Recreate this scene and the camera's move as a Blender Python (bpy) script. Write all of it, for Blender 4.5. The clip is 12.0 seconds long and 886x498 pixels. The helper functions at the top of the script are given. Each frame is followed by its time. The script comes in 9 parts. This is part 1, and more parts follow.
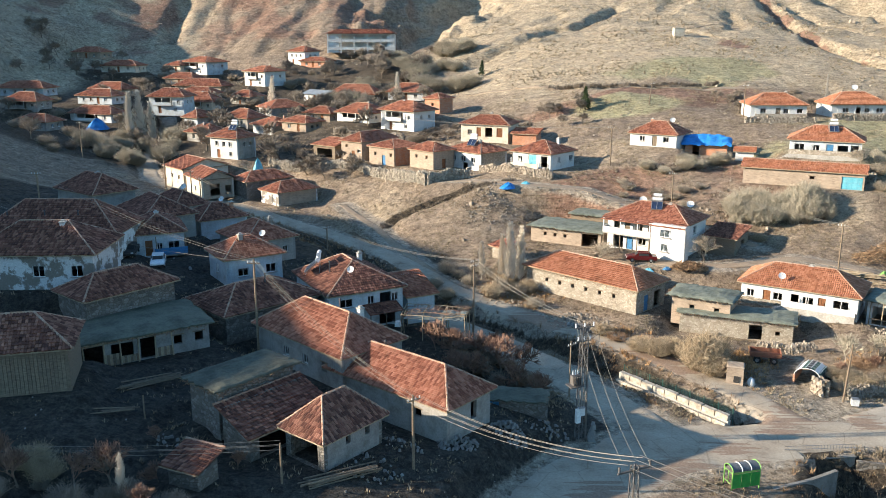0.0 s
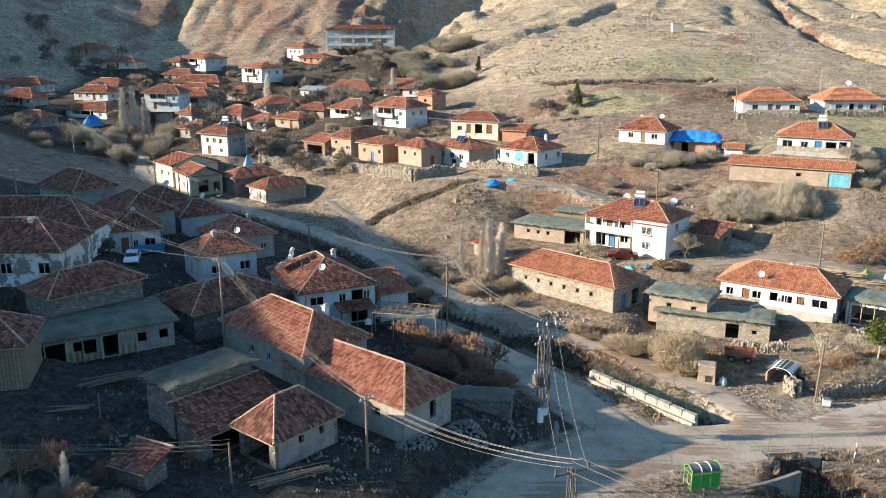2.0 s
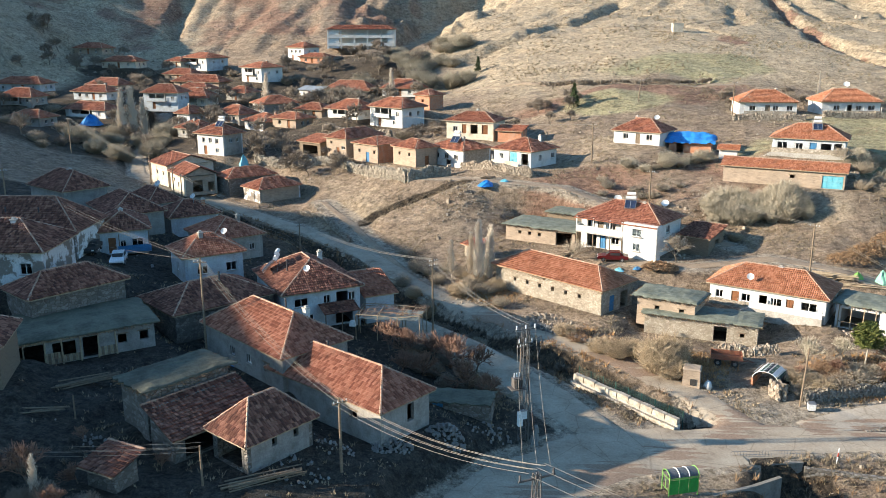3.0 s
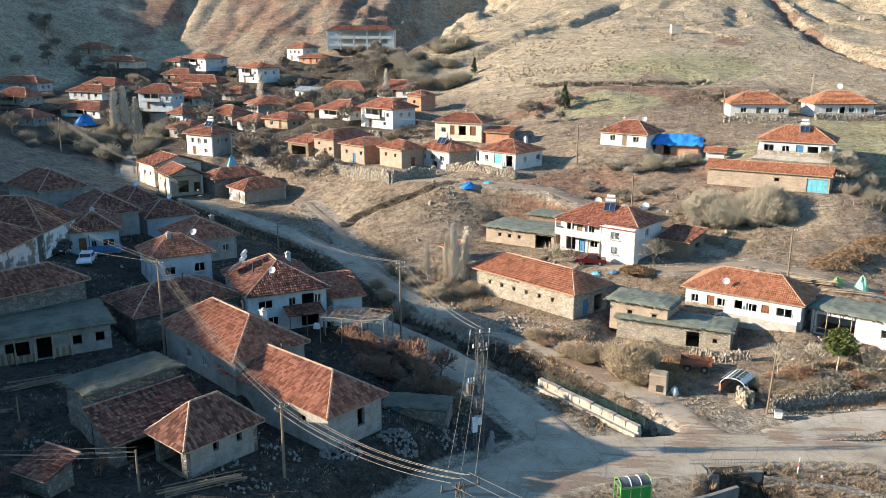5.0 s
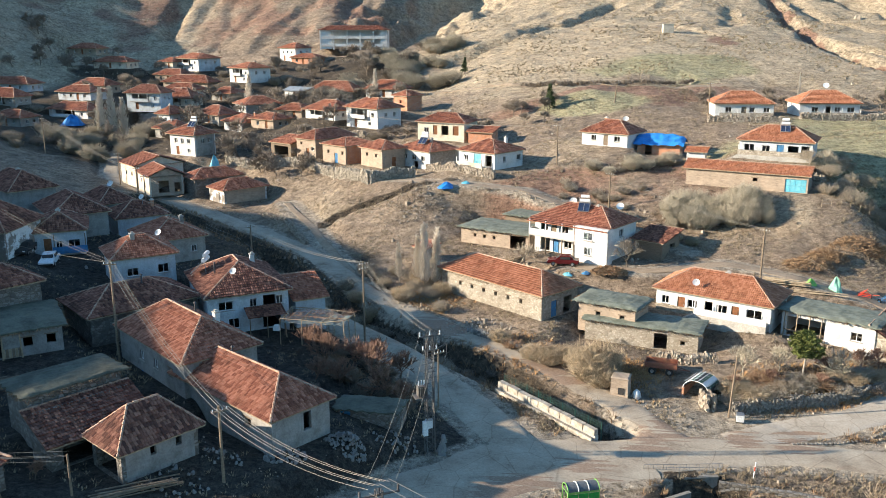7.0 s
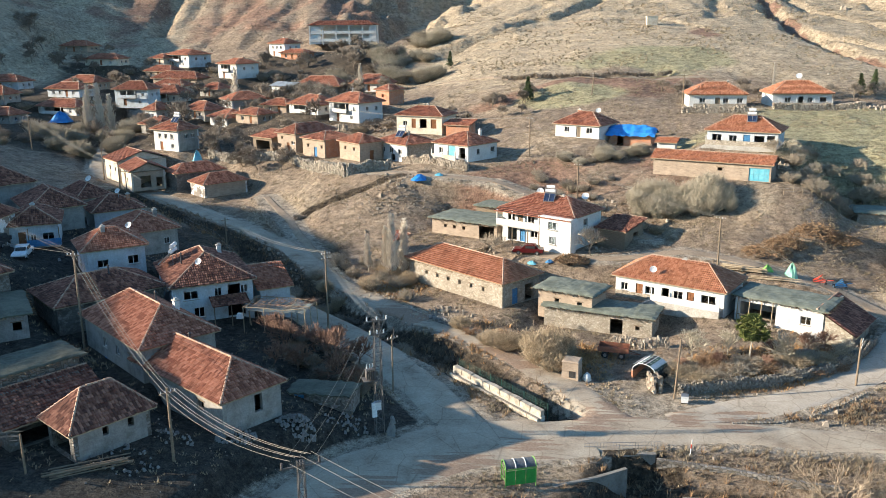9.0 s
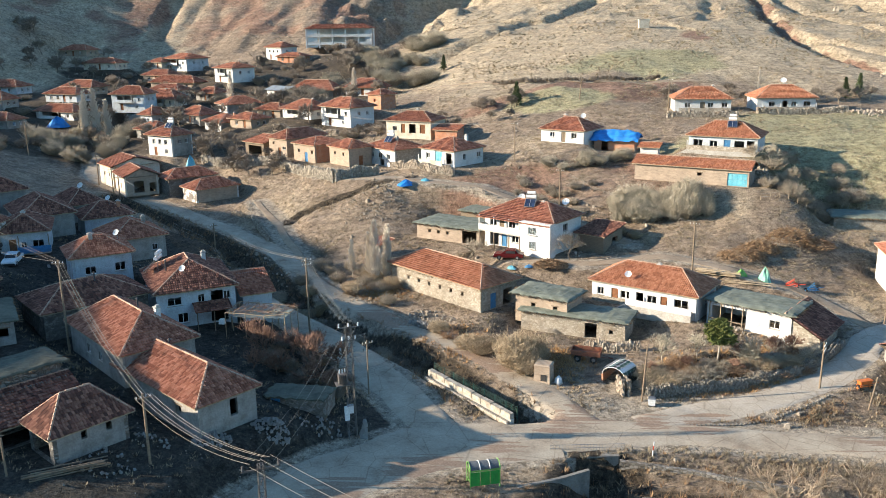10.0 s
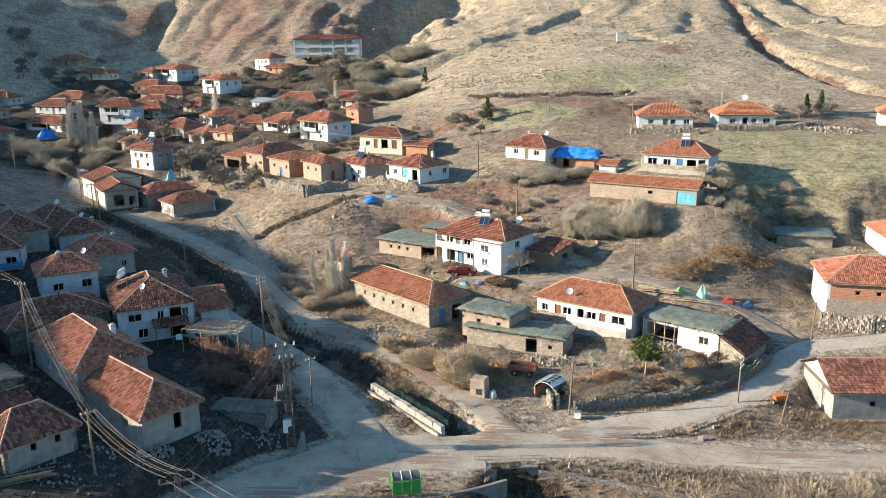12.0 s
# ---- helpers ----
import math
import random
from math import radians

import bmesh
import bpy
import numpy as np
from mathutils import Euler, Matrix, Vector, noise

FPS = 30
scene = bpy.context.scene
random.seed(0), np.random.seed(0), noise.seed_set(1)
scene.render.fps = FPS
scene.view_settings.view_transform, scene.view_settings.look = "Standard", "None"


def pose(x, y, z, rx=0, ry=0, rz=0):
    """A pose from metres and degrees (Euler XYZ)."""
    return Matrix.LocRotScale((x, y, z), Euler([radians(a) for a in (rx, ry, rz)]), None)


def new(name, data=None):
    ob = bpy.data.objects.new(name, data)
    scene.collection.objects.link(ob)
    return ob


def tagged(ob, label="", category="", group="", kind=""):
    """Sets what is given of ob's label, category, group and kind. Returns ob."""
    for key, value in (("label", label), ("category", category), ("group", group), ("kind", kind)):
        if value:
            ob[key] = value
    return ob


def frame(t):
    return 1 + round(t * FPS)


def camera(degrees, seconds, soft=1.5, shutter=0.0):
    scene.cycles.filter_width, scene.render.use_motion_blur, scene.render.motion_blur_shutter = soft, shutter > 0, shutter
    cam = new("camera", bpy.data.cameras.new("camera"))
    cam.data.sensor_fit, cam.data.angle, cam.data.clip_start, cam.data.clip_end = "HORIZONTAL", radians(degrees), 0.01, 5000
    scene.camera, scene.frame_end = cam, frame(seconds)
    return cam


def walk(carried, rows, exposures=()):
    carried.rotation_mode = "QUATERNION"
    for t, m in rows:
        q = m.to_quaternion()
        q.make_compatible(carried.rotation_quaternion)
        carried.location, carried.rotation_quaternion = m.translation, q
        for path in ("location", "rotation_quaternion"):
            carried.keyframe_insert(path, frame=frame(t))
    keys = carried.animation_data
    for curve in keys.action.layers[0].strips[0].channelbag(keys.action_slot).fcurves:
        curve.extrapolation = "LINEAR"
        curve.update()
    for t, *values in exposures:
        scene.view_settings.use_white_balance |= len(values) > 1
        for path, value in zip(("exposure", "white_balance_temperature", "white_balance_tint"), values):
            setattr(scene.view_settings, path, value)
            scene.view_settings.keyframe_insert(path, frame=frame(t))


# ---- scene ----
cam = camera(55.0, 12.0, soft=0.5)
METRES, EYE, TILT, LEAN, TURN = 36.0, 36.0, -14.0, 0.0, 0.0
ROWS = [
    (0.0, 0.0, 0.0, 0.0, -0.0, 0.0, 0.0),
    (0.5, 0.0245, 0.0021, -0.0002, 0.13, -0.12, 0.12),
    (1.0, 0.0548, 0.0053, 0.0003, 0.26, -0.19, 0.08),
    (1.5, 0.0869, 0.0095, 0.0026, 0.42, -0.25, 0.01),
    (2.0, 0.1196, 0.015, 0.0057, 0.68, -0.28, -0.08),
    (2.5, 0.153, 0.0209, 0.009, 0.88, -0.3, -0.18),
    (3.0, 0.1868, 0.0278, 0.0118, 1.13, -0.3, -0.27),
    (5.0, 0.3239, 0.0618, 0.0169, 1.89, -0.23, -0.59),
    (5.5, 0.3581, 0.0717, 0.0174, 2.04, -0.2, -0.65),
    (6.0, 0.3914, 0.0823, 0.0175, 2.16, -0.17, -0.7),
    (6.5, 0.4232, 0.0928, 0.0181, 2.24, -0.14, -0.72),
    (7.0, 0.4553, 0.0975, 0.019, 2.28, -0.2, -0.6),
    (9.0, 0.5979, 0.0294, 0.0042, 2.5, -0.59, -0.12),
    (9.5, 0.6407, -0.0022, 0.013, 2.71, -0.63, -0.01),
    (10.0, 0.6885, -0.0362, 0.029, 2.78, -0.65, 0.05),
    (10.5, 0.7388, -0.0717, 0.0463, 2.84, -0.65, 0.04),
    (11.0, 0.79, -0.1081, 0.0626, 2.9, -0.64, 0.01),
    (11.5, 0.8411, -0.1448, 0.078, 2.97, -0.6, -0.02),
    (12.0, 0.8918, -0.1813, 0.0934, 3.01, -0.56, -0.05),
]
walk(cam, [(t, pose(0, 0, EYE, TILT, LEAN, TURN) @ pose(METRES * x, METRES * y, METRES * z, 90 + pitch, roll, yaw)) for t, x, y, z, yaw, pitch, roll in ROWS])
# ---------------------------------------------------------------- world, sun
EXPOSURE = 1.38
world = bpy.data.worlds.new("sky")
scene.world = world
world.use_nodes = True
wn = world.node_tree.nodes
sky = wn.new("ShaderNodeTexSky")
sky.sky_type = 'NISHITA'
sky.sun_disc = False
sky.sun_elevation = radians(18.4)
sky.sun_rotation = radians(-96.0)
sky.air_density, sky.dust_density, sky.ozone_density = 1.0, 0.5, 3.6
wn["Background"].inputs[1].default_value = 0.116
cool = wn.new("ShaderNodeMix")
cool.data_type, cool.blend_type = 'RGBA', 'MULTIPLY'
cool.inputs[0].default_value = 1.0
cool.inputs[7].default_value = (0.80, 1.0, 1.02, 1.0)
world.node_tree.links.new(sky.outputs[0], cool.inputs[6])
world.node_tree.links.new(cool.outputs[2], wn["Background"].inputs[0])
sun = new("sun", bpy.data.lights.new("sun", 'SUN'))
sun.data.energy, sun.data.angle, sun.data.color = 5.0, radians(0.6), (1.0, 0.885, 0.725)
sun.rotation_euler = Vector((1.0, 0.10, -0.335)).to_track_quat('-Z', 'Y').to_euler()
sun.location = (-200, 0, 120)
scene.view_settings.exposure = EXPOSURE

# ---------------------------------------------------------------- materials
def material(name, rough=0.85, metal=0.0, bump=0.0):
    m = bpy.data.materials.new(name)
    m.use_nodes = True
    b = m.node_tree.nodes["Principled BSDF"]
    b.inputs["Roughness"].default_value = rough
    b.inputs["Metallic"].default_value = metal
    b.inputs["Specular IOR Level"].default_value = 0.25
    return m, m.node_tree.nodes, m.node_tree.links, b

def noise_node(n, l, scale, detail=4.0, rough=0.6, coord=None, stretch=None):
    t = n.new("ShaderNodeTexNoise")
    t.inputs["Scale"].default_value = scale
    t.inputs["Detail"].default_value = detail
    t.inputs["Roughness"].default_value = rough
    if coord is not None:
        if stretch:
            mp = n.new("ShaderNodeMapping")
            mp.inputs["Scale"].default_value = stretch
            l.new(coord, mp.inputs[0])
            coord = mp.outputs[0]
        l.new(coord, t.inputs["Vector"])
    return t

def ramp(n, l, src, stops):
    r = n.new("ShaderNodeValToRGB")
    e = r.color_ramp.elements
    while len(e) < len(stops):
        e.new(0.5)
    for el, (p, c) in zip(e, stops):
        el.position = p
        el.color = (*c, 1.0) if len(c) == 3 else c
    l.new(src, r.inputs[0])
    return r

def mix(n, l, fac, a, b, mode='MIX'):
    x = n.new("ShaderNodeMix")
    x.data_type, x.blend_type = 'RGBA', mode
    if isinstance(fac, (int, float)):
        x.inputs[0].default_value = fac
    else:
        l.new(fac, x.inputs[0])
    for s, v in ((6, a), (7, b)):
        if isinstance(v, tuple):
            x.inputs[s].default_value = (*v, 1.0)
        else:
            l.new(v, x.inputs[s])
    return x.outputs[2]

def bump_on(n, l, b, src, strength, dist):
    k = n.new("ShaderNodeBump")
    k.inputs["Strength"].default_value = strength
    k.inputs["Distance"].default_value = dist
    l.new(src, k.inputs["Height"])
    l.new(k.outputs[0], b.inputs["Normal"])

def worn(name, base, stain, rough=0.9, scale=0.6, fine=6.0, amount=(0.42, 0.68), metal=0.0, bump=0.25, streak=None):
    """A base colour with stains at two scales and a fine relief, in the thing's own metres."""
    m, n, l, b = material(name, rough, metal)
    tc = n.new("ShaderNodeTexCoord").outputs["Object"]
    oi = n.new("ShaderNodeObjectInfo")
    big = noise_node(n, l, scale, 6.0, 0.65, tc, streak)
    small = noise_node(n, l, fine, 5.0, 0.7, tc)
    f = ramp(n, l, big.outputs[0], [(amount[0], (0, 0, 0)), (amount[1], (1, 1, 1))])
    c = mix(n, l, f.outputs[0], base, stain)
    g = ramp(n, l, small.outputs[0], [(0.3, (0.72, 0.72, 0.72)), (0.7, (1.12, 1.12, 1.12))])
    c = mix(n, l, 1.0, c, g.outputs[0], 'MULTIPLY')
    o = ramp(n, l, oi.outputs["Random"], [(0.0, (0.86, 0.85, 0.84)), (1.0, (1.06, 1.05, 1.02))])
    c = mix(n, l, 1.0, c, o.outputs[0], 'MULTIPLY')
    l.new(c, b.inputs["Base Color"])
    bump_on(n, l, b, small.outputs[0], bump, 0.05)
    return m

def tiles(name, a, b_, c_, old=0.0):
    """Fired clay tiles: every tile its own shade, dark lichen in patches."""
    m, n, l, b = material(name, 0.85)
    tc = n.new("ShaderNodeTexCoord").outputs["Object"]
    geo = n.new("ShaderNodeNewGeometry")
    r = ramp(n, l, geo.outputs["Random Per Island"], [(0.0, a), (0.45, b_), (1.0, c_)])
    big = noise_node(n, l, 0.55, 5.0, 0.7, tc)
    f = ramp(n, l, big.outputs[0], [(0.5 - 0.1 * old, (0, 0, 0)), (0.78, (1, 1, 1))])
    dark = mix(n, l, 1.0, r.outputs[0], (0.42, 0.42, 0.40), 'MULTIPLY')
    c = mix(n, l, f.outputs[0], r.outputs[0], dark)
    fine = noise_node(n, l, 9.0, 4.0, 0.7, tc)
    g = ramp(n, l, fine.outputs[0], [(0.3, (0.75, 0.75, 0.75)), (0.7, (1.1, 1.1, 1.1))])
    c = mix(n, l, 1.0, c, g.outputs[0], 'MULTIPLY')
    l.new(c, b.inputs["Base Color"])
    bump_on(n, l, b, fine.outputs[0], 0.3, 0.03)
    return m

def stonework(name, a, b_, mortar, size=3.0, depth=0.12):
    """Rubble masonry: irregular stones in mortar."""
    m, n, l, b = material(name, 0.92)
    tc = n.new("ShaderNodeTexCoord").outputs["Object"]
    mp = n.new("ShaderNodeMapping")
    mp.inputs["Scale"].default_value = (1, 1, 1.4)
    l.new(tc, mp.inputs[0])
    v = n.new("ShaderNodeTexVoronoi")
    v.inputs["Scale"].default_value = size
    l.new(mp.outputs[0], v.inputs["Vector"])
    e = n.new("ShaderNodeTexVoronoi")
    e.feature = 'DISTANCE_TO_EDGE'
    e.inputs["Scale"].default_value = size
    l.new(mp.outputs[0], e.inputs["Vector"])
    sep = n.new("ShaderNodeSeparateColor")
    l.new(v.outputs["Color"], sep.inputs[0])
    c = ramp(n, l, sep.outputs[0], [(0.0, a), (1.0, b_)]).outputs[0]
    j = ramp(n, l, e.outputs["Distance"], [(0.0, (0, 0, 0)), (0.12, (1, 1, 1))])
    c = mix(n, l, j.outputs[0], mortar, c)
    big = noise_node(n, l, 0.5, 5.0, 0.7, tc)
    g = ramp(n, l, big.outputs[0], [(0.3, (0.75, 0.72, 0.68)), (0.7, (1.1, 1.1, 1.1))])
    c = mix(n, l, 1.0, c, g.outputs[0], 'MULTIPLY')
    l.new(c, b.inputs["Base Color"])
    bump_on(n, l, b, j.outputs[0], 0.8, depth)
    return m

def courses(name, a, b_, mortar, w=0.4, h=0.2):
    """Hollow brick or adobe laid in courses."""
    m, n, l, b = material(name, 0.9)
    tc = n.new("ShaderNodeTexCoord").outputs["Object"]
    sx = n.new("ShaderNodeSeparateXYZ")
    l.new(tc, sx.inputs[0])
    ad = n.new("ShaderNodeMath")
    l.new(sx.outputs[0], ad.inputs[0])
    l.new(sx.outputs[1], ad.inputs[1])
    cx = n.new("ShaderNodeCombineXYZ")
    l.new(ad.outputs[0], cx.inputs[0])
    l.new(sx.outputs[2], cx.inputs[1])
    k = n.new("ShaderNodeTexBrick")
    k.inputs["Scale"].default_value = 1.0
    k.inputs["Brick Width"].default_value = w
    k.inputs["Row Height"].default_value = h
    k.inputs["Mortar Size"].default_value = 0.018
    k.inputs["Color1"].default_value = (*a, 1)
    k.inputs["Color2"].default_value = (*b_, 1)
    k.inputs["Mortar"].default_value = (*mortar, 1)
    l.new(cx.outputs[0], k.inputs["Vector"])
    big = noise_node(n, l, 0.7, 6.0, 0.7, tc)
    g = ramp(n, l, big.outputs[0], [(0.3, (0.7, 0.7, 0.7)), (0.7, (1.12, 1.1, 1.08))])
    c = mix(n, l, 1.0, k.outputs[0], g.outputs[0], 'MULTIPLY')
    l.new(c, b.inputs["Base Color"])
    bump_on(n, l, b, k.outputs["Fac"], -0.5, 0.03)
    return m

def island(name, a, b_, rough=0.9):
    """Loose natural pieces, each its own shade."""
    m, n, l, b = material(name, rough)
    geo = n.new("ShaderNodeNewGeometry")
    r = ramp(n, l, geo.outputs["Random Per Island"], [(0.0, a), (1.0, b_)])
    tc = n.new("ShaderNodeTexCoord").outputs["Object"]
    fine = noise_node(n, l, 5.0, 4.0, 0.7, tc)
    g = ramp(n, l, fine.outputs[0], [(0.3, (0.75, 0.75, 0.75)), (0.7, (1.15, 1.15, 1.15))])
    l.new(mix(n, l, 1.0, r.outputs[0], g.outputs[0], 'MULTIPLY'), b.inputs["Base Color"])
    return m

WHITE = worn("white_plaster", (0.64, 0.625, 0.59), (0.46, 0.425, 0.37), scale=0.5, amount=(0.5, 0.8))
CREAM = worn("cream_plaster", (0.66, 0.58, 0.46), (0.48, 0.40, 0.30), scale=0.6)
PEEL = worn("peeling_plaster", (0.62, 0.61, 0.585), (0.22, 0.19, 0.16), scale=0.55, amount=(0.47, 0.52))
PALE = worn("pale_blue_plaster", (0.50, 0.545, 0.57), (0.36, 0.36, 0.35), scale=0.6)
GREYR = worn("grey_render", (0.33, 0.31, 0.28), (0.21, 0.19, 0.165), scale=0.8)
STONE = stonework("rubble_stone", (0.31, 0.26, 0.20), (0.55, 0.485, 0.39), (0.37, 0.315, 0.24), 3.6)
STONE_DARK = stonework("dark_rubble_stone", (0.15, 0.135, 0.115), (0.30, 0.275, 0.24), (0.15, 0.13, 0.105), 2.6)
ADOBE = courses("mud_brick", (0.41, 0.32, 0.235), (0.31, 0.235, 0.17), (0.36, 0.285, 0.215), 0.45, 0.16)
BRICK = courses("hollow_brick", (0.52, 0.22, 0.11), (0.42, 0.17, 0.09), (0.42, 0.34, 0.27), 0.42, 0.21)
TILE = tiles("red_clay_tile", (0.22, 0.078, 0.046), (0.36, 0.138, 0.08), (0.52, 0.235, 0.148))
TILE_NEW = tiles("orange_clay_tile", (0.31, 0.118, 0.06), (0.42, 0.168, 0.088), (0.54, 0.25, 0.145))
TILE_OLD = tiles("weathered_clay_tile", (0.115, 0.05, 0.036), (0.23, 0.094, 0.062), (0.42, 0.20, 0.13), 0.8)
MORTAR = worn("ridge_mortar", (0.42, 0.24, 0.155), (0.54, 0.40, 0.30), scale=2.0)
MEMBRANE = worn("green_grey_roof_felt", (0.175, 0.19, 0.155), (0.10, 0.11, 0.085), scale=0.7, fine=3.0)
MUDROOF = worn("earth_roof", (0.135, 0.135, 0.10), (0.06, 0.062, 0.048), scale=0.45, fine=4.0)
CONCRETE = worn("concrete", (0.46, 0.43, 0.38), (0.32, 0.29, 0.25), scale=0.8)
PARAPET = worn("limestone_coping", (0.52, 0.46, 0.37), (0.27, 0.225, 0.175), scale=1.3, fine=4.0, amount=(0.40, 0.66), bump=0.5)
WOOD = worn("grey_wood", (0.25, 0.19, 0.13), (0.15, 0.115, 0.085), scale=2.0, streak=(1, 1, 6))
WOODL = worn("pale_timber", (0.42, 0.33, 0.22), (0.28, 0.21, 0.14), scale=2.0)
POLEW = worn("pole_timber", (0.27, 0.20, 0.135), (0.17, 0.125, 0.085), scale=2.0, streak=(1, 1, 6))
WOODR = worn("brown_door_wood", (0.26, 0.11, 0.05), (0.18, 0.08, 0.04), scale=2.0)
STEEL = worn("galvanised_steel", (0.40, 0.40, 0.39), (0.26, 0.24, 0.22), rough=0.5, metal=0.7, scale=1.5)
DARKM = worn("dark_metal", (0.07, 0.07, 0.075), (0.12, 0.09, 0.07), rough=0.5, scale=2.0)
BLACKP = worn("black_sheet", (0.03, 0.03, 0.03), (0.06, 0.055, 0.05), rough=0.6)
WHITEP = worn("white_enamel", (0.70, 0.70, 0.68), (0.54, 0.52, 0.49), rough=0.4, scale=1.2, amount=(0.55, 0.8))
BLUEP = worn("blue_paint", (0.06, 0.22, 0.42), (0.08, 0.16, 0.26), rough=0.5, scale=1.2)
TURQ = worn("turquoise_sheet", (0.12, 0.42, 0.52), (0.22, 0.48, 0.54), rough=0.5, scale=1.0)
TARPB = worn("blue_tarpaulin", (0.03, 0.24, 0.62), (0.03, 0.16, 0.44), rough=0.45, scale=0.8, bump=0.5)
GREENP = worn("green_paint", (0.045, 0.33, 0.06), (0.04, 0.24, 0.05), rough=0.45, scale=1.5)
GREENL = worn("light_green_paint", (0.22, 0.46, 0.10), (0.17, 0.36, 0.09), rough=0.45, scale=1.5)
FENCEG = worn("fence_green", (0.03, 0.085, 0.065), (0.025, 0.06, 0.05), rough=0.6, scale=1.5)
REDP = worn("red_paint", (0.52, 0.05, 0.025), (0.34, 0.06, 0.03), rough=0.45, scale=1.2)
ORANGEP = worn("orange_paint", (0.62, 0.17, 0.04), (0.44, 0.12, 0.04), rough=0.5, scale=1.2)
MAROON = worn("maroon_car_paint", (0.13, 0.016, 0.016), (0.10, 0.016, 0.016), rough=0.25, scale=0.8)
CARW = worn("white_car_paint", (0.72, 0.74, 0.76), (0.62, 0.62, 0.62), rough=0.25, scale=0.8)
RUST = worn("rusty_red_steel", (0.26, 0.10, 0.06), (0.16, 0.08, 0.05), rough=0.75, scale=1.4)
RUBBER = worn("rubber", (0.025, 0.025, 0.025), (0.05, 0.045, 0.04), rough=0.8)
SHEETM = worn("grey_sheet_roof", (0.40, 0.43, 0.44), (0.30, 0.31, 0.31), rough=0.45, metal=0.3, scale=0.8)
GREENT = worn("green_tarpaulin", (0.22, 0.46, 0.34), (0.16, 0.34, 0.24), rough=0.6, scale=1.5)
GREYT = worn("grey_green_sheet", (0.26, 0.29, 0.26), (0.17, 0.19, 0.17), rough=0.6, scale=0.8)
PIPE = worn("solar_collector", (0.02, 0.03, 0.06), (0.03, 0.05, 0.10), rough=0.2, scale=1.5)
CANOPY = worn("smoked_polycarbonate", (0.09, 0.10, 0.11), (0.16, 0.16, 0.16), rough=0.3, scale=1.5)
ROCKS = island("loose_rock", (0.20, 0.155, 0.11), (0.42, 0.35, 0.27))
WALLST = island("lane_wall_stone", (0.13, 0.115, 0.095), (0.30, 0.26, 0.21))
RUBBLE = island("grey_rubble", (0.11, 0.105, 0.095), (0.29, 0.275, 0.25))
TWIG = island("bare_twigs", (0.22, 0.175, 0.125), (0.42, 0.35, 0.26))
PALE_STONE = island("pale_wall_stone", (0.22, 0.185, 0.14), (0.40, 0.345, 0.27))
TWIG_RED = island("reddish_twigs", (0.15, 0.085, 0.06), (0.31, 0.185, 0.125))
TWIG_DARK = island("dark_twigs", (0.15, 0.12, 0.09), (0.30, 0.245, 0.19))
RUSSET = island("russet_brush", (0.17, 0.10, 0.06), (0.34, 0.22, 0.13))
TWIG_POP = island("poplar_twigs", (0.50, 0.43, 0.34), (0.72, 0.64, 0.52))
DAMPCON = worn("damp_concrete", (0.25, 0.23, 0.20), (0.14, 0.13, 0.11), scale=0.8)
MASTM = worn("weathered_mast_steel", (0.17, 0.16, 0.15), (0.11, 0.09, 0.075), rough=0.6, metal=0.3, scale=1.5)
TWIG_PALE = island("pale_twigs", (0.25, 0.21, 0.15), (0.47, 0.41, 0.305))
BARK = worn("bark", (0.20, 0.16, 0.12), (0.12, 0.095, 0.07), scale=2.0)
BARK_PALE = worn("pale_bark", (0.48, 0.42, 0.34), (0.30, 0.25, 0.19), scale=2.0)
NEEDLE = island("pine_needles", (0.075, 0.09, 0.022), (0.19, 0.195, 0.055))
TWIG_TAN = island("tan_twigs", (0.25, 0.185, 0.115), (0.48, 0.37, 0.24))
TWIG_WIL = island("willow_twigs", (0.22, 0.16, 0.105), (0.42, 0.33, 0.235))
RUSTW = island("rusty_dry_weeds", (0.30, 0.16, 0.07), (0.52, 0.32, 0.15))
CONIFER = island("dark_conifer", (0.05, 0.075, 0.03), (0.13, 0.15, 0.07))
STRAW = island("dry_grass_blades", (0.22, 0.165, 0.10), (0.38, 0.305, 0.20))
DULL = island("dull_dry_grass", (0.17, 0.13, 0.085), (0.30, 0.235, 0.155))
BRUSHM = island("dead_brushwood", (0.17, 0.095, 0.05), (0.34, 0.22, 0.12))

def glass_material():
    m, n, l, b = material("window_glass", 0.08)
    b.inputs["Base Color"].default_value = (0.62, 0.68, 0.70, 1)
    b.inputs["Transmission Weight"].default_value = 1.0
    b.inputs["Specular IOR Level"].default_value = 0.5
    return m
GLASS = glass_material()

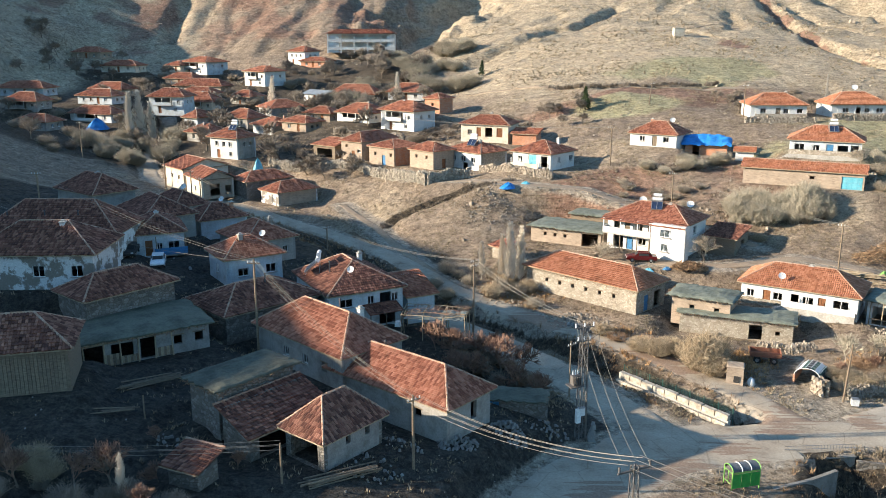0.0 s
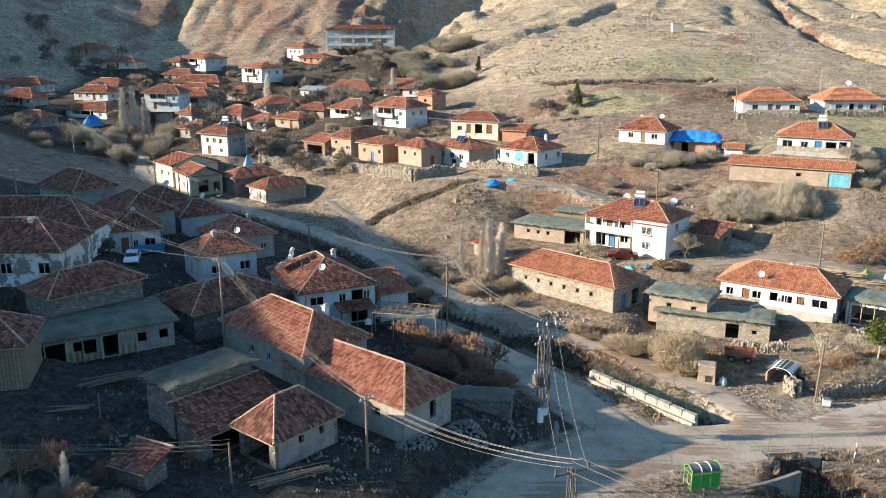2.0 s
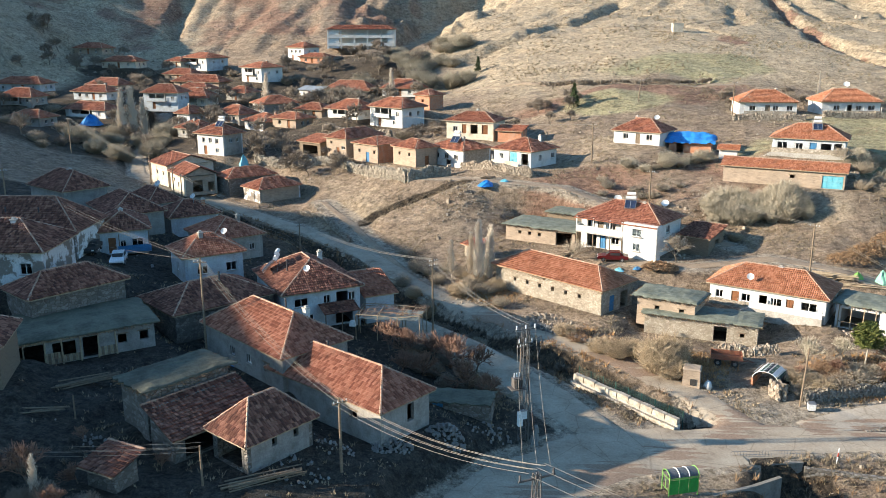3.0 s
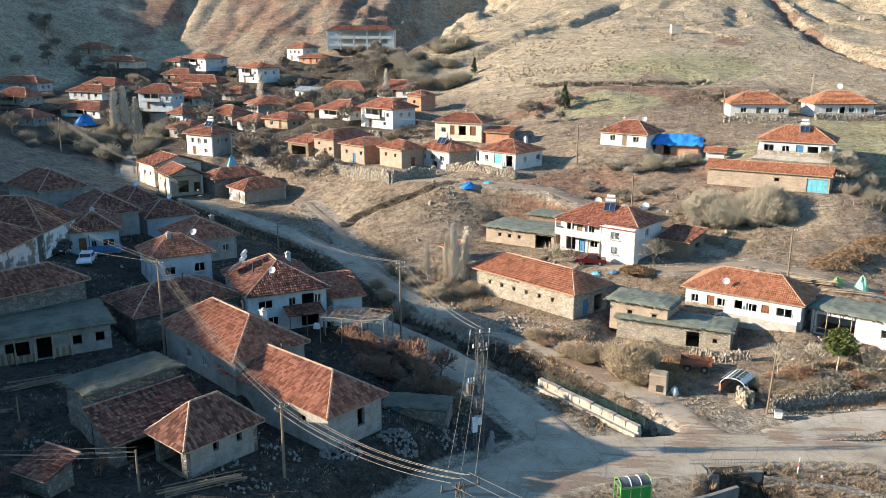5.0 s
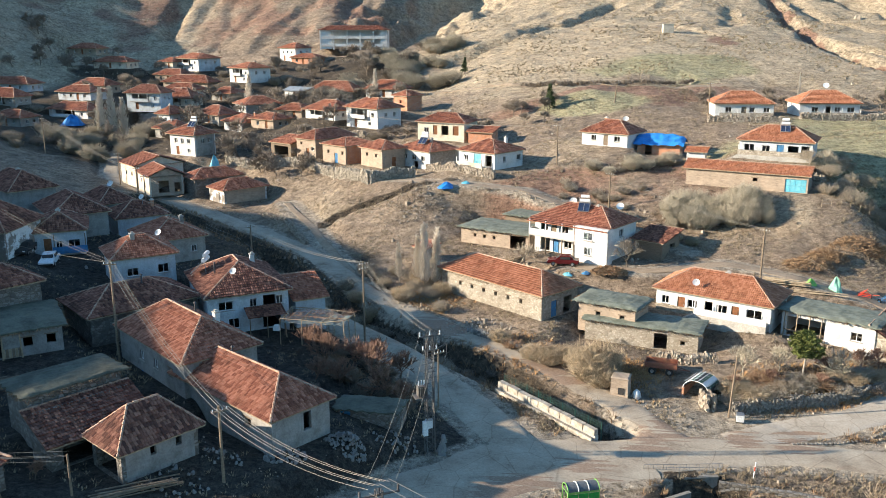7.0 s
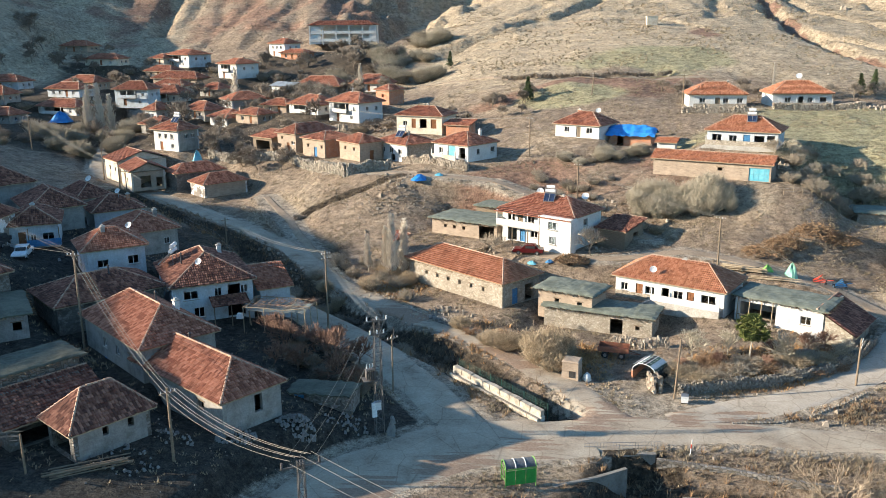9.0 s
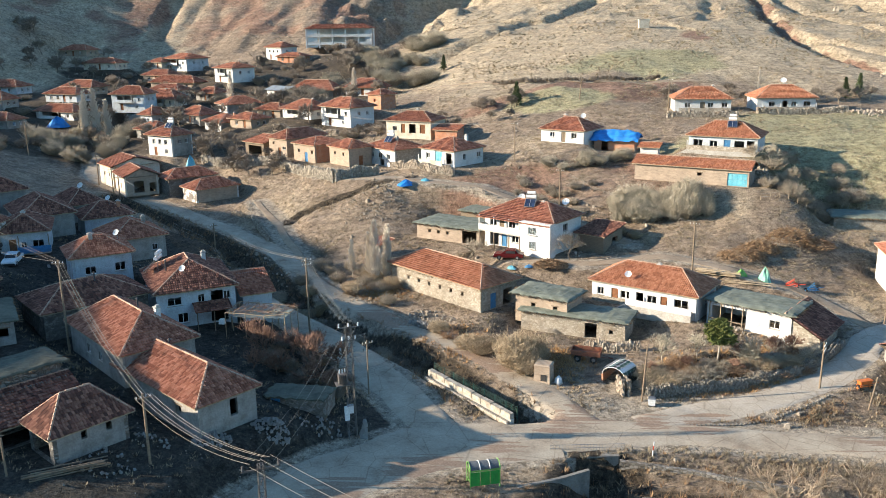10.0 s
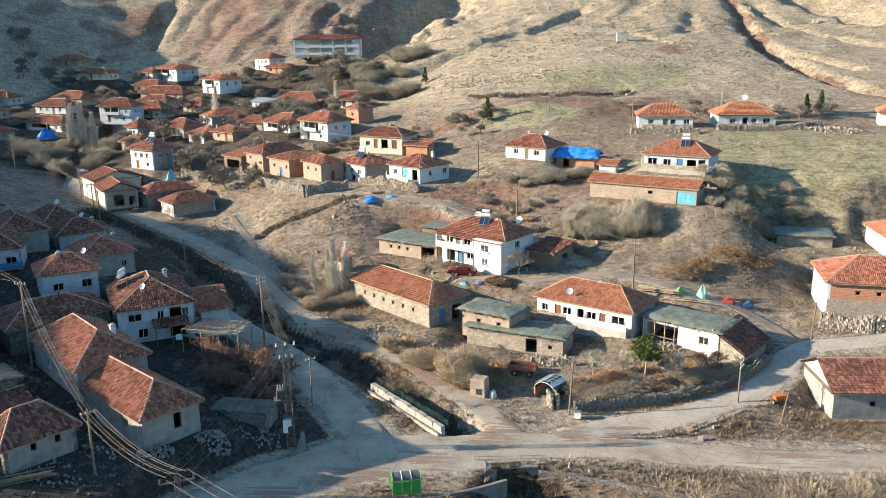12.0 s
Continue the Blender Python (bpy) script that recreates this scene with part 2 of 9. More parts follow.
def ground_material():
    m, n, l, b = material("earth", 0.95)
    tc = n.new("ShaderNodeTexCoord").outputs["Object"]
    def attr(k):
        a = n.new("ShaderNodeAttribute")
        a.attribute_name = k
        return a.outputs["Fac"]
    big = noise_node(n, l, 0.045, 8.0, 0.65, tc)
    mid = noise_node(n, l, 0.35, 8.0, 0.7, tc)
    fine = noise_node(n, l, 2.2, 8.0, 0.75, tc)
    dirt = ramp(n, l, mid.outputs[0], [(0.3, (0.19, 0.14, 0.10)), (0.7, (0.35, 0.27, 0.195))]).outputs[0]
    grass = ramp(n, l, mid.outputs[0], [(0.3, (0.305, 0.238, 0.158)), (0.7, (0.525, 0.425, 0.30))]).outputs[0]
    def blend(base, over, kind, soft=0.35):
        ad = n.new("ShaderNodeMath")
        ad.operation = 'MULTIPLY_ADD'
        l.new(fine.outputs[0], ad.inputs[0])
        ad.inputs[1].default_value = soft
        l.new(attr(kind), ad.inputs[2])
        f = ramp(n, l, ad.outputs[0], [(0.5 + soft * 0.25, (0, 0, 0)), (0.5 + soft * 0.8, (1, 1, 1))])
        return mix(n, l, f.outputs[0], base, over)
    ga = n.new("ShaderNodeMath")
    ga.operation = 'MULTIPLY_ADD'
    l.new(big.outputs[0], ga.inputs[0])
    ga.inputs[1].default_value = 0.8
    l.new(attr("grass"), ga.inputs[2])
    gf = ramp(n, l, ga.outputs[0], [(0.62, (0, 0, 0)), (1.0, (1, 1, 1))])
    c = mix(n, l, gf.outputs[0], dirt, grass)
    green = ramp(n, l, mid.outputs[0], [(0.3, (0.25, 0.225, 0.125)), (0.7, (0.42, 0.37, 0.225))]).outputs[0]
    red = ramp(n, l, mid.outputs[0], [(0.3, (0.20, 0.115, 0.08)), (0.7, (0.34, 0.215, 0.15))]).outputs[0]
    # soil under dark brush; also serves as painted shade on the left bank
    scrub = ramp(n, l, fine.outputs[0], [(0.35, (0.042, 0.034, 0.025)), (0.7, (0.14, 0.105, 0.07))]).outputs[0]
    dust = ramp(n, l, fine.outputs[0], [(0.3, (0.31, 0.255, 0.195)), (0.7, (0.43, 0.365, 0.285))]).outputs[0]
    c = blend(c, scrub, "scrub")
    c = blend(c, red, "red")
    c = blend(c, green, "green")
    # near-black tone that puts the shade of the left-bank yards into the soil colour
    darkened = ramp(n, l, fine.outputs[0], [(0.3, (0.034, 0.031, 0.026)), (0.7, (0.095, 0.082, 0.066))]).outputs[0]
    c = blend(c, darkened, "yard")
    c = blend(c, dust, "dust")
    g = ramp(n, l, fine.outputs[0], [(0.25, (0.62, 0.62, 0.62)), (0.75, (1.25, 1.25, 1.25))])
    c = mix(n, l, 1.0, c, g.outputs[0], 'MULTIPLY')
    speck = n.new("ShaderNodeTexVoronoi")
    speck.inputs["Scale"].default_value = 1.7
    l.new(tc, speck.inputs["Vector"])
    sp = ramp(n, l, speck.outputs["Distance"], [(0.10, (0.50, 0.46, 0.42)), (0.26, (1, 1, 1))])
    gate = ramp(n, l, mid.outputs[0], [(0.42, (0, 0, 0)), (0.56, (0.85, 0.85, 0.85))])
    c = mix(n, l, gate.outputs[0], c, mix(n, l, 1.0, c, sp.outputs[0], 'MULTIPLY'))
    band = noise_node(n, l, 1.0, 6.0, 0.65, tc, (0.035, 0.30, 0.9))
    bd = ramp(n, l, band.outputs[0], [(0.36, (0.66, 0.63, 0.60)), (0.62, (1.14, 1.13, 1.10))])
    c = mix(n, l, 0.45, c, bd.outputs[0], 'MULTIPLY')
    stip = noise_node(n, l, 0.9, 4.0, 0.85, tc)
    st = ramp(n, l, stip.outputs[0], [(0.38, (0.56, 0.54, 0.50)), (0.5, (1.0, 1.0, 1.0)), (0.62, (1.28, 1.27, 1.24))])
    c = mix(n, l, 1.0, c, st.outputs[0], 'MULTIPLY')
    grit = noise_node(n, l, 7.0, 4.0, 0.8, tc)
    gr = ramp(n, l, grit.outputs[0], [(0.34, (0.52, 0.50, 0.48)), (0.5, (1.0, 1.0, 1.0)), (0.66, (1.38, 1.37, 1.34))])
    c = mix(n, l, 0.85, c, gr.outputs[0], 'MULTIPLY')
    l.new(c, b.inputs["Base Color"])
    hh = mix(n, l, 0.3, fine.outputs[0], grit.outputs[0])
    bump_on(n, l, b, hh, 1.0, 0.5)
    step = n.new("ShaderNodeBump")
    step.inputs["Strength"].default_value = 0.9
    step.inputs["Distance"].default_value = 1.6
    ledge = noise_node(n, l, 1.0, 5.0, 0.7, tc, (0.05, 0.22, 0.6))
    l.new(ledge.outputs[0], step.inputs["Height"])
    k = b.inputs["Normal"].links[0].from_node
    l.new(step.outputs[0], k.inputs["Normal"])
    return m
EARTH = ground_material()

def road_material(name, a, b_, darkened):
    m, n, l, b = material(name, 0.9)
    tc = n.new("ShaderNodeTexCoord").outputs["Object"]
    mid = noise_node(n, l, 0.3, 8.0, 0.7, tc)
    fine = noise_node(n, l, 5.0, 6.0, 0.75, tc)
    c = ramp(n, l, mid.outputs[0], [(0.3, darkened), (0.45, a), (0.7, b_)]).outputs[0]
    g = ramp(n, l, fine.outputs[0], [(0.3, (0.72, 0.72, 0.72)), (0.7, (1.12, 1.12, 1.12))])
    crack = n.new("ShaderNodeTexVoronoi")
    crack.feature = 'DISTANCE_TO_EDGE'
    crack.inputs["Scale"].default_value = 0.35
    wob = mix(n, l, 0.08, tc, fine.outputs[1])
    l.new(wob, crack.inputs["Vector"])
    k = ramp(n, l, crack.outputs["Distance"], [(0.0, (0.55, 0.5, 0.45)), (0.02, (1, 1, 1))])
    c = mix(n, l, 1.0, c, g.outputs[0], 'MULTIPLY')
    c = mix(n, l, 0.6, c, k.outputs[0], 'MULTIPLY')
    def share(key, src, lo, hi, amount):
        at = n.new("ShaderNodeAttribute")
        at.attribute_name = key
        ad = n.new("ShaderNodeMath")
        ad.operation = 'MULTIPLY_ADD'
        l.new(src, ad.inputs[0])
        ad.inputs[1].default_value = amount
        l.new(at.outputs["Fac"], ad.inputs[2])
        return ramp(n, l, ad.outputs[0], [(lo, (0, 0, 0)), (hi, (1, 1, 1))]).outputs[0]
    soil = ramp(n, l, fine.outputs[0], [(0.3, (0.15, 0.105, 0.07)), (0.7, (0.31, 0.235, 0.165))]).outputs[0]
    c = mix(n, l, share("edge", mid.outputs[0], 1.02, 1.30, 0.75), c, soil)
    rut = noise_node(n, l, 1.0, 5.0, 0.65, tc, (1.0, 1.0, 1.0))
    tr = n.new("ShaderNodeMapping")
    tr.inputs["Rotation"].default_value = (0, 0, radians(-38))
    tr.inputs["Scale"].default_value = (0.10, 1.5, 1.0)
    l.new(tc, tr.inputs[0])
    l.new(tr.outputs[0], rut.inputs["Vector"])
    mud = ramp(n, l, fine.outputs[0], [(0.3, (0.17, 0.11, 0.075)), (0.7, (0.33, 0.24, 0.17))]).outputs[0]
    c = mix(n, l, share("mud", rut.outputs[0], 0.98, 1.22, 1.0), c, mud)
    l.new(c, b.inputs["Base Color"])
    bump_on(n, l, b, fine.outputs[0], 0.4, 0.05)
    return m
ROAD = road_material("worn_asphalt", (0.345, 0.28, 0.205), (0.45, 0.38, 0.285), (0.22, 0.165, 0.115))
PAVED = road_material("concrete_lane", (0.375, 0.32, 0.25), (0.445, 0.385, 0.31), (0.28, 0.235, 0.18))
TRACK = road_material("gravel_track", (0.29, 0.215, 0.145), (0.37, 0.285, 0.20), (0.22, 0.16, 0.105))

# ---------------------------------------------------------------- mesh tools
class Shape:
    """Collects faces; becomes one mesh."""
    def __init__(self):
        self.v, self.f = [], []
    def face(self, *pts):
        k = len(self.v)
        self.v.extend([tuple(p) for p in pts])
        self.f.append(tuple(range(k, k + len(pts))))
    def box(self, c, s, m=None, taper=1.0):
        x, y, z = s[0] / 2, s[1] / 2, s[2] / 2
        k = len(self.v)
        for dz in (-1, 1):
            t = taper if dz > 0 else 1.0
            for dx, dy in ((-1, -1), (1, -1), (1, 1), (-1, 1)):
                p = Vector((dx * x * t, dy * y * t, dz * z))
                p = (m @ p if m else p) + Vector(c)
                self.v.append(tuple(p))
        for q in ((0, 3, 2, 1), (4, 5, 6, 7), (0, 1, 5, 4), (1, 2, 6, 5), (2, 3, 7, 6), (3, 0, 4, 7)):
            self.f.append(tuple(k + i for i in q))
        return self
    def tube(self, p, q, r0, r1=None, n=6, caps=True):
        p, q = Vector(p), Vector(q)
        r1 = r0 if r1 is None else r1
        d = (q - p)
        if d.length < 1e-6:
            return self
        d.normalize()
        a = d.orthogonal().normalized()
        b = d.cross(a)
        k = len(self.v)
        for c, r in ((p, r0), (q, r1)):
            for i in range(n):
                w = 2 * math.pi * i / n
                self.v.append(tuple(c + a * (r * math.cos(w)) + b * (r * math.sin(w))))
        for i in range(n):
            j = (i + 1) % n
            self.f.append((k + i, k + j, k + n + j, k + n + i))
        if caps:
            self.f.append(tuple(k + i for i in reversed(range(n))))
            self.f.append(tuple(k + n + i for i in range(n)))
        return self
    def path(self, pts, r, n=5):
        for p, q in zip(pts, pts[1:]):
            self.tube(p, q, r, r, n)
        return self
    def rock(self, c, s, rnd):
        """A rough eight-cornered stone."""
        k = len(self.v)
        w = rnd.uniform(0, 6.28)
        for dz in (-0.35, 0.5):
            t = 1.0 if dz < 0 else rnd.uniform(0.5, 0.85)
            for i in range(4):
                a = w + i * 1.571 + rnd.uniform(-0.3, 0.3)
                r = s * t * rnd.uniform(0.45, 0.7)
                self.v.append((c[0] + r * math.cos(a), c[1] + r * math.sin(a), c[2] + s * dz * rnd.uniform(0.7, 1.1)))
        for q in ((0, 3, 2, 1), (4, 5, 6, 7), (0, 1, 5, 4), (1, 2, 6, 5), (2, 3, 7, 6), (3, 0, 4, 7)):
            self.f.append(tuple(k + i for i in q))
    def disc(self, c, r, normal, n=14, dish=0.0):
        d = Vector(normal).normalized()
        a = d.orthogonal().normalized()
        b = d.cross(a)
        c = Vector(c)
        rings = []
        for rr, off in ((0.02, 0.0), (0.55, 0.3 * dish), (1.0, dish)):
            k = len(self.v)
            for i in range(n):
                w = 2 * math.pi * i / n
                self.v.append(tuple(c + d * off + a * (r * rr * math.cos(w)) + b * (r * rr * math.sin(w))))
            rings.append(k)
        for k0, k1 in zip(rings, rings[1:]):
            for i in range(n):
                j = (i + 1) % n
                self.f.append((k0 + i, k0 + j, k1 + j, k1 + i))
        self.f.append(tuple(rings[0] + i for i in reversed(range(n))))
        return self
    def mesh(self, name, smooth=False):
        me = bpy.data.meshes.new(name)
        me.from_pydata(self.v, [], self.f)
        if smooth:
            me.polygons.foreach_set("use_smooth", [True] * len(me.polygons))
        me.update()
        return me

def part(name, shape, mat, parent, label="", smooth=False):
    """Links a shape, or a mesh, as one object under a thing or under a part."""
    me = shape.mesh(name, smooth) if isinstance(shape, Shape) else shape
    if not me.materials:
        me.materials.append(mat)
    ob = new(name, me)
    ob.parent = parent
    if label:
        tagged(ob, label)
    return ob

def thing(name, place, label, category, group="", kind="", yaw=0.0):
    ob = new(name)
    ob.empty_display_size = 0.3
    ob.matrix_basis = pose(*place, 0, 0, yaw)
    return tagged(ob, label, category, group, kind)

def lone(name, shape, mat, label, category, group="", kind="", place=(0, 0, 0), yaw=0.0, smooth=False):
    """A thing of one mesh."""
    me = shape.mesh(name, smooth) if isinstance(shape, Shape) else shape
    if not me.materials:
        me.materials.append(mat)
    ob = new(name, me)
    ob.matrix_basis = pose(*place, 0, 0, yaw)
    return tagged(ob, label, category, group, kind)

# ---------------------------------------------------------------- the plan of the buildings
BUILDINGS = []

def spec(name, corner, yaw, size, base, eave, rise, label, **more):
    """corner: the eave's front right corner on plan. size: eave length and depth. Local x runs along the front, y to the back."""
    c, s = math.cos(radians(yaw)), math.sin(radians(yaw))
    lx, ly = -size[0] / 2, size[1] / 2
    d = dict(name=name, x=corner[0] + c * lx - s * ly, y=corner[1] + s * lx + c * ly, yaw=yaw, L=size[0], W=size[1],
             base=base, eave=eave, rise=rise, label=label, roof='hip', wall=WHITE, side=None, tile=TILE, over=0.45,
             F=(), R=(), B=(), K=(), scale=1.0, group="", chimney=1, category="house")
    d.update(more)
    BUILDINGS.append(d)

def row(n, length, sill, w, h, kind='win', start=0.0, margin=1.0):
    """n like openings spread along a wall."""
    step = (length - 2 * margin) / max(n, 1)
    return [(start + margin + step * (i + 0.5), sill, w, h, kind) for i in range(n)]

# right bank of the stream, near
spec("stone_barn", (24.3, 101.5), -45, (18.8, 7.8), 1.9, 5.2, 1.9, "long rubble-stone barn with a hipped red tile roof", wall=STONE, category="barn", tile=TILE_NEW,
     F=row(6, 15, 1.5, 0.5, 0.55, 'hole', 1.5), R=[(2.0, 0.05, 1.1, 2.1, 'blue'), (4.6, 0.05, 1.6, 2.2, 'hole')], over=0.5, chimney=0)
spec("farmhouse", (34.7, 117.5), -37, (13.1, 8.6), 5.2, 10.0, 2.0, "two-storey white plastered farmhouse with a long balcony",
     F=[(9.3, 3.1, 1.5, 1.15, 'win'), (9.3, 0.9, 1.1, 1.0, 'win'), (1.6, 3.0, 1.2, 1.1, 'win'), (3.2, 2.6, 0.9, 1.9, 'door'), (5.0, 3.0, 1.2, 1.1, 'win'), (6.9, 2.6, 0.9, 1.9, 'brown'), (5.6, 0.9, 1.2, 1.0, 'win'), (3.6, 0.05, 0.9, 1.9, 'blue'), (1.8, 0.05, 1.6, 1.9, 'hole')],
     R=[(3.0, 3.0, 1.2, 1.1, 'win'), (5.5, 1.0, 0.9, 0.9, 'win')], tile=TILE)
spec("village_house", (50.7, 98.3), -33, (14.8, 8.2), 2.4, 5.2, 2.2, "white single-storey house with an orange hipped roof and a veranda",
     F=[(1.2, 0.9, 0.9, 1.0, 'win'), (3.2, 0.05, 0.95, 2.0, 'brown'), (4.6, 0.9, 1.2, 1.0, 'win'), (6.6, 0.05, 0.95, 2.0, 'hole'), (8.2, 0.9, 1.3, 1.0, 'win'), (9.8, 0.05, 0.9, 2.0, 'brown'), (12.0, 0.9, 1.8, 1.1, 'win')], R=[(3.5, 0.9, 1.1, 1.0, 'win')], tile=TILE_NEW)
spec("flat_roofed_shed", (35.1, 97.8), -30, (8.2, 5.6), 1.6, 4.7, 0.25, "mud-plastered stone shed under a drooping felt roof", roof='flat', wall=ADOBE, category="shed", chimney=0, over=0.55,
     F=[(2.5, 1.6, 0.6, 0.5, 'hole'), (5.5, 1.6, 0.6, 0.5, 'hole')])
spec("flat_roofed_shed", (41.8, 95.0), -22, (14.0, 5.4), 0.4, 2.9, 0.2, "rubble-stone byre under a low felt roof", roof='flat', wall=STONE, category="shed", chimney=0, over=0.45,
     F=[(8.9, 0.05, 1.5, 1.9, 'hole'), (11.4, 0.9, 0.5, 0.5, 'hole')])
spec("flat_roofed_shed", (60.3, 93.0), -37, (11.0, 6.4), 1.6, 4.6, 0.2, "white-fronted outbuilding under a grey felt roof", roof='flat', wall=WHITE, category="shed", chimney=0,
     F=[(2.7, 0.1, 4.2, 2.35, 'hole'), (8.2, 1.0, 1.2, 1.0, 'win')])
spec("tile_lean_to", (67.9, 97.7), 53, (8.2, 4.4), 0.3, 2.4, 2.4, "low shed with a dark weathered tile roof sloping to the lane", roof='mono', wall=STONE, tile=TILE_OLD, category="shed", chimney=0)
spec("brick_house", (77.1, 105.6), -100, (11.0, 15.0), 2.4, 7.4, 2.6, "tall brick-and-stone house with a red tile roof", wall=WHITE, side=BRICK, tile=TILE,
     R=[(3.4, 3.4, 0.6, 0.5, 'hole'), (6.0, 3.4, 0.6, 0.5, 'hole'), (9.5, 3.4, 0.6, 0.5, 'hole')], chimney=0)
spec("grey_house", (83.2, 81.4), 1, (14.1, 9.4), -0.9, 2.3, 2.2, "grey rendered low house with a brown tile roof", roof='gable', wall=GREYR, side=WHITE, tile=TILE_OLD,
     F=[(4.2, 1.5, 0.6, 0.6, 'hole'), (8.6, 1.5, 0.6, 0.6, 'hole'), (11.4, 1.4, 0.8, 0.8, 'win')], chimney=0)
spec("flat_roofed_shed", (24.2, 125.3), -30, (12.6, 7.5), 4.6, 7.0, 0.2, "long mud-brick shed under a green felt roof", roof='flat', wall=ADOBE, category="shed", chimney=0, over=0.5,
     F=row(3, 7, 1.1, 0.5, 0.5, 'hole', 0.6) + [(9.8, 0.05, 2.6, 2.0, 'hole')])
spec("flat_roofed_shed", (27.2, 132.0), -30, (8.0, 5.0), 6.0, 8.0, 0.2, "open-sided pole shed under a green felt roof", roof='flat', wall=WOOD, category="shed", chimney=0)
spec("wooden_shed", (42.0, 118.0), -37, (5.2, 6.5), 5.2, 7.9, 0.9, "timber lean-to with a rusty red roof beside the farmhouse", roof='mono', wall=WOOD, tile=TILE_OLD, category="shed", chimney=0, R=[(3.0, 0.3, 1.6, 1.7, 'hole')])
spec("stone_hut", (8.9, 122.4), -50, (3.2, 3.0), 3.6, 5.5, 0.6, "tiny stone hut with a tile roof", roof='mono', wall=STONE, category="hut", chimney=0)

# terrace of houses across the slope
spec("village_house", (19.4, 151.8), -40, (9.2, 9.0), 12.5, 15.5, 1.87, "white house with turquoise doors on a raised plinth", F=[(1.7, 1.2, 0.9, 1.0, 'win'), (4.4, 0.5, 1.8, 2.1, 'turq'), (6.9, 0.5, 1.5, 2.0, 'hole')], R=[(2.5, 1.2, 0.9, 1.0, 'win'), (6.6, 1.2, 1.2, 1.0, 'win')], tile=TILE)
spec("village_house", (7.3, 163.4), -46, (10.5, 8.4), 10.6, 14.1, 1.61, "white-fronted house with a stone basement and a solar heater", F=[(2.2, 1.5, 1.1, 1.0, 'win'), (4.8, 1.5, 1.3, 1.1, 'win'), (7.5, 1.5, 1.1, 1.0, 'win'), (5.4, 0.05, 1.4, 1.3, 'hole')], side=STONE, tile=TILE)
spec("mud_brick_house", (-1.9, 164.4), -47, (7.9, 6.4), 10.7, 14.3, 1.44, "ochre mud-brick house with a tile roof", wall=ADOBE, F=[(2.0, 2.0, 0.6, 0.6, 'hole'), (5.0, 2.0, 0.6, 0.6, 'hole')], R=[(2.5, 0.1, 1.0, 1.9, 'brown')], tile=TILE, chimney=0)
spec("mud_brick_house", (-9.8, 170.5), -41, (8.1, 8.6), 10.5, 14.2, 1.27, "red-brown brick house with a dark tile roof", wall=ADOBE, side=BRICK, F=[(1.8, 1.9, 0.6, 0.6, 'hole'), (4.2, 0.05, 1.0, 2.0, 'blue'), (6.2, 1.9, 0.6, 0.6, 'hole')], tile=TILE, chimney=0)
spec("mud_brick_house", (-16.8, 176.0), -38, (6.8, 12.0), 10.9, 14.8, 1.70, "two-storey mud-brick house with a dark tile roof", wall=ADOBE, side=ADOBE, F=[(1.5, 2.6, 0.6, 0.5, 'hole'), (3.4, 0.05, 0.9, 1.9, 'brown'), (5.0, 1.6, 1.0, 0.7, 'win')], tile=TILE, chimney=0)
spec("tile_lean_to", (-23.0, 181.0), -38, (7.5, 6.0), 10.5, 13.3, 1.10, "open-fronted lean-to with a red tile roof", roof='mono', wall=WOOD, category="shed", chimney=0, F=[(3.4, 0.1, 4.6, 2.0, 'hole')])
spec("village_house", (13.8, 177.0), -22, (11.4, 8.0), 14.4, 18.2, 1.70, "cream house on a stone base with brown doors", wall=CREAM, F=[(2.0, 1.6, 1.0, 1.0, 'win'), (4.0, 1.2, 1.0, 1.9, 'brown'), (6.2, 1.2, 1.6, 1.9, 'hole'), (8.6, 1.2, 1.3, 1.9, 'brown')])
spec("brick_shed", (19.4, 174.5), -22, (6.0, 4.4), 14.2, 16.6, 0.85, "small brick shed with a red tile roof", roof='mono', wall=BRICK, category="shed", chimney=0)
spec("brick_house", (-0.8, 211.0), -40, (5.6, 6.0), 17.6, 21.2, 1.27, "bare red hollow-brick house with a tile roof", wall=BRICK, F=[(2.4, 1.8, 0.7, 0.7, 'hole')], scale=1.3, chimney=0)

# upper right
spec("village_house", (76.0, 178.2), -6, (12.2, 8.8), 19.6, 22.2, 2.3, "white bungalow with an orange hipped roof on a stone plinth", F=[(2.6, 0.9, 1.2, 1.0, 'win'), (5.6, 0.1, 1.0, 1.9, 'door'), (7.2, 0.9, 1.1, 1.0, 'win'), (10.0, 0.9, 1.2, 1.0, 'win')], tile=TILE_NEW, scale=1.2)
spec("village_house", (93.2, 178.6), -2, (12.6, 8.8), 19.7, 22.3, 2.4, "white bungalow with an orange roof and a large dish", F=[(3.0, 0.9, 1.3, 1.0, 'win'), (5.6, 0.1, 1.0, 1.9, 'hole'), (7.4, 0.9, 1.1, 1.0, 'win'), (10.0, 0.9, 1.4, 1.0, 'win')], tile=TILE_NEW, scale=1.2)
spec("village_house", (70.2, 141.4), -26, (12.2, 8.6), 16.2, 18.9, 2.2, "white house with a shaded blue veranda and roof collectors", F=[(1.6, 0.7, 1.6, 1.3, 'win'), (4.2, 0.7, 1.3, 1.2, 'win'), (6.4, 0.1, 1.1, 2.0, 'blue'), (8.4, 0.7, 1.6, 1.3, 'hole'), (10.2, 0.4, 1.2, 1.7, 'hole')], wall=PALE, tile=TILE_NEW)
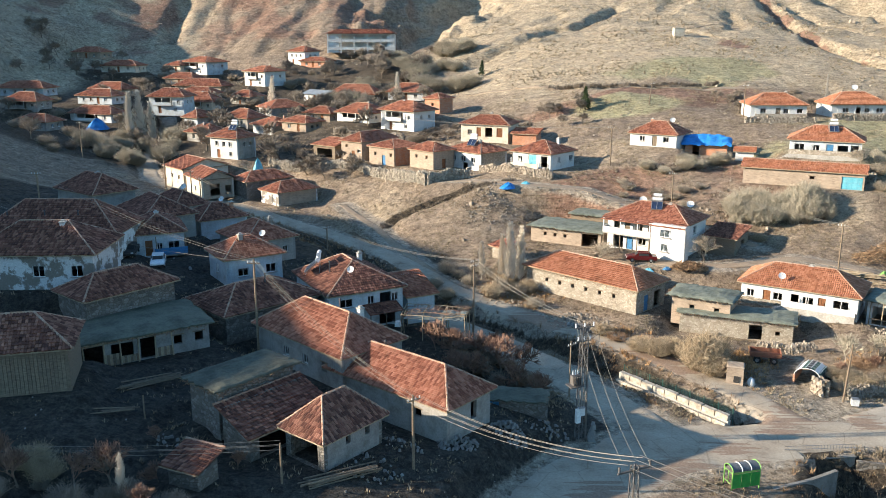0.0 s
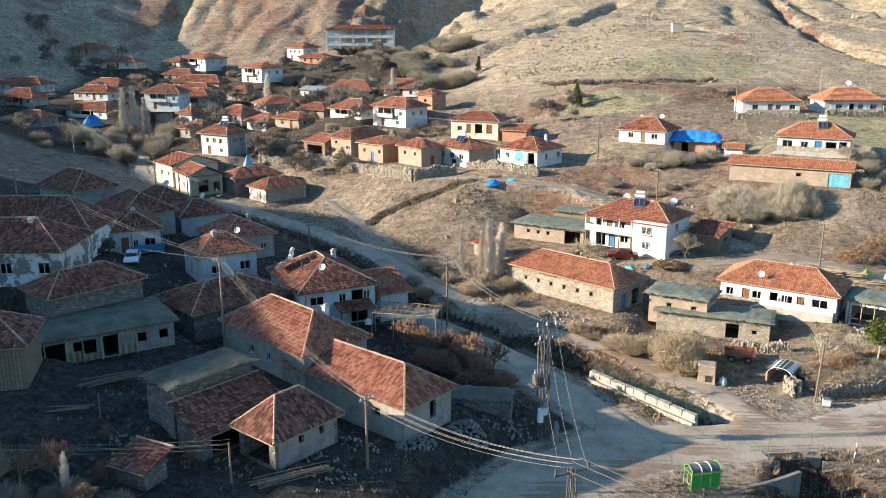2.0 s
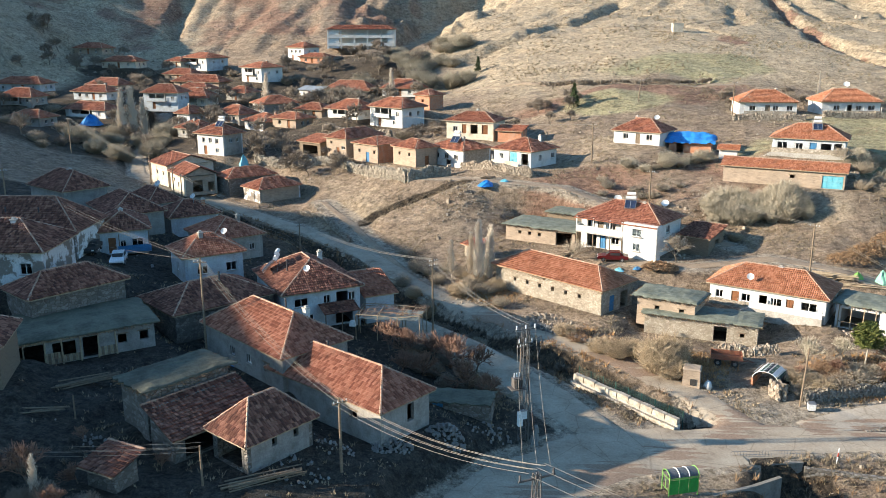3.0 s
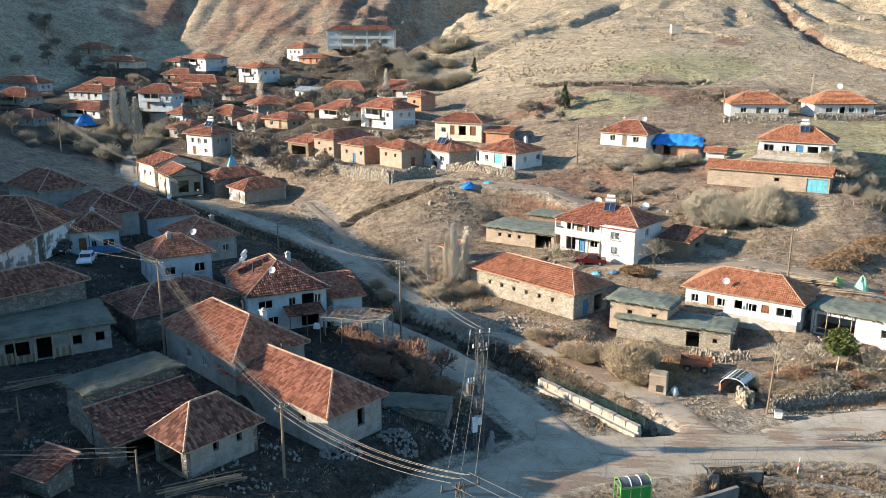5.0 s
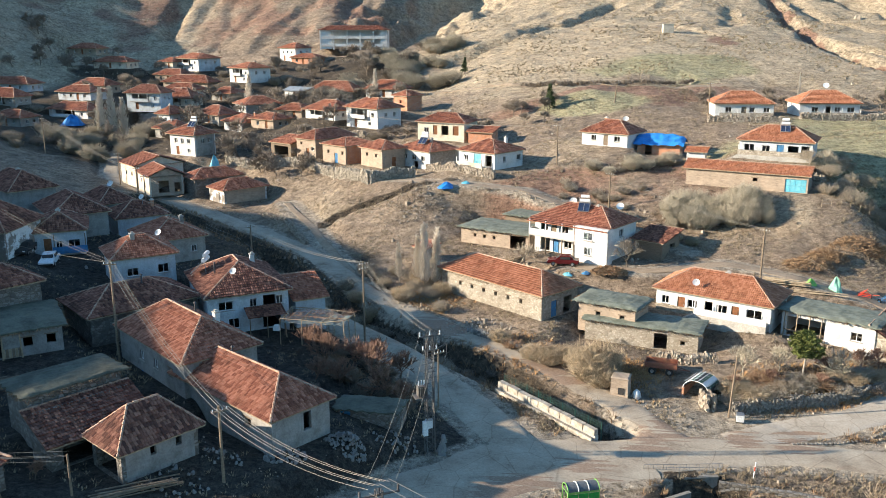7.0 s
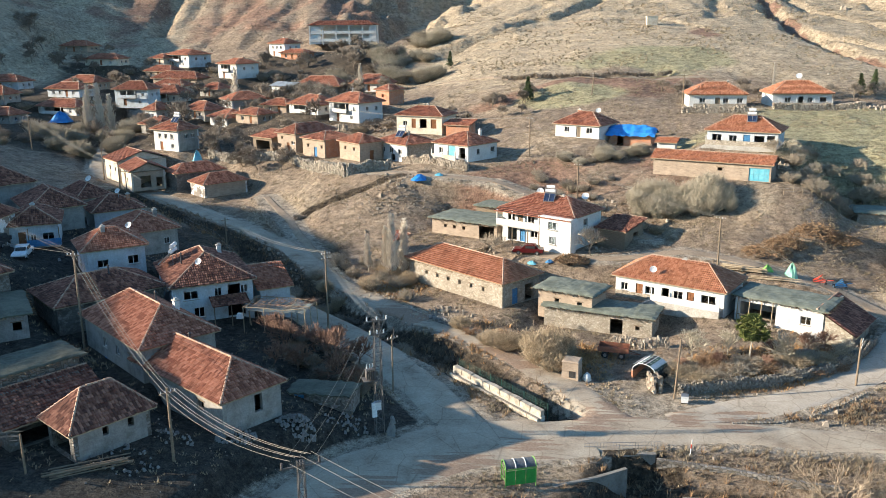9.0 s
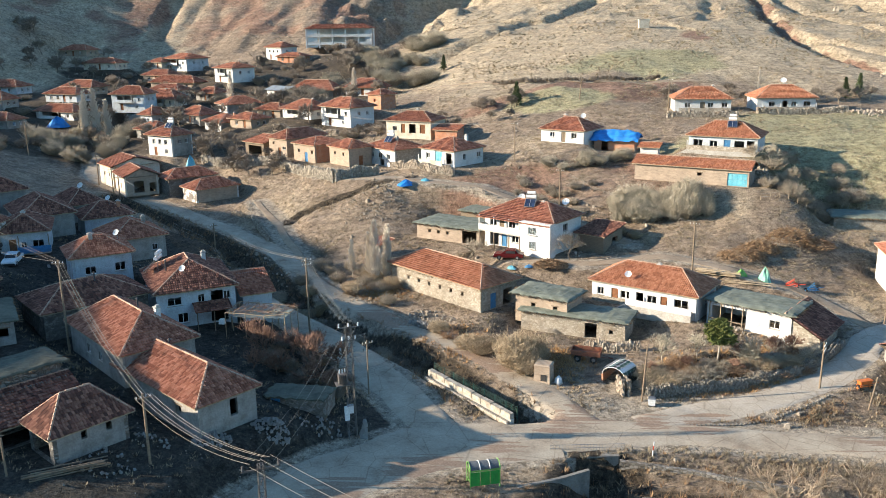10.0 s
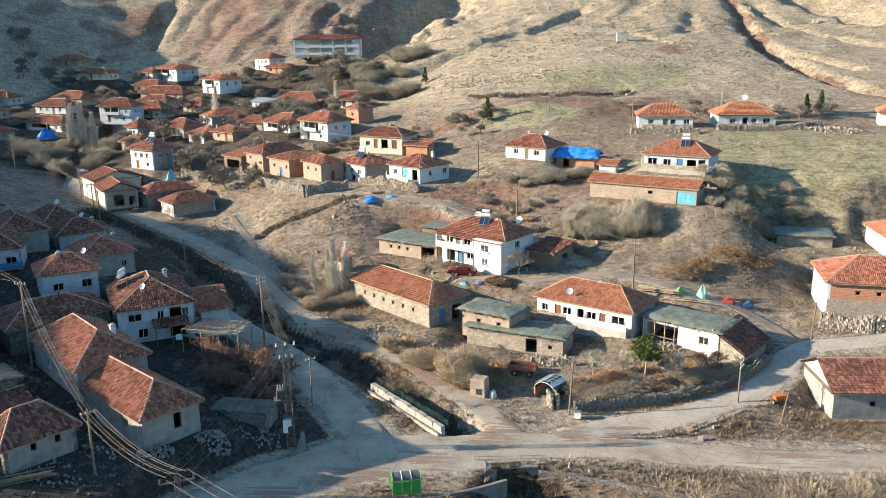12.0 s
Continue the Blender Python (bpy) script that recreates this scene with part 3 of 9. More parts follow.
spec("long_barn", (65.9, 130.6), -27, (19.0, 5.6), 12.6, 15.3, 1.1, "long ochre mud-brick barn with a bright orange tile roof", roof='gable', wall=ADOBE, F=[(10.5, 1.3, 0.7, 0.5, 'hole'), (16.4, 0.05, 3.0, 2.0, 'turq')], tile=TILE_NEW, category="barn", chimney=0)
spec("village_house", (43.2, 156.6), -34, (9.9, 8.0), 16.0, 18.4, 2.1, "small white house with a red hipped roof", F=[(2.4, 0.9, 1.0, 1.0, 'win'), (4.8, 0.1, 0.9, 1.9, 'door'), (7.0, 0.9, 1.1, 1.0, 'win')], R=[(4.0, 0.9, 1.0, 1.0, 'win')])
spec("tarp_shed", (52.6, 156.0), -20, (8.4, 5.6), 14.6, 17.0, 1.3, "tumbledown brick shed under a sagging blue tarpaulin", roof='tarp', wall=BRICK, category="shed", F=[(2.0, 0.05, 1.2, 1.8, 'hole')], chimney=0)
spec("brick_shed", (56.0, 151.6), -20, (4.0, 3.4), 14.3, 16.0, 0.5, "little brick coop with an orange tile roof", roof='mono', wall=WHITE, tile=TILE_NEW, category="shed", chimney=0)
spec("village_house", (92.0, 120.4), -94, (12.0, 12.0), 6.4, 9.4, 2.4, "white house with an orange tile roof on the slope", tile=TILE_NEW, chimney=0)
spec("flat_roofed_shed", (86.5, 126.5), -12, (9.0, 6.0), 6.6, 8.4, 0.2, "stone outhouse under a flat felt roof", roof='flat', wall=STONE, category="shed", chimney=0)
spec("village_house", (128.0, 179.0), -20, (13.0, 9.0), 19.4, 22.2, 2.3, "white house with an orange roof among the scrub", F=row(3, 11, 0.9, 1.2, 1.0), tile=TILE_NEW, scale=1.3)

# left bank, near
spec("stone_house", (-8.8, 57.2), -39, (5.2, 7.2), 4.3, 6.8, 2.4, "old grey stone house with a worn tile roof", wall=STONE_DARK, side=GREYR, F=[(2.1, 0.05, 3.0, 2.0, 'hole')], R=[(2.2, 1.4, 0.5, 0.75, 'hole'), (4.3, 1.4, 0.5, 0.75, 'hole')], tile=TILE_OLD, chimney=0)
spec("flat_roofed_shed", (-17.6, 61.3), -40, (4.8, 8.6), 5.4, 9.1, 0.12, "stone byre under a grassy felt-patched earth roof", roof='flat', wall=STONE_DARK, category="shed", chimney=0, over=0.5, felt=True)
spec("stone_house", (0.4, 64.1), -40, (15.2, 6.8), 3.0, 6.3, 2.3, "long plastered house with a sunlit tile roof", wall=GREYR, F=[(11.0, 1.6, 0.9, 0.8, 'hole')], R=[(3.2, 1.2, 0.8, 1.6, 'hole')], tile=TILE, chimney=0)
spec("stone_house", (-9.1, 71.4), -45, (14.6, 8.2), 4.6, 8.0, 2.6, "plastered house with a large worn tile roof", wall=GREYR, F=[(5.0, 1.2, 0.8, 0.9, 'win'), (8.0, 1.2, 0.8, 0.9, 'win'), (11.0, 1.2, 0.8, 0.9, 'hole')], tile=TILE)
spec("village_house", (-25.7, 96.3), -57, (7.2, 7.9), 7.2, 10.5, 2.0, "pale blue-white house with a red hipped roof", wall=PALE, side=PALE, F=[(3.0, 1.0, 0.9, 1.1, 'win')], R=[(1.7, 1.0, 1.3, 1.0, 'win'), (5.2, 1.0, 1.3, 1.1, 'win')], tile=TILE, chimney=1)
spec("stone_house", (-22.3, 82.4), -46, (9.0, 12.4), 5.0, 8.2, 1.9, "stone barn under a broad dark tile roof", wall=STONE_DARK, side=STONE_DARK, tile=TILE_OLD, category="barn", chimney=0)
spec("village_house", (-12.7, 89.1), -62, (12.2, 9.8), 3.9, 8.3, 2.6, "two-storey pale house with a big weathered roof and a solar heater", wall=PALE, side=PALE, F=[(6.0, 2.6, 1.0, 1.0, 'win')], R=[(1.6, 2.7, 1.6, 1.0, 'win'), (4.6, 2.7, 0.8, 1.0, 'win'), (6.4, 2.4, 1.4, 1.5, 'hole'), (8.0, 2.7, 0.8, 1.0, 'win'), (2.4, 0.5, 1.2, 1.2, 'win'), (6.6, 0.1, 2.0, 2.0, 'hole')], tile=TILE_OLD)
spec("flat_roofed_shed", (-22.0, 78.0), 33, (14.0, 9.0), 6.7, 9.2, 0.25, "long open-fronted shed under a mossy earth roof", roof='flat', wall=GREYR, category="shed", chimney=0, F=[(2.0, 0.1, 2.4, 2.0, 'hole'), (4.9, 0.5, 2.0, 1.5, 'hole'), (7.2, 0.1, 1.4, 2.0, 'hole'), (10.0, 0.9, 0.8, 0.9, 'hole'), (12.0, 0.9, 0.8, 0.9, 'hole')], felt=True, over=0.5)
spec("stone_house", (-34.0, 76.8), -40, (6.4, 10.5), 8.2, 11.6, 1.7, "stone house with a dark tile roof", wall=STONE_DARK, side=STONE_DARK, tile=TILE_OLD, chimney=0)
spec("wooden_barn", (-29.4, 63.6), 15, (12.0, 7.0), 8.3, 12.0, 2.2, "plank-sided barn with a red tile roof", wall=WOOD, side=WOOD, tile=TILE_OLD, category="barn", chimney=0)
spec("village_house", (-34.7, 82.2), 2, (13.0, 8.8), 11.2, 14.9, 2.6, "peeling whitewashed house with a worn tile roof", wall=PEEL, F=[(6.6, 1.3, 1.2, 1.2, 'win'), (10.4, 1.3, 1.2, 1.2, 'win'), (8.8, 0.1, 0.0, 0.0, 'none')], tile=TILE_OLD)
spec("village_house", (-38.2, 97.4), 0, (17.0, 9.4), 10.0, 13.4, 3.4, "long house with a big red tile roof and stovepipes", wall=PEEL, tile=TILE_OLD)
spec("village_house", (-39.0, 103.8), -66, (8.4, 6.8), 8.6, 11.8, 2.0, "pale blue house with a blue-clad balcony", wall=PALE, side=PALE, R=[(1.2, 0.3, 0.9, 2.0, 'brown'), (2.5, 1.0, 0.7, 0.9, 'win'), (4.6, 1.0, 1.4, 1.0, 'win')], tile=TILE_OLD)
spec("village_house", (-50.0, 119.6), -38, (11.0, 7.5), 10.6, 14.0, 2.4, "house with a weathered tile roof", wall=GREYR, tile=TILE_OLD)
spec("village_house", (-40.6, 112.5), -52, (11.5, 8.0), 8.6, 12.0, 2.3, "house with a dark red tile roof", wall=GREYR, tile=TILE_OLD, chimney=0)
spec("village_house", (-41.2, 128.0), -46, (9.0, 6.4), 7.6, 10.5, 2.0, "low house with a dark tile roof", wall=GREYR, tile=TILE_OLD)
spec("village_house", (-35.4, 120.6), -55, (7.4, 8.0), 7.0, 10.0, 1.9, "white-walled house with a dark tile roof and dish", wall=PALE, tile=TILE_OLD)
spec("village_house", (-26.2, 109.0), -52, (9.2, 8.2), 6.2, 9.5, 2.1, "house with a half-sunlit red tile roof", wall=GREYR, side=GREYR, tile=TILE, R=[(5.4, 1.2, 0.8, 0.9, 'win')])
spec("brick_hut", (-16.9, 53.2), -25, (3.6, 3.0), 5.0, 6.6, 0.7, "small brick hut with a patched tile roof", roof='mono', wall=STONE_DARK, tile=TILE_OLD, category="hut", chimney=0)
spec("tile_lean_to", (-9.0, 65.3), 50, (8.8, 4.2), 4.4, 6.5, 1.7, "open lean-to with dark patched tiles against the byre", roof='mono', wall=STONE_DARK, tile=TILE_OLD, category="shed", chimney=0, F=[(3.0, 0.1, 4.2, 1.7, 'hole')])

spec("tile_lean_to", (-0.4, 96.4), 28, (4.4, 5.6), 3.2, 6.6, 1.6, "lower wing with a half-sunlit tile roof", roof='mono', wall=PALE, tile=TILE, category="shed", chimney=0, F=[(2.0, 0.6, 1.0, 1.0, 'win')])

# far left along the road
spec("mud_brick_house", (-47.2, 163.2), -55, (9.5, 7.5), 5.6, 9.0, 1.6, "ochre plastered barn with an orange tile roof", roof='gable', wall=CREAM, side=ADOBE, F=[(2.6, 1.6, 0.6, 0.7, 'hole'), (5.2, 0.8, 0.7, 0.9, 'hole')], R=[(2.4, 0.05, 2.0, 2.3, 'hole'), (5.4, 0.05, 1.2, 1.8, 'hole')], category="barn", chimney=0)
spec("mud_brick_house", (-53.0, 171.4), -48, (9.0, 11.0), 6.0, 9.8, 1.7, "ochre house with an orange tile roof", roof='gable', wall=CREAM, F=[(3.0, 1.6, 0.7, 0.7, 'hole'), (6.0, 1.6, 0.7, 0.7, 'hole')], category="barn", chimney=0)
spec("stone_house", (-38.6, 164.4), -50, (6.5, 11.0), 5.2, 8.4, 1.6, "barn with a dark tile roof", wall=STONE_DARK, tile=TILE, category="barn", chimney=0)
spec("stone_house", (-31.5, 159.8), -46, (7.0, 10.0), 4.4, 7.0, 1.7, "low house with a sagging dark tile roof", wall=PEEL, side=ADOBE, tile=TILE, chimney=0)
BALCONIES = []

def far(corner, yaw, size, base, eave, rise, label, wall=WHITE, storeys=1, balcony=False, lights=3, **kw):
    """A house of the upper village: small windows in rows, a door, and a balcony where it has one."""
    L, W = size[0] * 1.08, max(size[1], 6.8) * 1.08
    l, w = L - 1.4, W - 1.4
    base = max(base, eave - (4.7 if storeys > 1 else 2.35))
    up = 2.7 if storeys > 1 else 0.75
    F = row(lights, l, up, 0.95, 1.05)
    if storeys > 1:
        F += [(l * 0.3, 0.1, 0.95, 1.9, 'brown')] + row(1, l, 0.7, 0.9, 0.9, 'win', l * 0.25)
    else:
        F[lights // 2] = (F[lights // 2][0], 0.1, 0.95, 1.95, 'brown')
    if balcony:
        F = [(l * 0.42, up - 0.35, l * 0.5, 1.9, 'hole')] + row(1, l * 0.3, up, 0.9, 1.0, 'win', l * 0.7, 0.3) + F[lights:]
    spec("village_house", corner, yaw, (L, W), base, eave, rise, label, wall=wall, F=F, R=row(2, w, up, 0.9, 1.0), scale=1.4, over=0.7, **kw)
    if balcony:
        BALCONIES.append((BUILDINGS[-1], l * 0.42 - l / 2, l * 0.5, up - 0.35))

# upper village
far((-18.0, 208.0), -38, (11.2, 8.2), 13.6, 17.8, 2.2, "white house on a tall stone plinth with a red roof", balcony=True)
far((-6.7, 199.0), -40, (11.2, 8.3), 13.5, 19.1, 2.1, "two-storey white house with a small balcony", storeys=2, balcony=True, side=WHITE)
far((-44.8, 185.0), -30, (8.6, 6.0), 9.4, 14.5, 1.9, "two-storey white house with an outside stair", storeys=2, side=GREYR)
far((-91.3, 236.0), -22, (14.9, 7.0), 11.6, 15.2, 2.0, "white house with an open balcony in the shade", balcony=True)
far((-94.5, 246.0), -20, (12.6, 7.0), 16.6, 19.5, 1.8, "pale green house with a long red roof", wall=PALE, lights=4)
far((-99.0, 266.0), -25, (13.4, 7.0), 17.4, 20.2, 2.1, "barn with a sunlit orange tile roof", wall=ADOBE, chimney=0)
far((-72.6, 242.0), -10, (11.0, 7.5), 14.2, 19.6, 2.2, "two-storey pale house with balconies", wall=PALE, storeys=2, balcony=True)
far((-66.8, 250.0), -14, (10.4, 7.5), 14.3, 17.6, 2.7, "red-gabled house with a broad tile roof", wall=CREAM, balcony=True)
far((-64.8, 226.0), -30, (5.7, 6.5), 10.2, 15.2, 1.9, "narrow two-storey pale house", wall=PALE, storeys=2, lights=2)
far((-57.1, 207.0), -35, (8.6, 7.0), 9.8, 13.2, 1.9, "grey rendered house with a brown tile roof", wall=GREYR, lights=2)
far((-51.2, 224.0), -35, (9.3, 7.0), 12.4, 15.2, 2.2, "grey house under a broad red roof", wall=GREYR)
far((-98.8, 327.0), -28, (8.0, 7.0), 22.2, 25.5, 1.6, "low house with an orange tile roof", wall=CREAM, lights=2)
far((-88.2, 324.0), -35, (14.7, 10.8), 21.0, 26.8, 1.9, "large two-storey white house with balconies", storeys=2, balcony=True, side=PALE, lights=4)
far((-87.0, 301.0), -25, (12.6, 7.0), 19.0, 21.8, 2.0, "long mud-brick barn with a tile roof", wall=ADOBE, chimney=0)
far((-74.5, 291.0), -18, (18.0, 7.5), 17.0, 19.8, 2.3, "long mud-brick barn with a red tile roof", wall=ADOBE, chimney=0, lights=4)
far((-57.2, 278.0), -38, (10.6, 9.4), 19.8, 25.1, 1.7, "two-storey white house with a wide roof", storeys=2, balcony=True, side=WHITE)
far((-51.1, 322.0), -38, (9.6, 8.3), 25.6, 30.7, 1.9, "white house with a red roof on the hillside", storeys=2)
far((-42.6, 316.0), -25, (11.0, 7.0), 24.6, 27.4, 1.4, "red-roofed lean-to on the hillside", wall=BRICK, chimney=0)
far((-35.1, 256.0), -38, (9.5, 6.9), 16.4, 19.3, 1.1, "white house under a pale sheet-metal roof", roof='sheet', chimney=0)
far((-19.9, 254.0), -18, (14.6, 8.0), 16.7, 19.4, 2.8, "brown house under a broad red tile roof", wall=GREYR, balcony=True, chimney=0)
far((-5.1, 247.0), -18, (11.4, 7.5), 17.4, 20.5, 2.5, "white house with a brick gable and red roof", side=BRICK)
far((-47.8, 237.0), -55, (9.0, 10.9), 13.8, 16.8, 2.1, "low house with a half-sunlit roof among the terraces", side=GREYR)
far((-43.6, 217.0), -45, (9.4, 8.4), 11.0, 13.9, 1.9, "white-fronted house with a half-sunlit red roof", side=GREYR, lights=2)
far((-29.6, 226.0), -25, (8.6, 6.5), 13.6, 16.3, 1.6, "low shed with an orange tile roof", wall=ADOBE, lights=2, chimney=0)
far((-34.0, 212.0), -35, (9.0, 6.5), 12.8, 15.2, 1.4, "low mud-brick shed with a faded tile roof", wall=ADOBE, lights=2, chimney=0)
far((-122.1, 264.0), -10, (16.0, 8.0), 17.8, 20.7, 2.1, "pale house in the hill's shade", wall=PALE, lights=4)
far((-111.4, 236.0), -15, (11.0, 7.0), 15.1, 18.8, 2.3, "grey house in the hill's shade", wall=GREYR, balcony=True)
far((-131.8, 336.0), -15, (13.0, 8.0), 27.4, 30.2, 2.1, "mud-brick barn in the hill's shade", wall=ADOBE, chimney=0)
far((-110.1, 312.0), -12, (14.0, 8.0), 22.5, 25.9, 1.9, "pinkish barn in the hill's shade", wall=CREAM, chimney=0)
far((-104.0, 224.0), -20, (11.0, 7.0), 11.6, 14.2, 1.9, "low house with a dull red roof in the shade", wall=GREYR, chimney=0)
far((-58.6, 262.0), -30, (9.0, 7.0), 15.4, 18.2, 1.8, "low house with a faded red roof", wall=GREYR, chimney=0)
far((-72.0, 268.0), -20, (12.0, 7.0), 16.0, 18.8, 1.9, "long low house with a faded red roof", wall=CREAM, chimney=0)

SCHOOL = (-31.7, 341.5, 31.2)

# ---------------------------------------------------------------- roads and streams on plan: x, y, z
MAIN = [(-24, 10, 1.6), (-6, 36, 1.2), (3, 50.5, 0.8), (8.4, 58.2, 0.45), (13, 63.6, 0.3), (18.6, 67.9, 0.2), (27, 71.8, -0.2), (36, 74.2, -0.5), (46, 74.0, -0.7), (52, 73.3, -0.8), (60, 72.6, -0.9), (72, 72.4, -1.1), (110, 75, -1.5), (180, 82, -2.0), (320, 90, -3.0)]
STREET = [(22, 71, 0.0), (17.5, 78.0, 0.3), (12.6, 86.0, 0.8), (7.6, 93.0, 1.2), (1.8, 99.5, 1.6), (-5, 107, 2.0), (-12, 116, 2.4)]
BANK = [(36, 72, -0.4), (33.6, 76, -0.35), (31.2, 81.6, 0.0), (26.6, 88.2, 0.5), (19.8, 95.6, 1.0), (12.5, 101.0, 1.4), (7, 106.5, 1.7), (1.3, 113.9, 2.0), (-7.4, 128.3, 2.5), (-17.7, 140.7, 3.0), (-29.3, 152.1, 3.5), (-38.3, 160.2, 4.0), (-52.8, 172.9, 5.0), (-63.5, 184.1, 5.8), (-72, 205, 7.0), (-74, 232, 8.4), (-84, 262, 11.5)]
LANE = [(40, 76.0, -0.6), (46, 78.6, -0.5), (55, 81.4, -0.2), (62.4, 86.2, 0.3), (68, 92.4, 0.8), (72.2, 98.0, 1.3), (80, 98.2, 1.9), (96, 101.0, 3.0), (130, 108, 6.0)]
LANE_UP = [(72.2, 98.4, 1.4), (70.2, 103.4, 1.9), (66, 107.2, 3.4), (58, 111, 5.2), (50, 116, 5.8), (40, 113.5, 5.2), (30, 116.5, 4.9)]
PATH = [(-1.5, 121.5, 2.2), (-5.3, 130.2, 2.6), (-8.5, 136.8, 3.2), (-11.9, 144.6, 3.9), (-15.0, 150.5, 4.4), (-19, 158, 5.2)]
TERRACE = [(-6, 160, 9.6), (4, 153, 10.6), (12, 147, 11.3), (24, 143, 10.8), (34, 135, 8.6), (40, 128, 7.2), (46, 121, 6.2)]
DITCH = [(35.5, 66.5, -2.5), (34.2, 69.5, -2.2), (30.4, 75.5, -1.9), (21.0, 85.6, -1.0), (14.2, 92.8, -0.4), (8.2, 99.2, 0.0), (2.0, 105.6, 0.4), (-5.5, 113.6, 0.9), (-13.5, 125.5, 1.3), (-23.5, 137.5, 1.9), (-34.5, 148.0, 2.5), (-46, 158, 3.2)]
CREEK = [(35.7, 66.8, -2.5), (33.4, 61.5, -3.0), (28, 57.5, -3.2), (20, 52, -3.6)]
GULLY = [(36.5, 65.8, -2.5), (44, 64.2, -2.4), (56, 63.2, -2.6), (72, 65.0, -2.8), (95, 67, -3.2), (160, 68, -4.2)]
APRON = [(7.6, 58.0, 0.45), (12.2, 64.2, 0.3), (18, 68.6, 0.15), (24, 71.0, 0.0), (31, 73.0, -0.3)]
RAVINE = [(131, 372, 0), (131, 350, 0), (126, 318, 0), (122.5, 296, 0), (118.5, 254, 0), (119, 234, 0), (126, 214, 0), (150, 198, 0)]
HOLLOW = [(4, 258, 0), (15, 287, 0), (28, 292, 0), (38, 296, 0), (56, 322, 0), (78, 350, 0)]
# gullies and side valleys of the hills: line, depth, half width
CUTS = [
    ([(6, 289, 0), (17, 297, 0), (33, 309, 0), (43, 323, 0)], 2.8, 5.0),
    ([(48, 322, 0), (55, 333, 0), (61, 345, 0), (70, 356, 0)], 2.6, 4.5),
    ([(-6, 354, 0), (4, 364, 0), (15, 368, 0), (27, 390, 0)], 2.4, 6.0),
    ([(-16, 352, 0), (-14, 370, 0), (-9, 388, 0), (0, 402, 0), (14, 430, 0)], 13.0, 26.0),
    ([(139, 358, 0), (142, 338, 0), (144, 321, 0), (150, 304, 0), (158, 285, 0)], 2.6, 5.0),
    ([(125, 274, 0), (129, 258, 0), (134, 240, 0)], 2.0, 4.0),
    ([(160, 370, 0), (170, 349, 0), (178, 330, 0)], 6.0, 12.0),
    ([(80, 299, 0), (85, 292, 0), (90, 280, 0)], 1.3, 3.5),
    ([(22, 330, 0), (34, 338, 0), (46, 352, 0)], 1.4, 5.0),
    ([(72, 330, 0), (84, 340, 0), (96, 360, 0)], 1.3, 6.0),
    ([(100, 300, 0), (106, 318, 0), (110, 340, 0)], 1.6, 5.0),
    ([(-116, 372, 0), (-120, 393, 0), (-119, 412, 0)], 3.6, 6.0),
    ([(-107, 380, 0), (-106, 396, 0), (-102, 412, 0)], 1.6, 5.0),
    ([(-39, 366, 0), (-40, 380, 0), (-38, 400, 0)], 2.4, 7.0),
    ([(-56, 362, 0), (-57, 377, 0), (-56, 400, 0)], 1.3, 6.0),
    ([(-72, 352, 0), (-67, 365, 0), (-60, 384, 0)], 1.2, 5.0),
    ([(-88, 358, 0), (-84, 376, 0), (-80, 396, 0)], 1.2, 5.0),
]
BANK_EDGE = [(-11.4, 142.6, 0), (-10.3, 145.4, 0), (-7.6, 147.0, 0), (-4.0, 147.6, 0), (0.0, 147.8, 0), (4.0, 147.5, 0), (8.0, 147.4, 0), (11.5, 149.5, 0)]
HEDGE = [(28, 222, 0), (35, 215, 0), (43, 210, 0), (51, 209, 0), (59, 210, 0), (67, 212, 0)]
GARDEN = [(44.0, 86.0, 0), (51.0, 87.0, 0), (58.0, 89.4, 0), (62.5, 92.4, 0)]
HILL_PATH = [(52, 305, 0), (60, 297, 0), (68, 299, 0), (81, 299, 0), (95, 308, 0), (107, 313, 0), (127, 330, 0)]
HILL_TRACK = [(6, 240, 0), (12, 234, 0), (20, 229, 0), (29, 221.5, 0), (40, 213, 0), (48, 206.5, 0), (60, 207, 0), (76, 209.3, 0)]

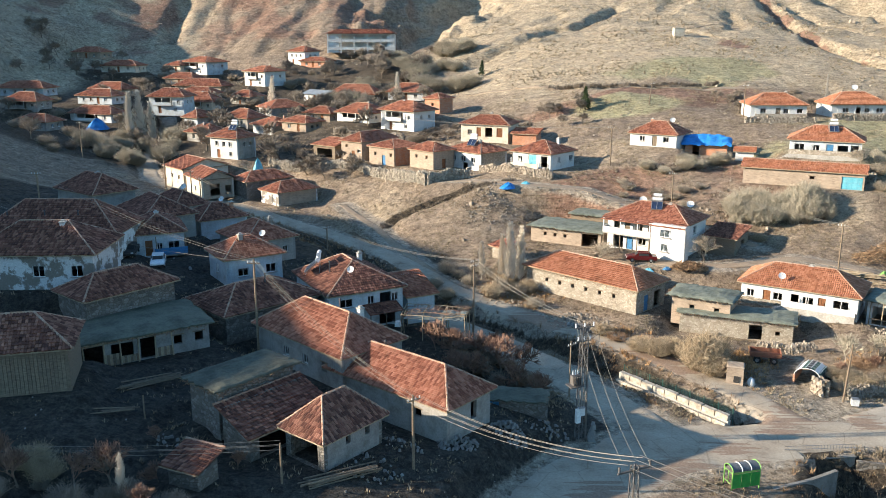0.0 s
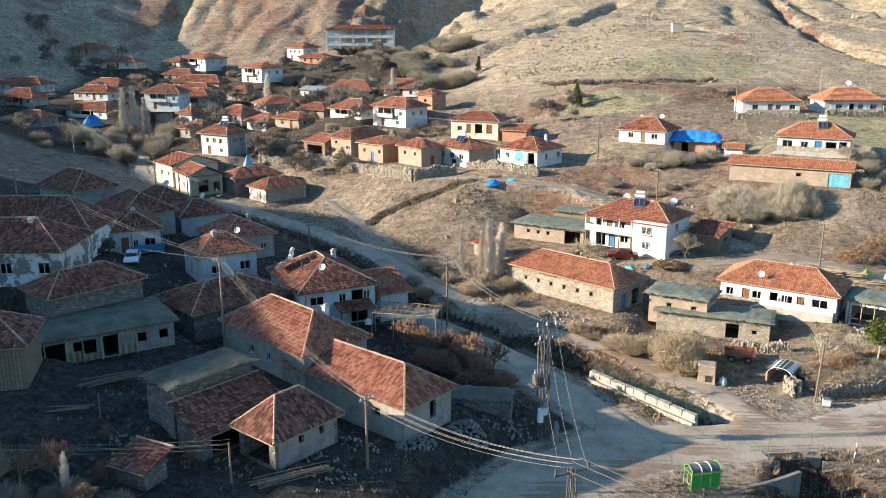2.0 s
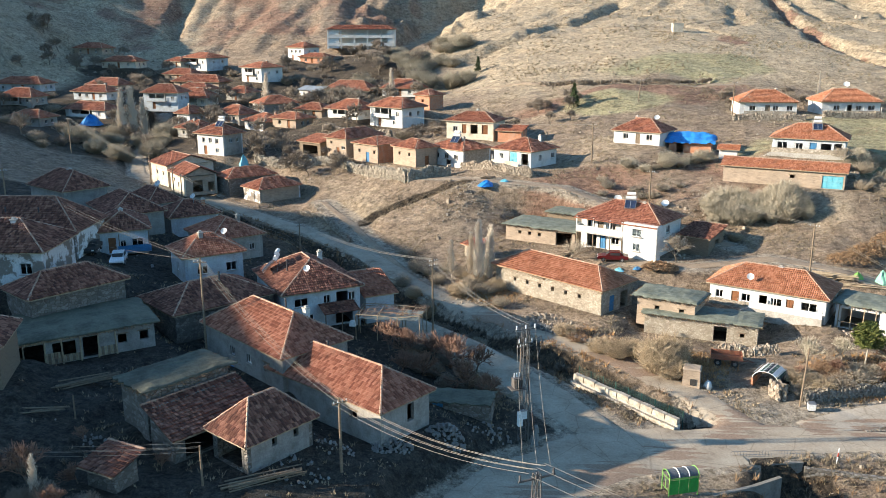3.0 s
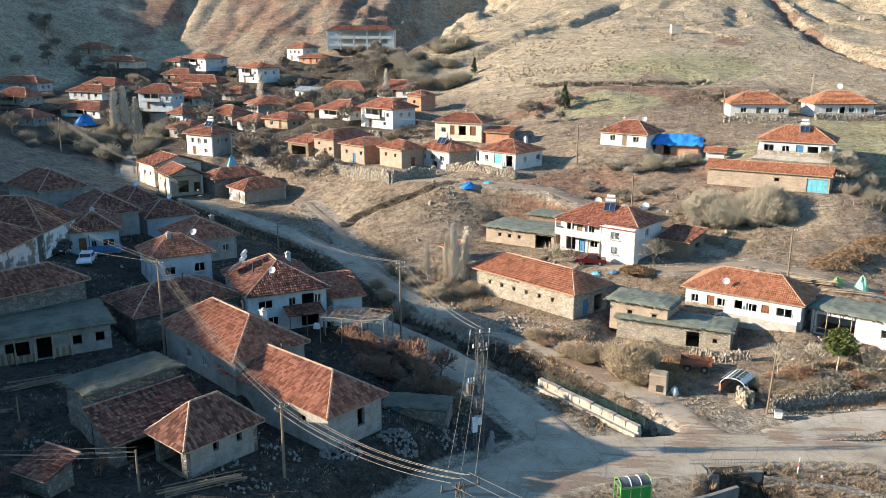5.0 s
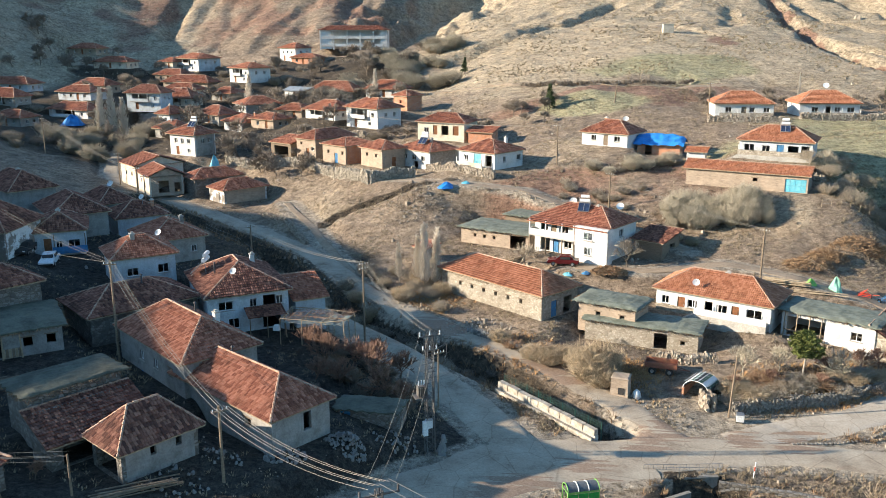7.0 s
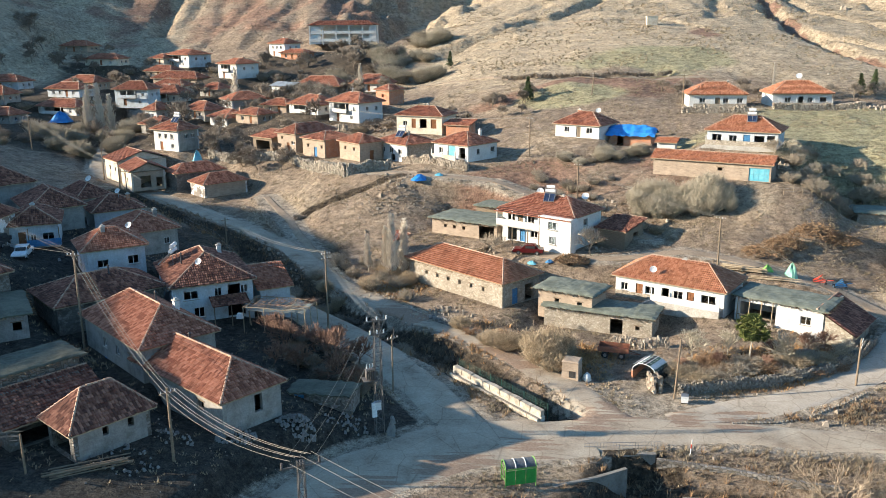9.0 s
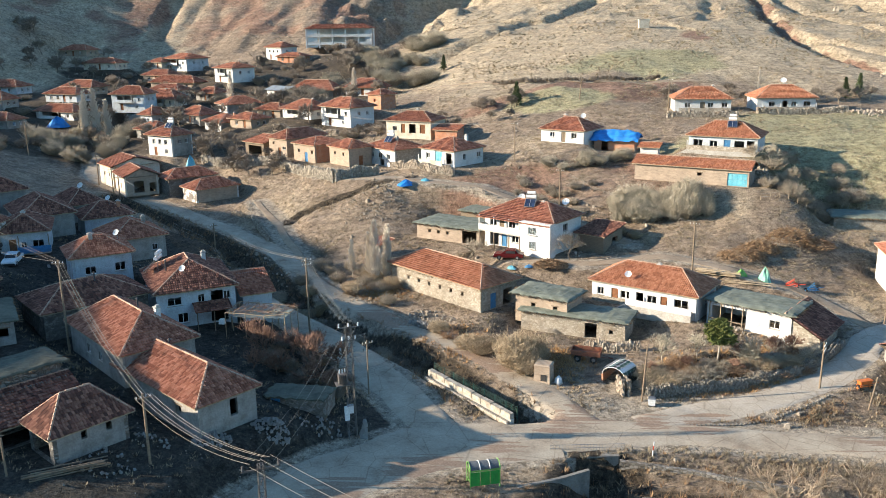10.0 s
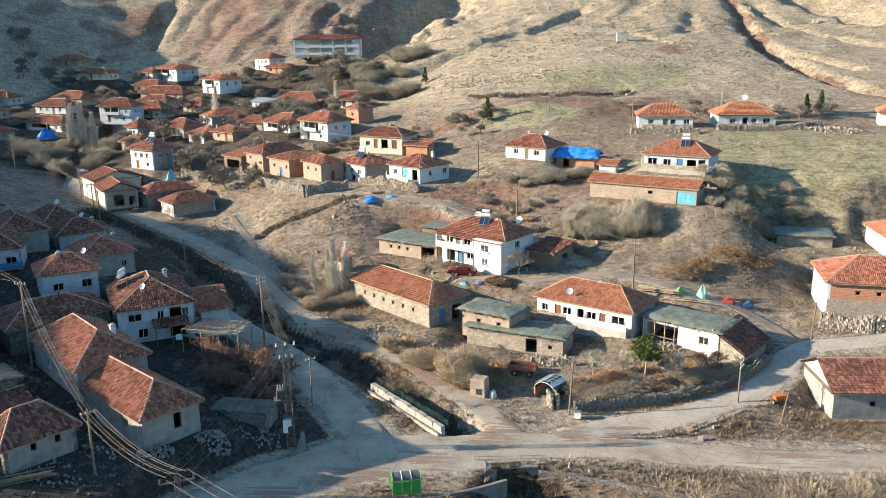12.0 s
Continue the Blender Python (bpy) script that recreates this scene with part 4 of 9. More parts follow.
# ---------------------------------------------------------------- the lie of the land
def slope_points():
    """Control heights of the open land, beside those of the buildings and roads."""
    near = [(44, 85.2, 0.8), (48, 86.4, 0.9), (53, 87.8, 1.0), (58, 90.2, 1.2), (62.5, 93.4, 1.4), (26, 65.6, -0.3), (31, 67.4, -0.2), (25, 95, 1.5), (40, 88, 0.6), (40, 71, -0.9), (52, 79, -0.6), (50, 62, -1.0), (34, 64, -0.6), (-16, 158, 5.4), (62, 116, 6.6), (49, 120, 6.1), (32, 145, 10.6), (46, 142, 12.2), (71, 128, 12.6),
            (7, 143, 10.4), (-3, 152, 8.6), (-26, 173, 8.3), (11, 146, 11.6), (-2, 140, 5.2), (82, 110, 3.6), (95, 160, 17.8), (91, 135, 12.6), (97, 141, 15.0), (80, 121, 7.4), (68, 120, 7.6), (86, 131, 9.6), (58, 122, 7.2), (20, 150, 12.2), (-4, 63, 2.6), (-28, 53, 6.8), (-22, 53, 5.6)]
    mid = [(-27, 66, 6.9), (-15, 58, 4.4), (12, 72, 0.7), (4, 80, 1.9), (0, 90, 3.0), (30, 40, -3.0), (0, 30, 1.0), (70, 40, -4), (-40, 20, 10), (120, 55, -4), (41, 200, 23.5), (60, 185, 20.5), (110, 150, 17.4), (130, 200, 23), (105, 205, 24), (75, 281, 37), (30, 308, 36.6), (10, 292, 28.2), (55, 313, 39.4), (155, 338, 41)]
    high = [(128, 332, 42), (-71, 363, 38), (-35, 381, 47), (-9, 361, 38), (-112, 384, 40), (-148, 342, 39.5), (-5, 260, 22), (10, 235, 21), (25, 230, 24), (60, 240, 30), (100, 250, 31), (170, 260, 31), (-30, 300, 26), (-15, 320, 30), (-40, 240, 19.5)]
    peaks = [(-100, 450, 78), (-30, 450, 76), (15, 420, 52), (60, 420, 72), (130, 430, 78), (230, 400, 70), (300, 300, 52), (300, 150, 20), (300, 40, -4), (-30, 700, 190), (150, 700, 180), (-250, 700, 200), (400, 600, 160), (600, 300, 110), (600, 0, 20), (0, -150, 0), (300, -200, 10), (-300, -200, 60), (0, -600, 40)]
    ridge = [(-72, 70, 19.5), (-72, 100, 18.5), (-105, 80, 29), (-150, 12, 47.5), (-150, 32, 48.5), (-150, 44, 52.3), (-150, 49, 53.6), (-150, 52, 55.4), (-150, 56, 55.0), (-150, 67, 54.6), (-150, 92, 54.8), (-150, 110, 55), (-150, 132, 51), (-150, 143, 46.2), (-150, 152, 38.8), (-150, 182, 31), (-150, 228, 29.5), (-158, 275, 32), (-170, 305, 45), (-185, 345, 54), (-165, 400, 58), (-230, 100, 62), (-260, 300, 66), (-95, 130, 22), (-100, 170, 18), (-105, 205, 16), (-400, 100, 90), (-400, 400, 110)]
    return near + mid + high + peaks + ridge

def corners(d, grow=0.0):
    c, s = math.cos(radians(d["yaw"])), math.sin(radians(d["yaw"]))
    x, y = d["L"] / 2 + grow, d["W"] / 2 + grow
    return [(d["x"] + c * a - s * b, d["y"] + s * a + c * b) for a, b in ((-x, -y), (x, -y), (x, y), (-x, y))]

def anchors():
    pts = slope_points()
    for d in BUILDINGS:
        pts.append((d["x"], d["y"], d["base"]))
        pts += [(x, y, d["base"]) for x, y in corners(d, 0.6)]
    for line in (MAIN, STREET, BANK, LANE, PATH, LANE_UP, TERRACE):
        pts += line
    pts.append(SCHOOL)
    return np.array(pts, float)

def lattice(x, y, seed):
    """Smooth value noise between -1 and 1."""
    xi, yi = np.floor(x).astype(np.int64), np.floor(y).astype(np.int64)
    fx, fy = x - xi, y - yi
    fx, fy = fx * fx * (3 - 2 * fx), fy * fy * (3 - 2 * fy)
    def h(a, b):
        k = (a * 374761393 + b * 668265263 + seed * 1442695041) & 0xffffffff
        k = ((k ^ (k >> 13)) * 1274126177) & 0xffffffff
        return ((k ^ (k >> 16)) & 0xffff) / 32767.5 - 1
    return (h(xi, yi) * (1 - fx) + h(xi + 1, yi) * fx) * (1 - fy) + (h(xi, yi + 1) * (1 - fx) + h(xi + 1, yi + 1) * fx) * fy

def fbm(x, y, size, seed, octaves=4):
    t, a = np.zeros_like(x), 1.0
    for i in range(octaves):
        t += a * lattice(x / size, y / size, seed + i)
        a, size = a * 0.5, size * 0.5
    return t

def smooth(e0, e1, v):
    t = np.clip((v - e0) / (e1 - e0), 0, 1)
    return t * t * (3 - 2 * t)

def to_line(x, y, line):
    """Distance on plan to a line, and the line's height there."""
    best, hz = np.full(x.shape, 1e9), np.zeros(x.shape)
    for (ax, ay, az), (bx, by, bz) in zip(line, line[1:]):
        dx, dy = bx - ax, by - ay
        t = np.clip(((x - ax) * dx + (y - ay) * dy) / (dx * dx + dy * dy), 0, 1)
        d = np.hypot(x - ax - t * dx, y - ay - t * dy)
        m = d < best
        best, hz = np.where(m, d, best), np.where(m, az + t * (bz - az), hz)
    return best, hz

A = anchors()
_n = len(A)
_r = np.hypot(A[:, None, 0] - A[None, :, 0], A[:, None, 1] - A[None, :, 1])
_k = np.zeros((_n + 3, _n + 3))
_k[:_n, :_n] = -_r + np.eye(_n) * 1.5
_k[:_n, _n], _k[:_n, _n + 1], _k[:_n, _n + 2] = 1, A[:, 0], A[:, 1]
_k[_n:, :_n] = _k[:_n, _n:].T
_w = np.linalg.solve(_k, np.concatenate([A[:, 2], np.zeros(3)]))

def rect_distance(x, y, d, grow):
    c, s = math.cos(radians(d["yaw"])), math.sin(radians(d["yaw"]))
    u = np.abs((x - d["x"]) * c + (y - d["y"]) * s) - d["L"] / 2 - grow
    v = np.abs(-(x - d["x"]) * s + (y - d["y"]) * c) - d["W"] / 2 - grow
    return np.hypot(np.maximum(u, 0), np.maximum(v, 0))

ROADS = ((PATH, 1.3), (TERRACE, 1.4), (LANE_UP, 1.5), (LANE, 1.9), (BANK, 1.4), (STREET, 2.5), (APRON, 4.2), (MAIN, 2.9))

def land(x, y):
    """Height of the ground; x and y are arrays."""
    x, y = np.asarray(x, float), np.asarray(y, float)
    z = np.zeros(x.shape)
    flat_x, flat_y, out = x.ravel(), y.ravel(), np.zeros(x.size)
    for i in range(0, x.size, 20000):
        xs, ys = flat_x[i:i + 20000], flat_y[i:i + 20000]
        d = np.hypot(xs[:, None] - A[None, :, 0], ys[:, None] - A[None, :, 1])
        out[i:i + 20000] = -d @ _w[:_n] + _w[_n] + xs * _w[_n + 1] + ys * _w[_n + 2]
    z = out.reshape(x.shape)
    hill = smooth(215, 330, y) + smooth(-85, -150, x) * 0.6
    gully = np.abs(lattice(x / 21 + 0.25 * lattice(x / 9, y / 9, 3), y / 60, 5))
    left = smooth(30, -20, x - 0.15 * (y - 330))
    z = z + hill * (fbm(x, y, 34, 11) * (0.7 + 0.8 * left) - (0.25 + 0.8 * left) * (1 - smooth(0.0, 0.28, gully)))
    z = z + hill * (0.30 * fbm(x * 0.5, y, 6.0, 15, 3) + 0.22 * fbm(x, y, 3.4, 17, 2))
    z = z + 0.32 * fbm(x, y, 7.0, 21) + 0.12 * fbm(x, y, 1.6, 31, 3)
    dr, _ = to_line(x, y, RAVINE)
    dr = dr + 2.2 * fbm(x, y, 11.0, 63)
    z = z - 3.4 * (1 - smooth(0.3, 5.2, dr))
    dh, _ = to_line(x, y, HOLLOW)
    z = z - 1.2 * (1 - smooth(0.0, 13.0, dh + 2.0 * fbm(x, y, 14.0, 67)))
    if y.max() > 140:
        z = z - 1.7 * (1 - smooth(0.3, 1.7, to_line(x, y, BANK_EDGE)[0] + 0.3 * fbm(x, y, 4.0, 73, 2)))
    if y.max() > 230:
        wobble = fbm(x, y, 9.0, 71, 3)
        for line, deep, half in CUTS:
            m = to_line(x, y, line)[0] + 0.22 * half * wobble
            z = z - deep * (1 - smooth(0.0, half, m))
        z = z - 0.9 * (1 - smooth(0.0, 2.4, to_line(x, y, HEDGE)[0] + 0.6 * wobble))
    for d in BUILDINGS:
        e = rect_distance(x, y, d, -0.2)
        m = e < 2.6
        if m.any():
            k = 1 - smooth(0.2, 2.6, e[m])
            z[m] = z[m] * (1 - k) + d["base"] * k
    for line, half in ROADS:
        d, hz = to_line(x, y, line)
        k = 1 - smooth(half + 0.5, half + 3.2, d)
        z = z * (1 - k) + hz * k
    d, hz = to_line(x, y, DITCH)
    hz = hz - 0.7
    k = 1 - smooth(1.1, 2.9, d)
    from_road = to_line(x, y, MAIN)[0]
    k = k * np.where(y < 73, smooth(4.7, 5.1, from_road), smooth(3.4, 4.0, from_road))
    z = z * (1 - k) + hz * k
    for line in (CREEK, GULLY):
        d, hz = to_line(x, y, line)
        k = (1 - smooth(1.3, 3.9, d)) * smooth(4.5, 5.1, from_road)
        z = z * (1 - k) + np.minimum(z, hz) * k
    return z

def land_at(x, y):
    return float(land(np.array([float(x)]), np.array([float(y)]))[0])

def stretch(lo, hi, step, end_lo, end_hi, growth=1.07):
    """Grid lines: even from lo to hi, then ever wider."""
    mid = list(np.arange(lo, hi, step))
    right, s = [hi], step
    while right[-1] < end_hi:
        s *= growth
        right.append(right[-1] + s)
    left, s = [lo], step
    while left[-1] > end_lo:
        s *= growth
        left.append(left[-1] - s)
    return np.array(left[:0:-1] + mid + right)

def build_ground():
    gx = stretch(-64, 100, 0.75, -3000, 3000, 1.03)
    gy = stretch(46, 190, 0.75, -3000, 190.5, 1.06)
    gy = np.concatenate([gy[gy < 190], stretch(190, 400, 1.5, 190, 3000, 1.06)])
    X, Y = np.meshgrid(gx, gy)
    Z = land(X, Y)
    far_out = smooth(500, 1500, np.hypot(X, Y - 200))
    Z = Z * (1 - far_out) + np.clip(Z, 40, 140) * far_out
    nx, ny = len(gx), len(gy)
    v = np.stack([X.ravel(), Y.ravel(), Z.ravel()], 1)
    i = (np.arange(ny - 1)[:, None] * nx + np.arange(nx - 1)[None, :]).ravel()
    f = np.stack([i, i + 1, i + nx + 1, i + nx], 1)
    me = bpy.data.meshes.new("ground")
    me.vertices.add(len(v))
    me.vertices.foreach_set("co", v.ravel())
    me.loops.add(f.size)
    me.loops.foreach_set("vertex_index", f.ravel().astype(np.int32))
    me.polygons.add(len(f))
    me.polygons.foreach_set("loop_start", (np.arange(len(f)) * 4).astype(np.int32))
    me.update(calc_edges=True)
    me.polygons.foreach_set("use_smooth", np.ones(len(f), bool))
    x, y = X.ravel(), Y.ravel()
    dr = np.full(x.shape, 1e9)
    for line, half in ROADS:
        dr = np.minimum(dr, to_line(x, y, line)[0] - half)
    dd = np.minimum(np.minimum(to_line(x, y, DITCH)[0], to_line(x, y, CREEK)[0] - 1.0), to_line(x, y, GULLY)[0] + 1.0)
    soft = fbm(x, y, 14.0, 77)
    kinds = {
        # the x < -85 term lightens the far-left slope in place of haze
        "grass": np.clip(0.12 + 0.10 * smooth(98, 125, y) * smooth(-20, 0, x) + 0.62 * smooth(185, 240, y) * smooth(-20, 20, x + 0.1 * (y - 300)) + 0.5 * smooth(-85, -115, x) * smooth(150, 200, y) + 0.25 * soft, 0, 1),
        # ditch and garden: brush with its shade painted in; left bank: painted shade
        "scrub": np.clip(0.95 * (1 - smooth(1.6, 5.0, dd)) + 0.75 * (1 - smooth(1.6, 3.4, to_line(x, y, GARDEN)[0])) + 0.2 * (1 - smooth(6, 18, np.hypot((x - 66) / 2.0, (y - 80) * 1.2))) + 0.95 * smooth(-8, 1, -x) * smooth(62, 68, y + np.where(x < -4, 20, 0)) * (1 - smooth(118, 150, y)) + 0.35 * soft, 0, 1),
        "red": np.clip(0.85 * (1 - smooth(1.5, 5, to_line(x, y, RAVINE)[0] + 2.5 * fbm(x, y, 12.0, 61))) + 0.75 * (1 - smooth(8, 22, np.hypot((x - 38) / 1.6, y - 140))) + 0.6 * (1 - smooth(6, 22, np.abs(y - 196 - 0.12 * x) * 2.2 + np.maximum(0, np.abs(x - 45) - 30))) + 0.52 * smooth(335, 365, y) * smooth(10, -30, x) + 0.7 * (1 - smooth(6, 16, np.hypot((x - 54) / 1.6, y - 199))) + 0.55 * (1 - smooth(3, 12, np.hypot((x - 88) / 0.8, (y - 266) / 1.8))) + 0.8 * (1 - smooth(1.5, 4.0, np.hypot(x - 23.2, y - 93.6))) + 0.3 * soft - 0.1, 0, 1),
        "green": np.clip(0.85 * (1 - smooth(10, 34, np.hypot((x - 92) / 1.5, y - 157))) + 0.8 * (1 - smooth(6, 26, np.hypot((x - 64) / 1.4, y - 228))) + 0.7 * (1 - smooth(4, 14, np.hypot((x - 42) / 1.5, y - 194))) + 0.9 * (1 - smooth(2, 7, np.hypot(x + 28, y - 54))) + 0.25 * soft, 0, 1),
        "dust": np.clip(1.05 * (1 - smooth(-0.5, 2.6, dr)) + 0.8 * (1 - smooth(3, 10, np.hypot(x - 36, y - 79))) + 0.2 * soft - 0.05, 0, 1) * (dd > 1.5),
    }
    # outline of the left-bank ground that gets its shade as colour
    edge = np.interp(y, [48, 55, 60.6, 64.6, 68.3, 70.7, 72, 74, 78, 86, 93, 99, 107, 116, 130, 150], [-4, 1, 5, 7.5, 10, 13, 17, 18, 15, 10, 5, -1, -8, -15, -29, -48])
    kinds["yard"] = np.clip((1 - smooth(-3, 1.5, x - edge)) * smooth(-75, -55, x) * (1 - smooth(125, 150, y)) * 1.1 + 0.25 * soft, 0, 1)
    # BANK_EDGE term paints the bank's shadow line into the ground colour
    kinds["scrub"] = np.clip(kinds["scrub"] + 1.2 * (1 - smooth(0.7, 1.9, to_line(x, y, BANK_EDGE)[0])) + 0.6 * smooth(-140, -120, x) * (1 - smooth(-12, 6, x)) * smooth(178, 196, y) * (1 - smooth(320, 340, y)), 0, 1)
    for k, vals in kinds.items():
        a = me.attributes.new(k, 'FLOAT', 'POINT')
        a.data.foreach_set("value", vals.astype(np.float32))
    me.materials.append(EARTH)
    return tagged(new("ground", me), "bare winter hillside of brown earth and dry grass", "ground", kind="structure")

build_ground()

def strip(name, line, half, mat, lift, label, rag=0.55, category="road"):
    """A road laid on the land, with ragged edges."""
    pts = np.array(line, float)
    seg = np.hypot(*(pts[1:, :2] - pts[:-1, :2]).T)
    s = np.concatenate([[0], np.cumsum(seg)])
    n = int(s[-1] / 1.0) + 2
    t = np.linspace(0, s[-1], n)
    x, y = np.interp(t, s, pts[:, 0]), np.interp(t, s, pts[:, 1])
    for _ in range(6):
        x[1:-1], y[1:-1] = (x[:-2] + 2 * x[1:-1] + x[2:]) / 4, (y[:-2] + 2 * y[1:-1] + y[2:]) / 4
    dx, dy = np.gradient(x), np.gradient(y)
    q = np.hypot(dx, dy)
    nx, ny = -dy / q, dx / q
    rows_ = []
    across = (-1, -0.8, -0.5, -0.2, 0.2, 0.5, 0.8, 1)
    for a in across:
        w = (half(x) if callable(half) else half) * a
        if abs(a) == 1:
            w = w + rag * a * fbm(t, np.full_like(t, 9.0 * a), 4.0, 55)
        rows_.append(np.stack([x + nx * w, y + ny * w], 1))
    g = np.stack(rows_, 1)
    z = land(g[..., 0], g[..., 1]) + lift
    z[:, [0, -1]] -= lift + 0.06
    v = np.concatenate([g, z[..., None]], 2).reshape(-1, 3)
    m = len(across)
    f = [(i * m + j, (i + 1) * m + j, (i + 1) * m + j + 1, i * m + j + 1) for i in range(n - 1) for j in range(m - 1)]
    f = [tuple(reversed(q_)) for q_ in f]
    me = bpy.data.meshes.new(name)
    me.from_pydata([tuple(p) for p in v], [], f)
    me.polygons.foreach_set("use_smooth", [True] * len(f))
    me.materials.append(mat)
    edge = np.tile(np.abs(np.array(across)), n)
    edge = np.where(edge < 0.9, edge * 0.8, 1.0)
    mud = np.zeros(len(v))
    for mx, my, mr, ms in MUD:
        mud = np.maximum(mud, ms * np.exp(-((v[:, 0] - mx) ** 2 + (v[:, 1] - my) ** 2) / mr ** 2))
    for k, vals in (("edge", edge), ("mud", mud)):
        me.attributes.new(k, 'FLOAT', 'POINT').data.foreach_set("value", vals.astype(np.float32))
    return tagged(new(name, me), label, category, kind="structure")

# soil carried onto the asphalt: x, y, reach, strength
MUD = ((20, 65.2, 6.0, 0.60), (26, 70, 4.5, 0.55), (32, 76, 5.0, 0.62), (36, 79, 4.5, 0.70), (41, 77, 4.0, 0.62), (46, 76, 5, 0.56), (13, 61, 5, 0.62), (24, 89, 7, 0.60), (12, 101, 9, 0.60), (62, 74, 9, 0.52))

strip("road", MAIN, lambda x: 3.5 - 1.25 * smooth(34, 44, x), ROAD, 0.10, "dusty worn asphalt road across the valley mouth")
strip("road", STREET, 2.5, ROAD, 0.085, "dusty village street along the stream")
strip("road", APRON, 4.4, ROAD, 0.112, "wide dusty asphalt apron at the junction", 0.9)
strip("road", BANK, lambda x: 1.9 + 1.5 * smooth(30, 35.5, x), ROAD, 0.07, "narrow pale road along the stream bank")
strip("road", LANE, 2.2, PAVED, 0.06, "concrete lane climbing between houses")
strip("road", LANE_UP, 1.3, TRACK, 0.05, "earth track behind the farm")
strip("road", TERRACE, 1.2, TRACK, 0.045, "grey gravel track along the terrace")
strip("road", HILL_PATH, 0.5, TRACK, 0.12, "thin worn footpath across the open hill", 0.3)
strip("road", HILL_TRACK, 0.7, TRACK, 0.12, "faint worn track round the foot of the hill")
strip("road", PATH, 0.8, TRACK, 0.04, "short pale path up the slope", 0.35)

# ---------------------------------------------------------------- houses
def wall_shape(length, height, thick, openings):
    """A wall from u=0 to length in the xz plane, outer face at y=0, with openings cut through."""
    s = Shape()
    ops = [(u - w / 2, u + w / 2, z, z + h) for u, z, w, h, k in openings if w > 0]
    us = sorted({0.0, length, *[min(max(o[0], 0.05), length - 0.05) for o in ops], *[min(max(o[1], 0.05), length - 0.05) for o in ops]})
    zs = sorted({-0.6, height, *[min(max(o[2], -0.5), height - 0.05) for o in ops], *[min(max(o[3], 0.1), height - 0.05) for o in ops]})
    def hole(u, z):
        return any(a < u < b and c < z < d for a, b, c, d in ops)
    for i in range(len(us) - 1):
        for j in range(len(zs) - 1):
            a, b, c, d = us[i], us[i + 1], zs[j], zs[j + 1]
            if hole((a + b) / 2, (c + d) / 2):
                continue
            s.face((a, 0, c), (b, 0, c), (b, 0, d), (a, 0, d))
            s.face((b, thick, c), (a, thick, c), (a, thick, d), (b, thick, d))
            if i + 1 < len(us) - 1 and hole((us[i + 1] + us[i + 2]) / 2, (c + d) / 2):
                s.face((b, 0, c), (b, thick, c), (b, thick, d), (b, 0, d))
            if i > 0 and hole((us[i - 1] + us[i]) / 2, (c + d) / 2):
                s.face((a, thick, c), (a, 0, c), (a, 0, d), (a, thick, d))
            if j + 1 < len(zs) - 1 and hole((a + b) / 2, (zs[j + 1] + zs[j + 2]) / 2):
                s.face((a, 0, d), (b, 0, d), (b, thick, d), (a, thick, d))
            if j > 0 and hole((a + b) / 2, (zs[j - 1] + zs[j]) / 2):
                s.face((b, 0, c), (a, 0, c), (a, thick, c), (b, thick, c))
    s.face((0, 0, -0.6), (0, 0, height), (0, thick, height), (0, thick, -0.6))
    s.face((length, 0, height), (length, 0, -0.6), (length, thick, -0.6), (length, thick, height))
    s.face((0, 0, height), (length, 0, height), (length, thick, height), (0, thick, height))
    return s

def lay_tiles(s, p0, p1, p2, p3, rnd, scale=1.0, wear=0.3):
    """Courses of pan tiles on the slope p0 p1 (eave) to p2 p3 (top)."""
    p0, p1, p2, p3 = (Vector(p) for p in (p0, p1, p2, p3))
    u = (p1 - p0).normalized()
    n = (p1 - p0).cross(p3 - p0)
    if n.length < 1e-6:
        n = (p1 - p0).cross(p2 - p0)
    n.normalize()
    if n.z < 0:
        n = -n
    v = n.cross(u)
    if v.z < 0:
        v = -v
    width, H = (p1 - p0).length, (p3 - p0).dot(v)
    l3, r2 = (p3 - p0).dot(u), (p2 - p0).dot(u)
    s.face(p0, p1, p2, p3) if (p2 - p3).length > 1e-3 else s.face(p0, p1, p2)
    tw, th = 0.25 * scale, 0.35 * scale
    nr = max(1, int(H / th))
    th = H / nr
    wave = 0.062 * scale if scale < 1.25 else 0.045 * scale
    vs, fs = s.v, s.f
    for j in range(nr):
        va = j * th
        f = (va + th / 2) / H
        a, b = l3 * f, width + (r2 - width) * f
        k0, k1 = int(math.floor(a / tw)), int(math.ceil(b / tw))
        shift = rnd.uniform(-0.04, 0.04) * scale
        for i in range(k0, k1):
            x0, x1 = max(a, i * tw + shift), min(b, (i + 1) * tw + shift - 0.022 * scale)
            if x1 - x0 < 0.3 * tw:
                continue
            dz = rnd.uniform(-0.012, 0.02) * wear * 2
            slip = rnd.uniform(-0.03, 0.03) * wear
            if rnd.random() < 0.012 * wear:
                continue
            lo, hi = va - 0.05 * scale + slip, va + th
            xm = (x0 + x1) / 2
            k = len(vs)
            for vv, base in ((lo, 0.115 * scale + dz), (hi, 0.02 * scale + dz)):
                for xx, up in ((x0, 0.0), (xm, wave), (x1, 0.0)):
                    q = p0 + u * xx + v * vv + n * (base + up)
                    vs.append((q.x, q.y, q.z))
            q0, q1 = p0 + u * x0 + v * lo, p0 + u * x1 + v * lo
            vs.append((q0.x, q0.y, q0.z))
            vs.append((q1.x, q1.y, q1.z))
            fs.extend(((k, k + 1, k + 4, k + 3), (k + 1, k + 2, k + 5, k + 4), (k + 6, k + 7, k + 2, k + 1, k)))

